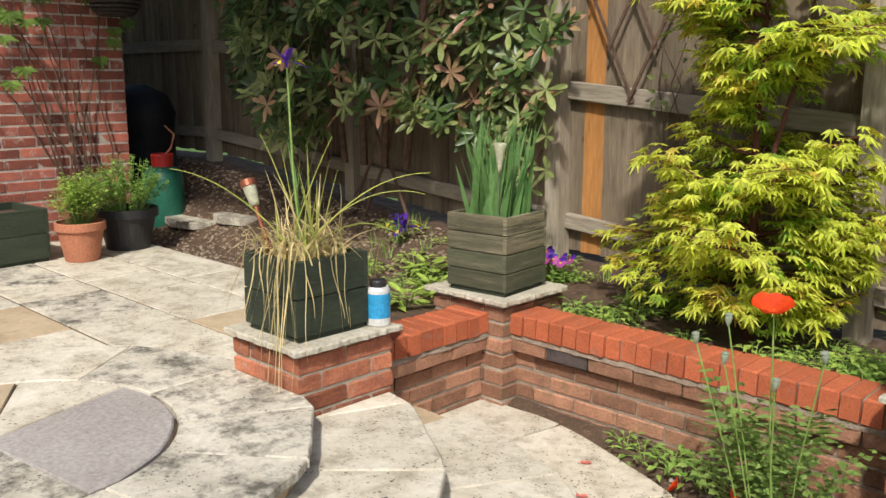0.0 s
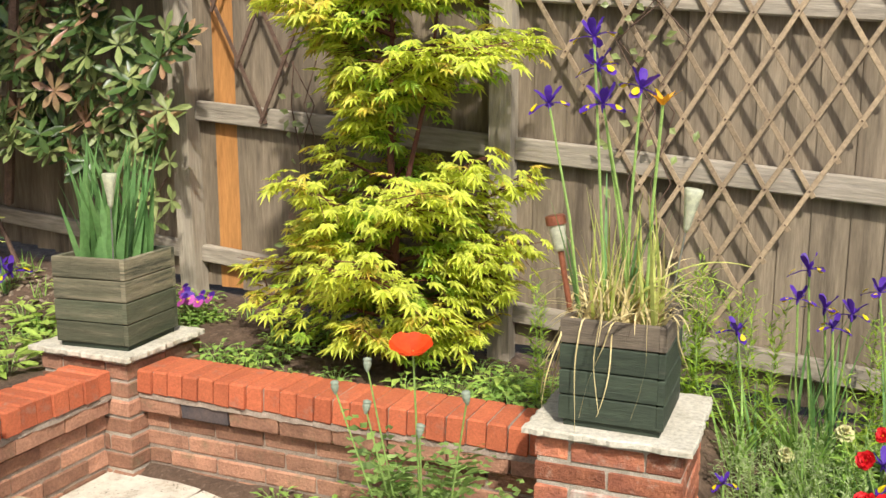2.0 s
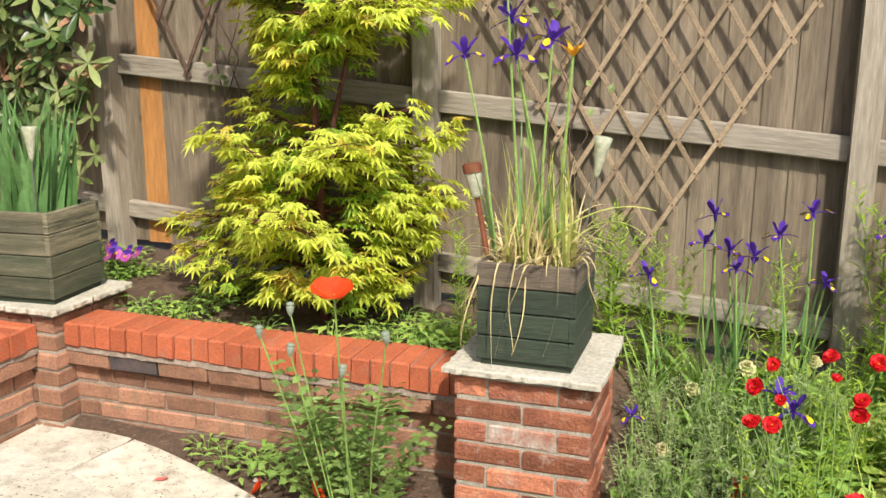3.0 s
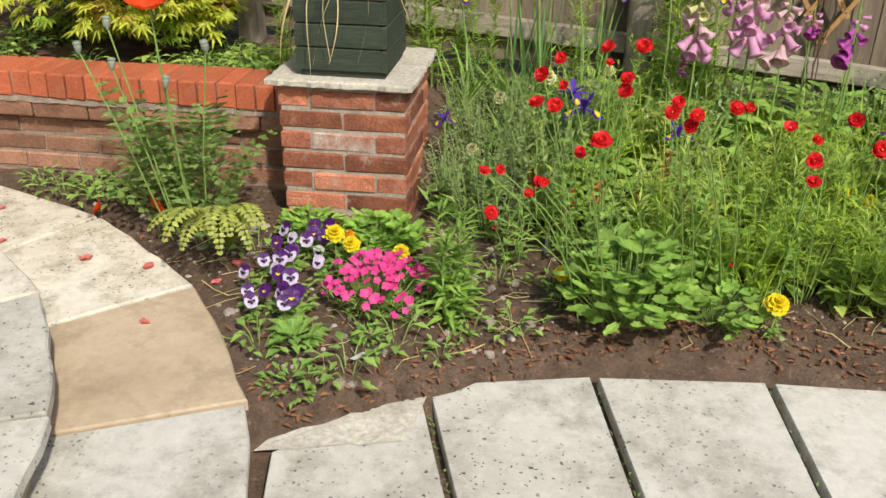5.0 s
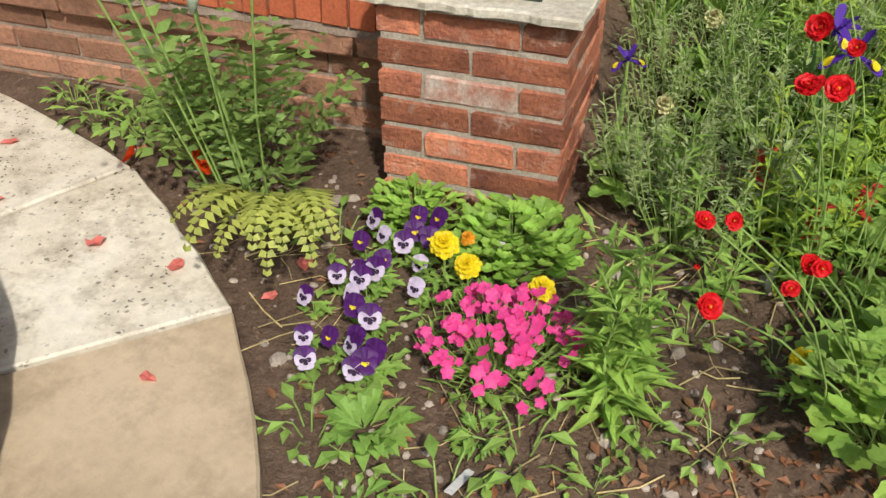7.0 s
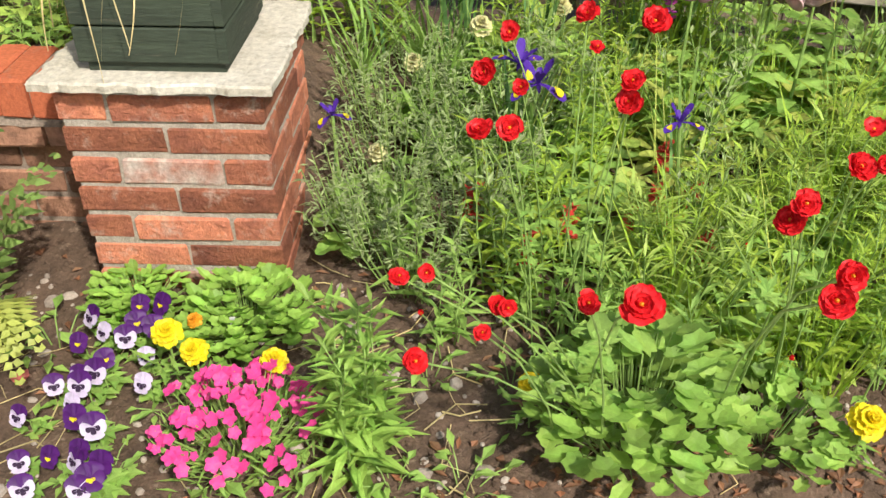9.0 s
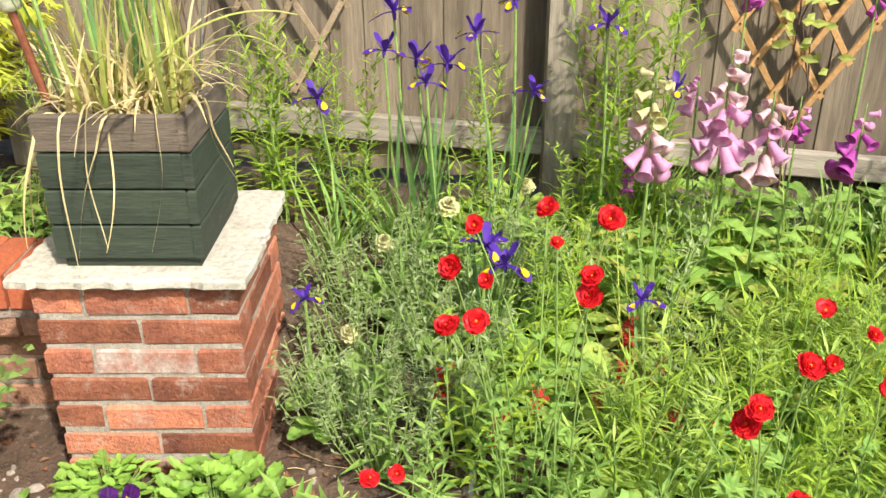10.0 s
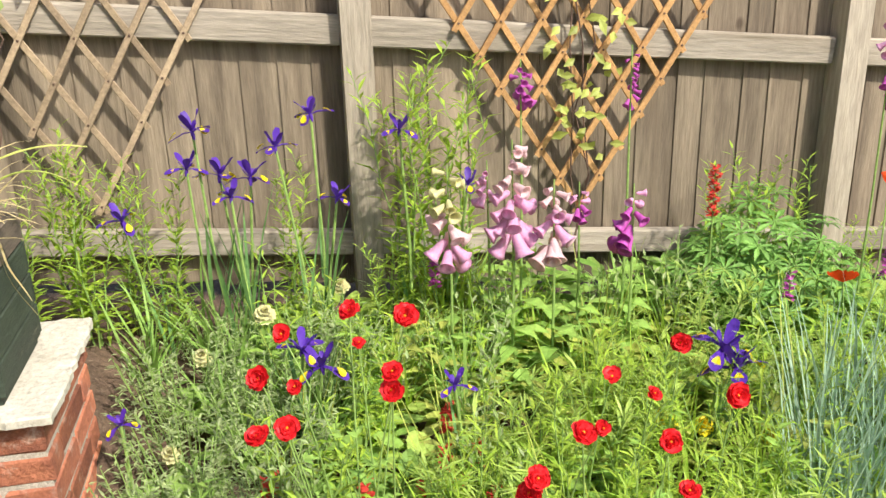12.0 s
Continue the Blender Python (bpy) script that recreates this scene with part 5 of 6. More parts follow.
def broadleaf(label, mat, h=0.16, n=18, l=0.085, w=0.05):
    """A low clump of rounded leaves on stalks."""
    t = plant("broadleaf_plant", label, "plant", 0, 0, "broad-leaved plants")
    bs, bl = Build(), Build()
    for k in range(n):
        a = GOLD * k
        f = math.sqrt((k + 0.5) / n)
        e = Vector((math.cos(a) * 0.10 * f, math.sin(a) * 0.10 * f, h * (1 - 0.55 * f) * R(0.7, 1.1)))
        bs.tube([(e.x * 0.2, e.y * 0.2, -0.02), (e.x * 0.7, e.y * 0.7, e.z * 0.8), e], 0.0018, 4, False)
        if w > 0.04:
            bl.disc(e, (math.cos(a), math.sin(a), R(-0.2, 0.5)), l * R(0.7, 1.2), w * R(0.8, 1.2), cup=0.35)
        else:
            bl.leaf(e, (math.cos(a), math.sin(a), R(-0.1, 0.5)), l * R(0.7, 1.2), w * R(0.8, 1.2), droop=0.25, fold=0.35, widest=0.5)
        bl.leaf(e - Vector((0, 0, h * 0.25)), (math.cos(a + 1), math.sin(a + 1), 0.2), l * 0.8, w * 0.8, droop=0.3, fold=0.3)
    part("stalk", bs, STEM, t)
    part("foliage", bl, mat, t)
    return t


def grass_tuft(label, mat, n=26, length=0.3, width=0.008, lean=0.6, bend=0.7):
    t = plant("grass_tuft", label, "grass", 0, 0, "grass tufts")
    b = Build()
    tuft(b, 0, 0, -0.01, n, length, width, 0.035, lean, bend, 5)
    part("foliage", b, mat, t)
    return t


def fine_bush(label, mat, h=0.26, r=0.15, n=34):
    """A loose bush of fine grey-green sprigs."""
    t = plant("fine_bush", label, "plant", 0, 0, "fine grey bushes")
    bs, bl = Build(), Build()
    for k in range(n):
        a, f = R(0, 6.283), math.sqrt(R(0, 1))
        e = Vector((math.cos(a) * r * f, math.sin(a) * r * f, h * R(0.55, 1.05)))
        bs.tube([(e.x * 0.25, e.y * 0.25, -0.02), (e.x * 0.8, e.y * 0.8, e.z * 0.6), e], 0.0014, 4, False)
        for j in range(20):
            q = Vector((e.x * 0.8, e.y * 0.8, e.z * 0.45)).lerp(e, R(0, 1.05))
            g = R(0, 6.283)
            bl.leaf(q, (math.cos(g), math.sin(g), R(0.0, 1.0)), R(0.014, 0.03), 0.006, droop=0.2)
    part("stalk", bs, STEM, t)
    part("foliage", bl, mat, t)
    return t


in_bed = lambda x, y: y > path_edge(x) + 0.10 and not (-0.95 < x < -0.30 and 2.7 < y < 3.4)
dense = lambda x, y: in_bed(x, y) and (x - 0.1) * 0.75 + (y - 2.65) > 0.12

scatter(feathery("bright green feathery meadow plant"), field(20, 0.45, 2.5, 2.45, 3.2, dense, 0.12), 0.7, 1.15)
scatter(feathery("yellow-green thread-leaved plant in the bed", LIME, 0.30), field(16, 0.25, 2.4, 2.42, 3.6, dense, 0.14), 0.7, 1.2)
scatter(grass_tuft("loose tuft of bright green grassy leaves", GRASS, 30, 0.34, 0.008), field(34, 0.2, 2.5, 2.45, 3.9, dense, 0.12), 0.7, 1.2)
scatter(grass_tuft("tuft of arching mid-green leaves by the fence", GRASS_DEEP, 24, 0.36, 0.011, 0.8, 0.9), field(20, -0.3, 2.4, 3.25, 4.0, dense, 0.14), 0.7, 1.2)
scatter(broadleaf("low clump of fresh green rounded leaves", LIME), field(34, -0.1, 2.4, 2.6, 3.9, dense, 0.12), 0.7, 1.05)
scatter(broadleaf("broad-leaved deep green plant in the bed", GRASS_DEEP, 0.2, 18, 0.10, 0.055), field(30, -0.15, 2.4, 2.9, 4.0, dense, 0.13), 0.7, 1.05)
scatter(herb("leafy_herb", "upright green herb with slim leaves among the flowers", 0, 0, 0.42, 5, 0.09, 0.07, 0.016, 22, GRASS, "narrow-leaved herbs", lean=0.3, droop=0.4), field(26, 0.1, 2.3, 2.6, 3.7, dense, 0.14), 0.65, 1.15)
scatter(herb("leafy_herb", "slender grey-green herb with small leaves", 0, 0, 0.4, 6, 0.08, 0.05, 0.018, 18, SAGE, "narrow-leaved herbs", lean=0.3, droop=0.3), field(16, 0.0, 2.3, 2.8, 3.8, dense, 0.16), 0.65, 1.15)
scatter(broadleaf("yellowing broad-leaved plant below the foxgloves", FERN, 0.16, 16, 0.085, 0.045), field(16, 0.4, 1.5, 3.2, 3.7, dense, 0.13), 0.7, 1.2)
scatter(grass_tuft("thin straw-coloured flower stalks above the bed", FERN, 7, 0.55, 0.004, 0.5, 0.4), field(18, 0.0, 2.2, 2.6, 3.7, dense, 0.16), 0.7, 1.15)
scatter(herb("leafy_herb", "soft upright herb with broad lance-shaped leaves", 0, 0, 0.34, 4, 0.1, 0.085, 0.03, 15, GEUM_LEAF, "broad-leaved herbs", lean=0.35, droop=0.45, up=0.15), field(30, 0.1, 2.4, 2.55, 3.8, dense, 0.14), 0.65, 1.15)
scatter(herb("leafy_herb", "pale lime herb with large pointed leaves below the foxgloves", 0, 0, 0.26, 3, 0.1, 0.11, 0.05, 9, FERN, "broad-leaved herbs", lean=0.4, droop=0.4, up=0.1), field(16, 0.45, 1.5, 2.9, 3.6, dense, 0.16), 0.7, 1.15)
scatter(broadleaf("plant with smooth pale oval leaves behind the geum", LIME, 0.14, 9, 0.13, 0.075), [(0.42, 2.66), (0.56, 2.72), (0.5, 3.0)], 0.85, 1.1)
scatter(fine_bush("loose grey-green bush of fine sprigs", SAGE), [(-0.2, 2.98), (-0.1, 2.86), (-0.16, 3.18), (-0.05, 3.38), (0.08, 3.2), (-0.2, 3.42), (0.2, 3.42), (0.02, 3.02), (-0.1, 3.6), (0.28, 3.6)], 0.85, 1.25)
scatter(tall_herb("tall upright herb with narrow green leaves"), [(0.42, 3.66), (0.72, 3.82), (-0.33, 3.84), (-0.22, 3.78), (1.02, 3.05), (0.34, 3.2), (1.75, 3.85), (1.9, 3.8), (1.62, 3.86), (-0.98, 3.42), (2.15, 3.75), (0.14, 3.86), (-0.62, 3.72)], 0.45, 0.8)
scatter(tall_herb("dense tall green herb against the fence post"), [(0.52, 3.84), (0.60, 3.80), (0.68, 3.84)], 1.02, 1.2)
scatter(tall_herb("pale green tall herb beside the faded trellis"), [(-0.51, 3.8), (-0.44, 3.74)], 0.78, 0.9)


def lupin(label):
    """Round leaves of narrow fingers on long stalks."""
    t = plant("lupin", label, "plant", 0, 0, "lupins")
    bs, bl = Build(), Build()
    for k in range(30):
        a, f = GOLD * k, math.sqrt((k + 0.5) / 30)
        e = Vector((math.cos(a) * 0.24 * f, math.sin(a) * 0.24 * f, 0.46 * (1 - 0.6 * f * f) * R(0.8, 1.1)))
        bs.tube([(e.x * 0.15, e.y * 0.15, -0.02), (e.x * 0.6, e.y * 0.6, e.z * 0.75), e], 0.0025, 5, False)
        nrm = Vector((math.cos(a) * 0.5 * f, math.sin(a) * 0.5 * f - 0.25, 1)).normalized()
        s1 = nrm.orthogonal().normalized()
        s2 = nrm.cross(s1)
        ln = R(0.065, 0.1)
        for j in range(9):
            g = 6.2832 * j / 9
            bl.leaf(e, s1 * math.cos(g) + s2 * math.sin(g) + nrm * 0.15, ln * R(0.85, 1.1), ln * 0.24, up=nrm, droop=0.25, fold=0.3, widest=0.6)
    part("stalk", bs, STEM, t)
    part("foliage", bl, LUPIN, t)
    return t


scatter(lupin("lupin with fingered fresh green leaves by the fence"), [(1.62, 3.72), (1.82, 3.62), (1.98, 3.78), (1.78, 3.86)], 0.85, 1.1)
scatter(broadleaf("leafy green clump beside the fence", GRASS_DEEP, 0.3, 26, 0.12, 0.05), [(1.55, 3.8), (1.72, 3.7), (1.42, 3.86), (1.9, 3.62), (1.62, 3.55), (0.95, 3.86), (1.2, 3.82), (2.05, 3.85)], 0.9, 1.05)
scatter(herb("leafy_herb", "narrow-leaved green herb at the front of the bed", 0, 0, 0.3, 5, 0.08, 0.09, 0.02, 12, GRASS_DEEP, "narrow-leaved herbs", lean=0.3, droop=0.4), [(-0.08, 2.86), (0.2, 2.75), (0.32, 2.66), (0.14, 2.95), (0.42, 2.85), (0.55, 2.58), (0.0, 2.72)], 0.75, 1.15)
scatter(herb("leafy_herb", "bushy upright herb with long narrow leaves near the path", 0, 0, 0.42, 4, 0.07, 0.10, 0.023, 30, GEUM_LEAF, "narrow-leaved herbs", lean=0.12, droop=0.5, start=0.05), [(-0.15, 2.31), (-0.16, 2.42)], 0.9, 1.1)
scatter(broadleaf("small green seedling in the soil", GRASS_DEEP, 0.07, 9, 0.045, 0.022), field(22, -1.3, 0.7, 1.98, 2.85, lambda x, y: in_bed(x, y) and math.hypot(x - STEP[1][0], y - STEP[1][1]) > 2.27, 0.1), 0.6, 1.2)

scatter(broadleaf("weed at the foot of the garden wall", GRASS_DEEP, 0.1, 10, 0.06, 0.022), [(-1.75, 2.93), (-1.58, 2.9), (-1.64, 2.96), (-1.42, 2.86), (-1.86, 2.97), (-1.5, 2.95)], 0.7, 1.2)

# raised bed: ground cover round the corner pier and under the maple
raised = lambda x, y: not (-3.05 < x < -2.45 and y < 3.5) and math.hypot(x + 1.7, (y - 3.62)) > 0.28
scatter(broadleaf("low green weed in the raised bed", GRASS_DEEP, 0.08, 14, 0.05, 0.026), field(44, -3.6, -0.8, 3.25, 3.95, raised, 0.09), 0.5, 1.2)
scatter(broadleaf("pale green weed in the raised bed", LIME, 0.09, 14, 0.055, 0.03), field(30, -4.4, -0.8, 3.22, 3.98, raised, 0.1), 0.5, 1.2)
scatter(broadleaf("large soft green leaves behind the short wall", LIME, 0.14, 12, 0.13, 0.07), [(-3.5, 3.45), (-3.25, 3.25), (-3.15, 2.95)], 0.6, 0.85)
scatter(grass_tuft("small grassy weed in the raised bed", GRASS_DEEP, 12, 0.14, 0.006), field(18, -4.2, -0.9, 3.25, 3.95, raised, 0.12), 0.6, 1.2)


def petal_ring(b, n, r, width, tilt, at=(0, 0, 0), droop=0.15, jitter=0.1):
    for k in range(n):
        a = 6.283 * k / n + R(-jitter, jitter)
        b.petal(at, (math.cos(a), math.sin(a), tilt), r * R(0.9, 1.1), width, cup=-droop, ruffle=0.07)


RED_PETALS = []
for k in range(4):
    b = Build()
    b.petal((0, 0, 0), (1, 0, 0), 1.0, 1.05, cup=R(0.0, 0.3), ruffle=0.15)
    me = b.mesh("petal")
    me.materials.append(RED)
    me.polygons.foreach_set("use_smooth", [True] * len(me.polygons))
    RED_PETALS.append(me)


def red_flower(label, x, y, z, size, root=None, rings=((8, 1.0, 3), (7, 0.9, 18), (6, 0.72, 34), (5, 0.5, 52))):
    """A ruffled double flower on a long thin stem; x, y, z: the heart of the bloom."""
    bx, by = (root[0] + R(-0.07, 0.07), root[1] + R(-0.06, 0.06)) if root else (x + R(-0.05, 0.05), y + R(0.03, 0.14))
    g = soil_z(bx, by)
    t = thing("geum", label, "flower", pose(bx, by, g), "red geums")
    head = Vector((x - bx, y - by, z - g))
    part("stem", Build().tube([(0, 0, -0.02), Vector((head.x * 0.28, head.y * 0.28, head.z * 0.4)), Vector((head.x * 0.65, head.y * 0.65, head.z * 0.76)), head], [0.0024, 0.0021, 0.0018, 0.0015], 5, False), STEM, t)
    bloom = part("bloom", Build().lathe([(size * 0.08, -0.003), (size * 0.13, 0.002), (size * 0.12, 0.006), (size * 0.05, 0.008)], None, 9), AMBER, t, at=pose(*head, R(25, 68), R(-22, 22), R(-30, 30)))
    for n, r, tilt in rings:
        for k in range(n):
            part("petal", rng.choice(RED_PETALS), RED, bloom, at=pose(0, 0, 0, 0, 0, 360 * k / n + R(-12, 12) + 25 * tilt) @ pose(0, 0, 0.001, R(-10, 10), -tilt + R(-9, 9), 0) @ Matrix.Scale(size * r * R(0.85, 1.12), 4))
    bl = Build()
    for k in range(4):
        a, f = R(0, 6.283), R(0.15, 0.7)
        p = Vector((head.x * f * f, head.y * f * f, head.z * f))
        for j in (-0.6, 0, 0.6):
            bl.leaf(p, (math.cos(a + j), math.sin(a + j), 0.5), R(0.02, 0.045), 0.012, droop=0.3)
    part("foliage", bl, GRASS_DEEP, t)
    return t


def at_heads(proto, heads, lo=0.85, hi=1.15, drop=0.02):
    """Copies of a flower so that the blooms stand over the given places."""
    first = True
    for x, y in heads:
        y2 = y + drop
        turn, sc = R(-40, 40), R(lo, hi)
        if first:
            proto.matrix_basis, first = spot(x, y2, turn, sc), False
        else:
            copy_thing(proto, spot(x, y2, turn, sc) @ Matrix.Diagonal((1 / proto.scale[0], 1 / proto.scale[1], 1 / proto.scale[2], 1)))


for x, y, z, size in ((0.109, 2.85, 0.725, 0.027), (0.063, 2.66, 0.725, 0.03), (0.129, 2.67, 0.692, 0.021), (0.056, 2.52, 0.682, 0.03), (0.107, 2.58, 0.657, 0.03), (0.308, 2.575, 0.75, 0.026), (0.306, 2.57, 0.715, 0.03),
                      (0.257, 2.68, 0.765, 0.017), (0.253, 2.82, 0.774, 0.03), (0.348, 2.66, 0.822, 0.032), (0.558, 2.24, 0.785, 0.027), (0.59, 2.24, 0.79, 0.018), (0.442, 2.13, 0.77, 0.026), (0.45, 2.12, 0.80, 0.022)):
    red_flower("ruffled scarlet geum flower on a tall thin stem", x, y, z, size * 0.78, (0.24, 2.72) if x < 0.4 else (0.66, 2.56))
for x, y, z, size in ((0.226, 1.92, 0.795, 0.036), (0.184, 2.0, 0.735, 0.024), (-0.031, 2.16, 0.49, 0.033), (-0.061, 2.26, 0.568, 0.026), (-0.02, 2.27, 0.57, 0.022), (0.085, 2.19, 0.575, 0.024), (0.066, 2.145, 0.56, 0.02), (0.10, 2.18, 0.58, 0.022), (0.356, 1.79, 0.91, 0.026), (0.366, 1.8, 0.93, 0.022)):
    red_flower("bright red geum flower on a leaning wiry stem", x, y, z, size * 0.62, (0.30, 2.42) if x < 0.3 else (0.6, 2.45))
for x, y, z, size in ((0.842, 2.511, 0.56, 0.026), (0.887, 2.695, 0.56, 0.017), (1.052, 2.912, 0.56, 0.026), (1.057, 2.648, 0.56, 0.029), (0.806, 2.354, 0.56, 0.020)):
    red_flower("red double geum flower among green leaves", x, y, z, size)
red_flower("open red flower with few petals and a dark heart", 0.828, 2.789, 0.56, 0.026, None, ((5, 1.0, 20), (2, 0.7, 40)))
for x, y, z in ((0.30, 2.42, 0.20), (0.66, 2.5, 0.22), (-0.05, 2.56, 0.25), (0.62, 2.75, 0.3)):
    red_flower("small red bud on a short stem", x, y, z, 0.012, None, ((5, 1.0, 60),))


def snapdragon(label, mat, h=0.24, n=9):
    t = plant("snapdragon", label, "flower", 0, 0, "snapdragons")
    part("stem", Build().tube([(0, 0, -0.02), (0.006, 0, h * 0.5), (0, 0, h)], 0.0028, 5, False), STEM, t)
    low = 0.72 if h > 0.4 else 0.55
    for k in range(n):
        a, z = GOLD * k, h * (low + (1 - low) * k / n)
        b = Build()
        for j in range(3):
            b.petal((0, 0, z), (math.cos(a + 0.6 * (j - 1)), math.sin(a + 0.6 * (j - 1)), 0.5 - 0.4 * j), 0.024, 0.02, cup=0.15, ruffle=0.05)
        part("floret", b, mat, t)
    bl = Build()
    for k in range(18):
        a = GOLD * k
        bl.leaf((0, 0, h * 0.03 * k), (math.cos(a), math.sin(a), 0.5), 0.045, 0.012, droop=0.3)
    part("foliage", bl, GRASS_DEEP, t)
    return t


at_heads(snapdragon("coral-red snapdragon spike in the bed", CORAL, 0.22), [(0.52, 3.15), (0.486, 3.02), (0.567, 3.0), (0.414, 2.92), (0.495, 2.86), (0.045, 2.93), (0.267, 2.89), (0.171, 2.77), (0.558, 2.80)], 0.75, 1.1)
at_heads(snapdragon("tall coral snapdragon beside the fence", CORAL, 0.64, 18), [(1.52, 3.66)], 1.0, 1.0)
at_heads(snapdragon("magenta snapdragon spike in the bed", FOX_DEEP, 0.42, 9), [(0.576, 3.6), (1.66, 3.4), (2.0, 3.4)], 0.8, 1.05)

# irises by the fence and in the bed
blade_iris("violet Dutch irises with yellow throats by the fence", [(-0.09, 0.0, 0.74), (-0.12, 0.0, 0.63), (-0.03, 0.02, 0.60), (0.06, 0, 0.59), (0.0, -0.05, 0.55)], (-0.01, 3.72, soil_z(-0.01, 3.72)), "irises", 4, 0.4, 0.052, 0.05)
blade_iris("dark violet irises on tall green stems", [(-0.07, 0, 0.69), (0.04, 0, 0.78), (0.10, 0, 0.52)], (0.2, 3.72, soil_z(0.2, 3.72)), "irises", 4, 0.4, 0.05, 0.04)
blade_iris("violet iris that leans out of the bed", [(-0.13, 0.0, 0.48)], (-0.2, 3.72, soil_z(-0.2, 3.72)), "irises", 3, 0.4, 0.05)
blade_iris("violet irises between tall herbs at the fence", [(-0.05, 0, 0.74), (0.16, 0, 0.55)], (0.55, 3.72, soil_z(0.55, 3.72)), "irises", 3, 0.4, 0.05, 0.05)
blade_iris("large violet and yellow iris among the red flowers", [(0.0, 0.0, 0.34), (0.03, -0.03, 0.29)], (1.26, 3.08, soil_z(1.26, 3.08)), "irises", 4, 0.3, 0.072)
blade_iris("violet iris with yellow throat among red geums", [(0.0, 0.0, 0.33), (0.05, -0.03, 0.29)], (0.15, 3.27, soil_z(0.15, 3.27)), "irises", 4, 0.35, 0.055)
blade_iris("fading violet iris low in the bed", [(0.0, 0.0, 0.30)], (0.53, 3.11, soil_z(0.53, 3.11)), "irises", 3, 0.3, 0.045)
blade_iris("small violet iris beside the brick pier", [(0.0, 0.0, 0.28)], (-0.30, 3.12, soil_z(-0.30, 3.12)), "irises", 2, 0.25, 0.035)
blade_iris("violet iris in the raised bed", [(0.0, 0.0, 0.14), (0.05, 0.02, 0.12)], (-3.98, 3.66, soil_z(-3.98, 3.66)), "irises", 3, 0.2, 0.07)


# foxgloves
bell_mesh = {}
for key, mat in (("pink", FOX_PINK), ("pale", FOX_PALE), ("deep", FOX_DEEP), ("cream", CREAM)):
    me = Build().lathe([(0.004, 0), (0.0085, 0.006), (0.0105, 0.018), (0.0125, 0.034), (0.015, 0.044), (0.0215, 0.052), (0.0185, 0.0505), (0.0125, 0.04), (0.010, 0.026)], None, 10).mesh("bell")
    me.materials.append(mat)
    me.polygons.foreach_set("use_smooth", [True] * len(me.polygons))
    bell_mesh[key] = me


def foxglove(label, x, y, z0, z1, keys, n=18, size=1.0):
    """A spire of hanging bells from z0 to z1 on a leafy stem."""
    g = soil_z(x, y)
    t = thing("foxglove", label, "flower", pose(x, y, g), "foxgloves")
    top = z1 - g
    part("stem", Build().tube([(0, 0, -0.02), (0.005, 0, top * 0.5), (0, 0, top + 0.03)], [0.005, 0.004, 0.002], 6, False), STEM, t)
    for k in range(n):
        f = (k + 0.3) / n
        a = R(-3.1, 0.0) if k % 4 else R(0, 3)
        s = size * (1.18 - 0.7 * f) * R(0.9, 1.1)
        key = keys[min(len(keys) - 1, int(f * len(keys)))]
        part("bell", bell_mesh[key], FOX_PINK, t, at=pose(0.008 * math.cos(a), 0.008 * math.sin(a), z0 - g + (z1 - z0) * (f * 0.92 + 0.14), 0, 0, math.degrees(a)) @ pose(0, 0, 0, 0, 138 - 40 * f + R(-16, 16), 0) @ Matrix.Scale(s, 4))
    bl = Build()
    for k in range(12):
        a = GOLD * k
        bl.leaf((0, 0, 0.02 * k), (math.cos(a), math.sin(a), 0.55), R(0.12, 0.2) * (1 - 0.03 * k), 0.055, droop=0.5)
    part("foliage", bl, GRASS_DEEP, t)
    return t


foxglove("pale pink and cream foxglove spire by the fence", 0.60, 3.5, 0.58, 0.86, ("pink", "pale", "cream", "cream"), 17, 1.2)
foxglove("tall pink foxglove spire with large bells", 0.79, 3.5, 0.62, 0.92, ("pink", "pink", "pale", "pale"), 23, 1.25)
foxglove("soft pink foxglove spire in the bed", 0.91, 3.48, 0.58, 0.80, ("pale", "pink", "pale"), 16, 1.25)
foxglove("magenta foxglove beside the honey trellis", 1.165, 3.5, 0.59, 0.76, ("deep", "deep", "pink"), 11, 1.15)
foxglove("magenta foxglove top in front of the fence", 0.86, 3.66, 1.02, 1.12, ("deep",), 12, 0.75)
foxglove("slender dark foxglove spire near the trellis", 1.19, 3.62, 0.98, 1.15, ("deep",), 12, 0.5)
foxglove("small pink foxglove behind the others", 0.74, 3.6, 0.74, 0.84, ("pink",), 8, 0.75)
foxglove("small magenta foxglove by the fence", 1.03, 3.6, 0.66, 0.75, ("deep", "pink"), 8, 0.75)
foxglove("tall magenta foxglove at the edge of the bed", 2.0, 3.55, 0.95, 1.25, ("deep", "pink"), 14, 0.9)

# poppies
def poppy_petals(size=0.05):
    b = Build()
    for k in range(5):
        a = 1.2566 * k
        side = Vector((-math.sin(a), math.cos(a), 0))
        out = Vector((math.cos(a), math.sin(a), 0))
        vs = [(0, 0, 0)]
        for i in range(-3, 4):
            w = i / 3
            vs.append(out * size * (0.5 + 0.1 * (1 - w * w)) + side * w * size * 0.5 + Vector((0, 0, size * 0.28)))
        for i in range(-3, 4):
            w = i / 3
            vs.append(out * size * (0.85 + 0.2 * (1 - w * w)) + side * w * size * 0.62 + Vector((0, 0, size * (0.62 + 0.1 * R(-1, 1)))))
        fs = [(0, i, i + 1) for i in range(1, 7)] + [(i, i + 7, i + 8, i + 1) for i in range(1, 7)]
        b.add(vs, fs)
    return b


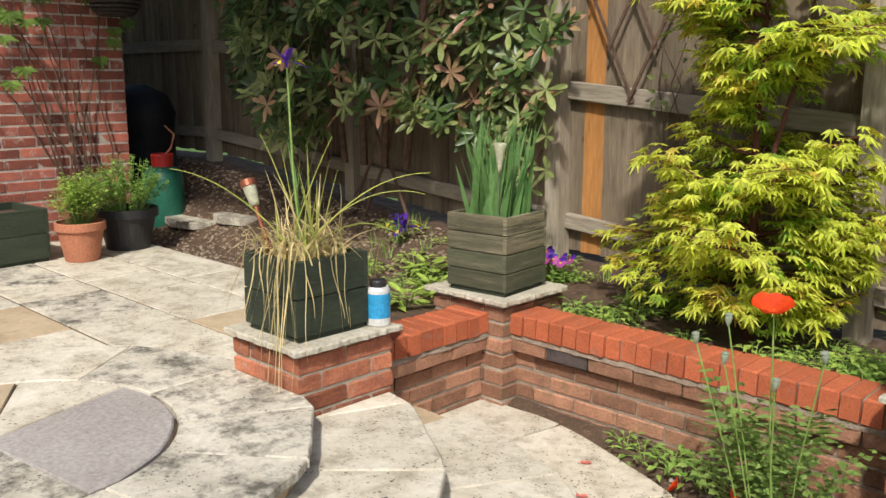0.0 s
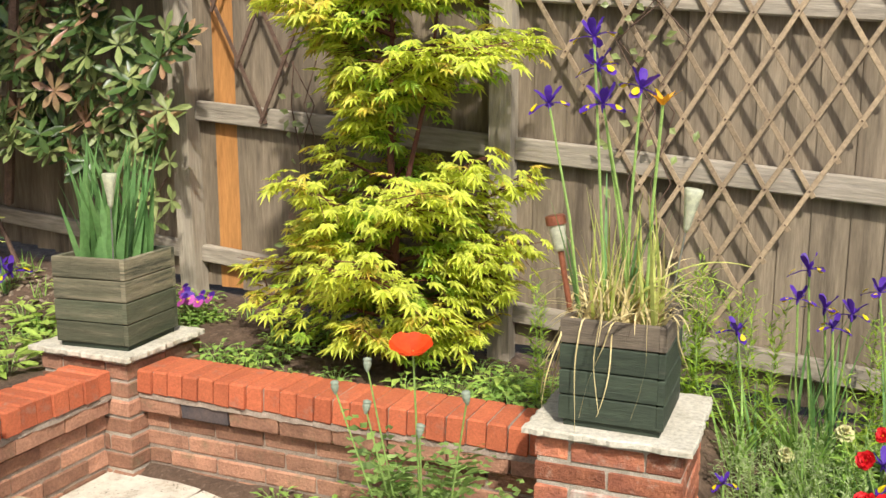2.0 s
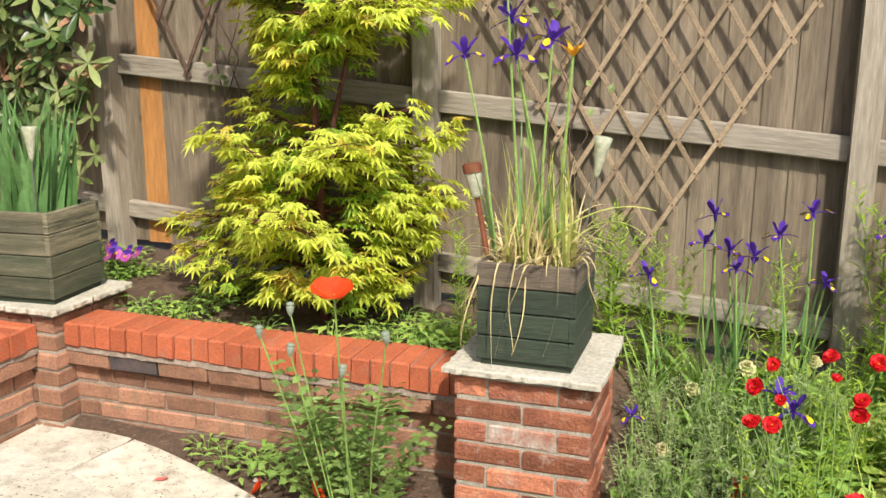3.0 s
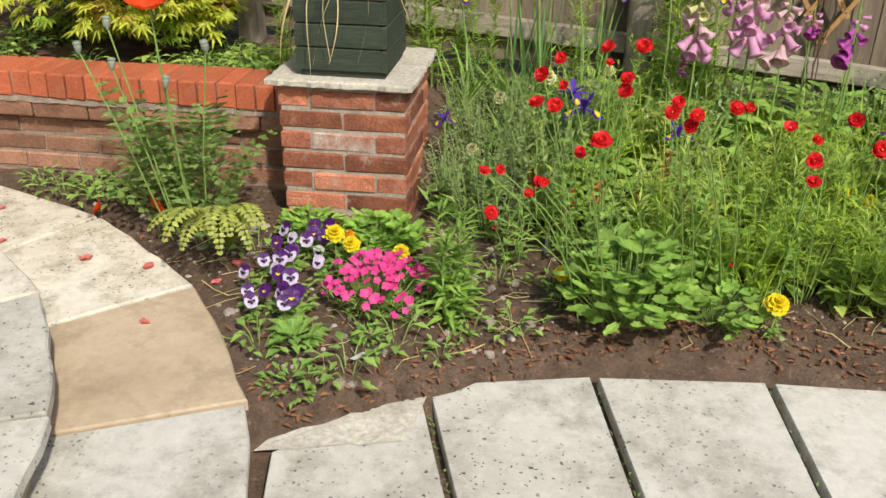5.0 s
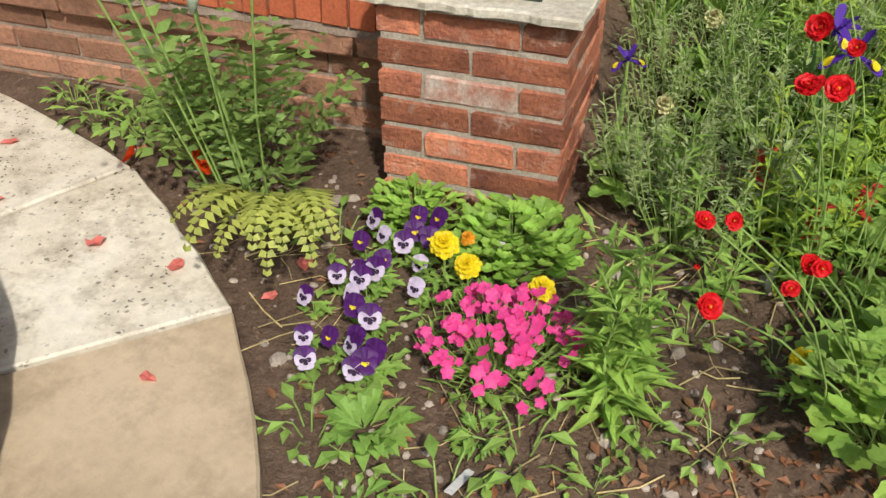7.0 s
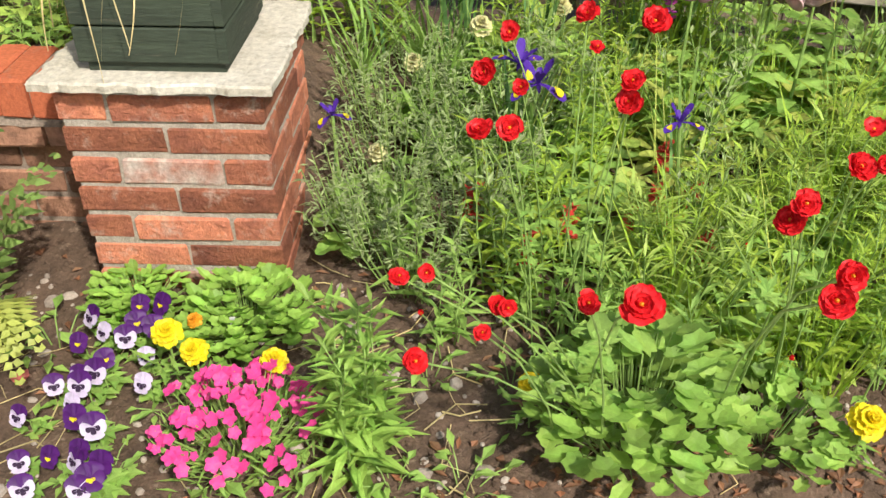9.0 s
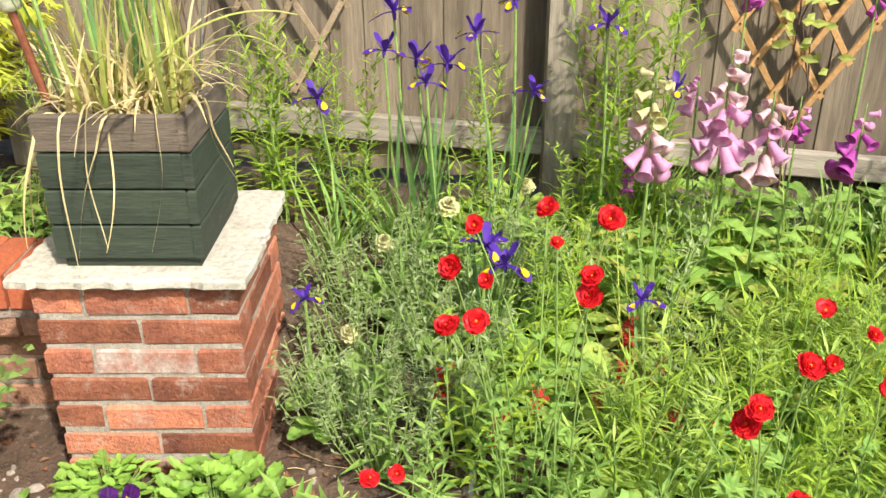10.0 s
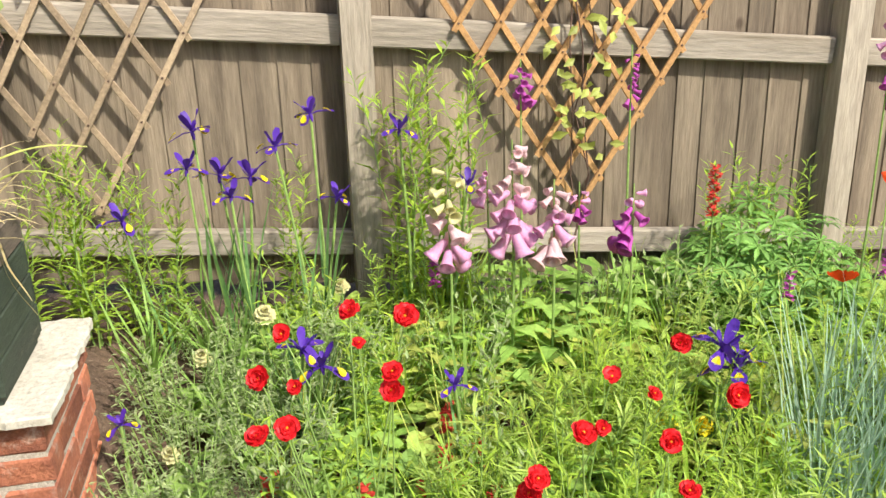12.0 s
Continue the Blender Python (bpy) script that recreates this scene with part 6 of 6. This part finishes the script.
poppy = thing("oriental_poppy", "orange-red oriental poppy with tall stems and seed pods by the wall", "flower", pose(-1.12, 2.68, soil_z(-1.12, 2.68)))
pz = soil_z(-1.12, 2.68)
part("stem", Build().tube([(0.02, 0, -0.02), (0.02, -0.1, 0.45), (0.037, -0.17, 0.855)], [0.004, 0.0035, 0.003], 6, False), STEM, poppy)
part("bloom", poppy_petals(0.058), POPPY_RED, poppy, "wide orange-red cup of petals", True, at=pose(0.035, -0.18, 0.845, 14, 4, 10))
for px, py, pzz in ((-0.205, -0.18, 0.71), (-0.10, -0.18, 0.79), (-0.106, -0.18, 0.665), (0.06, -0.18, 0.62), (0.20, -0.18, 0.735)):
    part("stem", Build().tube([(px * 0.3, -0.02, -0.02), (px * 0.6, py * 0.6, pzz * 0.5), (px, py, pzz)], 0.0028, 5, False), STEM, poppy)
    part("seed_pod", Build().lathe([(0.003, -0.012), (0.009, 0), (0.012, 0.012), (0.010, 0.02), (0.013, 0.022), (0.011, 0.027), (0.003, 0.03)], None, 12), PODS, poppy, smooth=False, at=pose(px, py, pzz, R(-12, 12), R(-12, 12), 0))


def fern_frond(b, at, way, length, width, bend=0.7, pairs=15, slim=0.8):
    p, d = Vector(at), Vector(way).normalized()
    flat = Vector((d.x, d.y, 0)).normalized()
    side = flat.cross(Vector((0, 0, 1)))
    for i in range(pairs):
        s = i / pairs
        w = width * (0.35 + 1.3 * s) if s < 0.4 else width * (1.45 * (1 - s) + 0.06)
        for sg in (-1, 1):
            b.leaf(p, side * sg + d * 0.45, w, length / pairs * slim, up=side.cross(d), droop=0.2, fold=0.1, widest=0.35)
        p = p + d * length / pairs
        d = (d - Vector((0, 0, 1)) * bend * 1.6 / pairs * (0.4 + s)).normalized()


b = Build()
for k in range(62):
    a = R(0, 6.283)
    fern_frond(b, (R(-0.15, 0.15), R(-0.06, 0.06), R(0.0, 0.34)), (math.cos(a) * R(0.2, 0.95), math.sin(a) * R(0.2, 0.7), 1), R(0.2, 0.4), R(0.06, 0.09), R(0.5, 1.4), 9, 0.6)
part("foliage", b, POPPY_LEAF, poppy, "deeply cut hairy green leaves")
fern = thing("fern", "yellow-green fern fronds at the foot of the wall", "fern", pose(-0.98, 2.62, soil_z(-0.98, 2.62)))
for k in range(11):
    b = Build()
    a = -1.3 + R(-1.3, 1.3)
    fern_frond(b, (0, 0, 0.02), (math.cos(a) * 0.5, math.sin(a) * 0.5, 1.3), R(0.36, 0.52), R(0.085, 0.11), R(1.7, 2.3), 24, 0.95)
    part("frond", b, FERN, fern)
for x, y, z, s in ((-1.25, 2.66, 0.19, 0.035), (-1.17, 2.70, 0.17, 0.028), (-1.5, 2.75, 0.12, 0.03)):
    ob = part("fallen_petal", poppy_petals(s), POPPY_RED, at=pose(x, y, max(z, soil_z(x, y)), 60, 20, R(0, 360)))
    tagged(ob, "crumpled orange-red poppy petal caught in leaves", "petal", "fallen petals")
petal = Build()
petal.add([(0, 0, 0.002), (0.012, 0.012, 0.010), (0.026, 0.017, 0.006), (0.039, 0.012, 0.011), (0.044, 0, 0.006), (0.038, -0.012, 0.012), (0.027, -0.013, 0.003), (0.012, -0.009, 0.008), (0.023, 0, 0.003)], [(0, 1, 8), (1, 2, 8), (2, 3, 8), (3, 4, 8), (4, 5, 8), (5, 6, 8), (6, 7, 8), (7, 0, 8)])
pm = petal.mesh("fallen_petal")
pm.materials.append(FALLEN)
for x, y, z in ((-1.156, 2.42, UP1), (-0.99, 2.07, UP1), (-1.70, 2.49, UP1), (-1.36, 2.43, UP1), (-1.55, 2.84, 0), (-0.95, 2.40, 0), (-0.90, 2.52, 0), (-1.9, 2.7, UP1)):
    ob = part("fallen_petal", pm, FALLEN, at=pose(x, y, (z or soil_z(x, y)) + 0.003, 0, 0, R(0, 360)) @ Matrix.Diagonal((R(0.85, 1.25), R(0.7, 1.3), R(0.6, 1.6), 1)))
    tagged(ob, "dried pink-red poppy petal lying on the paving", "petal", "fallen petals")
field_poppy = thing("oriental_poppy", "orange poppies on leaning stems near the fence post", "flower", pose(1.95, 3.45, soil_z(1.95, 3.45)))
for px, py, pzz in ((-0.12, -0.05, 0.33), (0.11, 0.1, 0.58)):
    part("stem", Build().tube([(0, 0, -0.02), (px * 0.7, py * 0.5, pzz * 0.6), (px, py, pzz)], 0.003, 5, False), STEM, field_poppy)
    part("bloom", poppy_petals(0.045), POPPY_RED, field_poppy, smooth=True, at=pose(px, py, pzz, 30, 10, R(0, 360)))


# pansies
def pansy(label, upper, lower):
    t = plant("pansy", label, "flower", 0, 0, "pansies")
    tip = Vector((0, -0.02, 0.085))
    part("stem", Build().tube([(0, 0, -0.02), (0, 0.0, 0.05), tip], 0.0016, 5, False), STEM, t)
    face = pose(*tip, 58, 0, 0)
    for a in (118, 62):
        b = Build()
        b.petal((0, 0, -0.002), (math.cos(radians(a)), math.sin(radians(a)), 0.05), 0.026, 0.031, cup=-0.1, ruffle=0.04)
        part("upper_petal", b, upper, t, smooth=True, at=face)
    for a, r, wd in ((182, 0.021, 0.024), (-2, 0.021, 0.024), (-90, 0.022, 0.034)):
        b = Build()
        b.petal((0, 0, 0.001 + 0.0008 * (a == -90)), (math.cos(radians(a)), math.sin(radians(a)), 0.05), r, wd, cup=-0.1, ruffle=0.04)
        part("lower_petal", b, lower, t, smooth=True, at=face)
    e = Build()
    pale = lower is WHITE_PETAL
    for a in (198, -18, -90):
        e.petal((0, 0, 0.0045), (math.cos(radians(a)), math.sin(radians(a)), 0.06), 0.012 if pale else 0.007, 0.010 if pale else 0.006, cup=0.0)
    part("dark_face", e, BLACK_EYE if pale else YELLOW, t, at=face)
    bl = Build()
    for k in range(14):
        a = R(0, 6.283)
        bl.leaf((R(-0.02, 0.02), R(-0.01, 0.03), R(0, 0.05)), (math.cos(a), math.sin(a), 0.4), R(0.025, 0.045), 0.018, droop=0.3)
    part("foliage", bl, GRASS_DEEP, t)
    return t


at_heads(pansy("purple and white pansy with a dark face", PURPLE, WHITE_PETAL), [(-0.759, 2.643), (-0.684, 2.588), (-0.72, 2.442), (-0.809, 2.363), (-0.654, 2.259), (-0.741, 2.188), (-0.639, 2.193), (-0.699, 2.478), (-0.66, 2.33), (-0.77, 2.25), (-0.74, 2.48), (-0.79, 2.45)], 0.9, 1.15)
at_heads(pansy("deep purple pansy in the bed by the pier", PURPLE, PURPLE), [(-0.779, 2.578), (-0.678, 2.687), (-0.712, 2.268), (-0.62, 2.686), (-0.60, 2.24), (-0.72, 2.53), (-0.64, 2.62), (-0.70, 2.36), (-0.66, 2.28), (-0.62, 2.21), (-0.68, 2.63)], 0.9, 1.15)
at_heads(pansy("white pansy with a violet edge", WHITE_PETAL, WHITE_PETAL), [(-0.723, 2.405), (-0.63, 2.55), (-0.60, 2.46), (-0.73, 2.61)], 0.8, 1.1)
at_heads(pansy("violet pansy in the raised bed", VIOLET, FOX_DEEP), [(-2.86, 3.76), (-2.80, 3.80), (-2.76, 3.72), (-2.83, 3.70), (-2.73, 3.78), (-2.9, 3.8), (-2.79, 3.66)], 1.2, 1.6)


# marigolds, pinks, lettuce-green clumps
def marigold(label, mat, size=0.024):
    t = plant("marigold", label, "flower", 0, 0, "marigolds")
    part("stem", Build().tube([(0, 0, -0.02), (0, -0.005, 0.11)], 0.002, 5, False), STEM, t)
    b = Build()
    for k, (n, r, tl) in enumerate(((12, 1.0, 0.0), (11, 0.88, 0.35), (10, 0.7, 0.8), (8, 0.5, 1.6), (6, 0.36, 4.0))):
        petal_ring(b, n, size * r, size * 0.6, tl, (0, 0, 0.003 * k), 0.2)
    part("bloom", b, mat, t, at=pose(0, -0.005, 0.11, 25, 0, 0))
    bl = Build()
    for k in range(26):
        a = R(0, 6.283)
        bl.leaf((R(-0.03, 0.03), R(-0.03, 0.03), R(0.0, 0.07)), (math.cos(a), math.sin(a), 0.4), R(0.02, 0.05), 0.009, droop=0.3)
    part("foliage", bl, GRASS_DEEP, t)
    return t


at_heads(marigold("bright yellow marigold with ferny leaves", YELLOW), [(-0.57, 2.53), (-0.502, 2.49), (-0.345, 2.48), (0.170, 2.44), (1.10, 3.05), (1.36, 2.95), (1.2, 3.03)], 1.1, 1.4)
at_heads(marigold("pale cream pompom flower among grey bushes", CREAM, 0.017), [(-0.13, 3.47), (-0.2, 3.13), (0.3, 3.8), (0.05, 3.6)], 1.5, 2.0)
at_heads(marigold("amber marigold beside the pansies", AMBER, 0.02), [(-0.543, 2.623)], 0.9, 0.9)
at_heads(marigold("large yellow marigold at the edge of the path", YELLOW, 0.034), [(0.79, 2.38)], 1.1, 1.1)

pinks = plant("dianthus", "mound of bright pink dianthus flowers in the bed", "flower", -0.385, 2.36)
bs, bl = Build(), Build()
flower = Build()
rim_n = 25
flower.add([(0, 0, 0)] + [((0.016 + 0.0026 * math.cos(5 * a) + 0.0008 * (i % 2)) * math.cos(a), (0.016 + 0.0026 * math.cos(5 * a) + 0.0008 * (i % 2)) * math.sin(a), 0.0035 + 0.0015 * math.cos(5 * a + 1)) for i, a in enumerate(6.2832 * j / rim_n for j in range(rim_n))], [(0, i + 1, (i + 1) % rim_n + 1) for i in range(rim_n)])
fm = flower.mesh("bloom")
fm.materials.append(PINK)
fm.polygons.foreach_set("use_smooth", [True] * len(fm.polygons))
for k in range(165):
    a, f = R(0, 6.283), math.sqrt(R(0, 1))
    if noise.noise((math.cos(a) * f * 2.2, math.sin(a) * f * 2.2, 5)) < -0.16:
        continue
    p = Vector((math.cos(a) * 0.17 * f, math.sin(a) * 0.15 * f, 0.15 * math.sqrt(1 - 0.7 * f * f) + R(-0.03, 0.025)))
    bs.tube([(p.x * 0.3, p.y * 0.3, -0.01), p], 0.0012, 4, False)
    part("bloom", fm, PINK, pinks, at=pose(*p, R(5, 60), R(-35, 35), 0) @ pose(0, 0, 0, 0, 0, R(0, 360)) @ Matrix.Scale(R(0.5, 0.92), 4))
for k in range(330):
    a, f = R(0, 6.283), math.sqrt(R(0, 1))
    g = R(0, 6.283)
    bl.leaf((math.cos(a) * 0.16 * f, math.sin(a) * 0.15 * f, R(0.0, 0.085)), (math.cos(g), math.sin(g), 0.9), R(0.03, 0.06), 0.006, droop=0.3)
part("stalk", bs, STEM, pinks)
part("foliage", bl, GRASS_DEEP, pinks)


def lush(name, label, x, y, n, r, h, l, w, mat, lobes=1):
    """A dense uneven clump of crinkled fresh leaves on stalks."""
    t = plant(name, label, "plant", x, y)
    b, st = Build(), Build()
    for k in range(n):
        a, f = R(0, 6.283), math.sqrt(R(0, 1))
        dome = (1 - 0.75 * f * f) * (0.75 + 0.5 * noise.noise((x * 9 + math.cos(a) * f * 2, y * 9 + math.sin(a) * f * 2, 0)))
        at = Vector((math.cos(a) * r * f * R(0.7, 1.05), math.sin(a) * r * f * R(0.7, 1.05), max(0.012, h * math.sqrt(max(0.02, dome)) * R(0.55, 1))))
        g = a + R(-1.2, 1.2)
        if name == "rosette_plant":
            b = Build()
            b.leaf((at.x * 0.6, at.y * 0.6, at.z * 0.5), (math.cos(a + R(-0.6, 0.6)), math.sin(a + R(-0.6, 0.6)), R(0.1, 1.3)), l * R(0.8, 1.4), w * R(0.8, 1.3), droop=R(0.2, 0.6), fold=0.25, widest=0.72)
            part("leaf", b, mat, t)
            continue
        st.tube([(at.x * 0.3, at.y * 0.3, -0.01), at], 0.0012, 4, False)
        b.disc(at, (math.cos(g), math.sin(g), R(-0.3, 0.6) if name == "geum_clump" else R(-0.25, 0.7)), l * R(0.6, 1.2), w * R(0.6, 1.2), cup=R(0.2, 0.6), lobes=lobes)
    if name != "rosette_plant":
        part("stalk", st, STEM, t)
        part("foliage", b, mat, t)
    return t


lush("leafy_clump", "lush clump of lime-green crinkled leaves at the pier foot", -0.46, 2.72, 230, 0.155, 0.135, 0.042, 0.038, FRESH, 1)
lush("leafy_clump", "low fresh green leaves at the pier foot", -0.72, 2.77, 190, 0.12, 0.10, 0.034, 0.02, FRESH, 0)
lush("rosette_plant", "pale green rosette of smooth leaves near the path", -0.58, 2.115, 56, 0.08, 0.06, 0.055, 0.027, GRASS_DEEP, 0)
lush("rosette_plant", "small weedy rosette at the corner of the step", -0.53, 1.93, 70, 0.16, 0.05, 0.024, 0.014, GRASS_DEEP, 0)
lush("rosette_plant", "feathery seedling with grey-green leaves", -0.37, 2.17, 70, 0.07, 0.05, 0.028, 0.007, GRASS_DEEP, 0)
lush("geum_clump", "geum clump with scalloped soft green leaves at the path edge", 0.37, 2.42, 210, 0.2, 0.28, 0.064, 0.052, GEUM_LEAF)
lush("geum_clump", "green scalloped leaves beside the marigold", 0.64, 2.45, 100, 0.16, 0.14, 0.042, 0.04, GEUM_LEAF)
lush("chard_plant", "young plant with large deep green leaves by the pier", -0.22, 3.02, 26, 0.11, 0.16, 0.075, 0.05, GRASS_DEEP, 0)

# blue-green blades at the right end of the bed
for x, y, s in ((1.40, 2.80, 1.0), (1.5, 2.95, 1.15), (1.66, 2.86, 1.1), (1.45, 2.68, 0.9), (1.64, 3.05, 1.1), (1.8, 2.95, 1.1), (1.57, 2.76, 1.0), (1.78, 2.75, 1.0), (1.34, 2.68, 0.9), (1.55, 2.6, 0.9)):
    t = plant("blue_grass", "clump of long blue-green narrow leaves", "grass", x, y, "blue-green clumps")
    b = Build()
    tuft(b, 0, 0, -0.01, 46, 0.46 * s, 0.007, 0.06, 0.4, 0.5, 6)
    part("foliage", b, BLUE_GREEN, t)

# small things in the beds
for lab, x, y, tilt in (("white plastic plant label stuck in the soil", -0.478, 2.69, 8), ("white plastic plant label among red flowers", 0.11, 2.78, -6), ("white plant label that lies near the path", -0.37, 2.09, 70)):
    ob = part("plant_label", Build().box((-0.008, -0.001, -0.02), (0.008, 0.001, 0.075), bevel=0.0004), TUB_WHITE, at=pose(x, y, soil_z(x, y) + (0.004 if tilt > 40 else 0), tilt, 0, R(-20, 20)))
    tagged(ob, lab, "label", "plant labels")
clod = Build()
for k in range(3200):
    x, y = R(-1.6, 1.0), R(1.8, 2.95)
    if y < path_edge(x) + 0.01 or math.hypot(x - STEP[1][0], y - STEP[1][1]) < 2.23:
        continue
    c = R(0.003, 0.011)
    clod.lathe([(c * 0.7, -c * 0.4), (c, 0.1 * c), (c * 0.55, c * 0.6)], pose(x, y, soil_z(x, y), R(-40, 40), R(-40, 40), R(0, 360)), 5, R(0.6, 1))
tagged(part("soil_crumbs", clod, SOIL), "crumbs and clods of dry brown soil", "soil", kind="stuff")
peb = Build()
for k in range(1000):
    x, y = R(-1.6, 1.2), R(1.85, 2.9)
    if not in_bed(x, y) and not (x < -0.55 and y > 1.95) or math.hypot(x - STEP[1][0], y - STEP[1][1]) < 2.24:
        continue
    s = R(0.004, 0.012) if k % 14 else R(0.014, 0.026)
    peb.lathe([(s * 0.5, -s * 0.4), (s, 0), (s * 0.8, s * 0.45), (s * 0.2, s * 0.6)], pose(x, y, soil_z(x, y), R(-20, 20), R(-20, 20), R(0, 360)), 6, R(0.6, 1))
tagged(part("pebbles", peb, PEBBLE), "pale pebbles and crumbs scattered on the soil", "pebbles", kind="stuff")
dry = Build()
for k in range(1100):
    x = R(-1.3, 2.4)
    y = path_edge(x) + abs(rng.gauss(0, 0.10)) + 0.03 if k % 3 else R(2.0, 3.0)
    if math.hypot(x - STEP[1][0], y - STEP[1][1]) < 2.24:
        continue
    a = R(0, 6.283)
    dry.leaf((x, y, soil_z(x, y) + 0.006), (math.cos(a), math.sin(a), R(0, 0.4)), R(0.015, 0.04), R(0.01, 0.02), droop=0.2, fold=0.5)
tagged(part("leaf_litter", dry, LEAF_DRY), "dry brown leaves along the edge of the path", "leaf litter", kind="stuff")
grav = Build()
for k in range(2600):
    x, y = R(-7.2, -3.2), R(2.98, 4.0)
    s = R(0.008, 0.02)
    grav.lathe([(s * 0.6, -s * 0.3), (s, 0), (s * 0.5, s * 0.5)], pose(x, y, soil_z(x, y), R(-30, 30), R(-30, 30), R(0, 360)), 5, R(0.6, 1))
tagged(part("gravel", grav, GRAVEL), "loose brown gravel between the house and the fence", "gravel", kind="stuff")
twigs = Build()
for k in range(260):
    x, y = R(-1.2, 1.2), R(1.95, 2.9)
    if not in_bed(x, y) or math.hypot(x - STEP[1][0], y - STEP[1][1]) < 2.26:
        continue
    a, l = R(0, 6.283), R(0.02, 0.075)
    pts = [(x + math.cos(a + 0.35 * i * R(-1, 1)) * l * i, y + math.sin(a + 0.35 * i * R(-1, 1)) * l * i, 0) for i in range(3)]
    twigs.tube([(p[0], p[1], soil_z(p[0], p[1]) + 0.005 + R(0, 0.008)) for p in pts], R(0.0008, 0.0018), 4, False)
tagged(part("dry_twigs", twigs, STRAW), "thin dry stalks lying on the soil", "twigs", kind="stuff")

moss = Build()
for i in range(1, 7):
    for k in range(46):
        f = R(0.0, 1.0)
        x, y = INNER[i][0] + (EDGE[i][0] - INNER[i][0]) * f, INNER[i][1] + (EDGE[i][1] - INNER[i][1]) * f
        a = R(0, 6.283)
        moss.leaf((x + R(-0.006, 0.006), y, -0.024 + R(0, 0.008)), (math.cos(a), math.sin(a), R(0.2, 1.4)), R(0.008, 0.02), R(0.004, 0.008), droop=0.3)
tagged(part("joint_moss", moss, POPPY_LEAF), "moss and small weeds in the joints of the path", "moss", kind="stuff")

# ---- bricks, laid last ----
for parent, x, y, z, sx, sy, sz, mat, turn in LATE:
    part("brick", brick_mesh(sx, sy, sz, mat), mat, parent, at=pose(x + R(-0.0012, 0.0012), y + R(-0.0025, 0.0025), z + R(-0.001, 0.001), 0, 0, turn + R(-0.5, 0.5)))
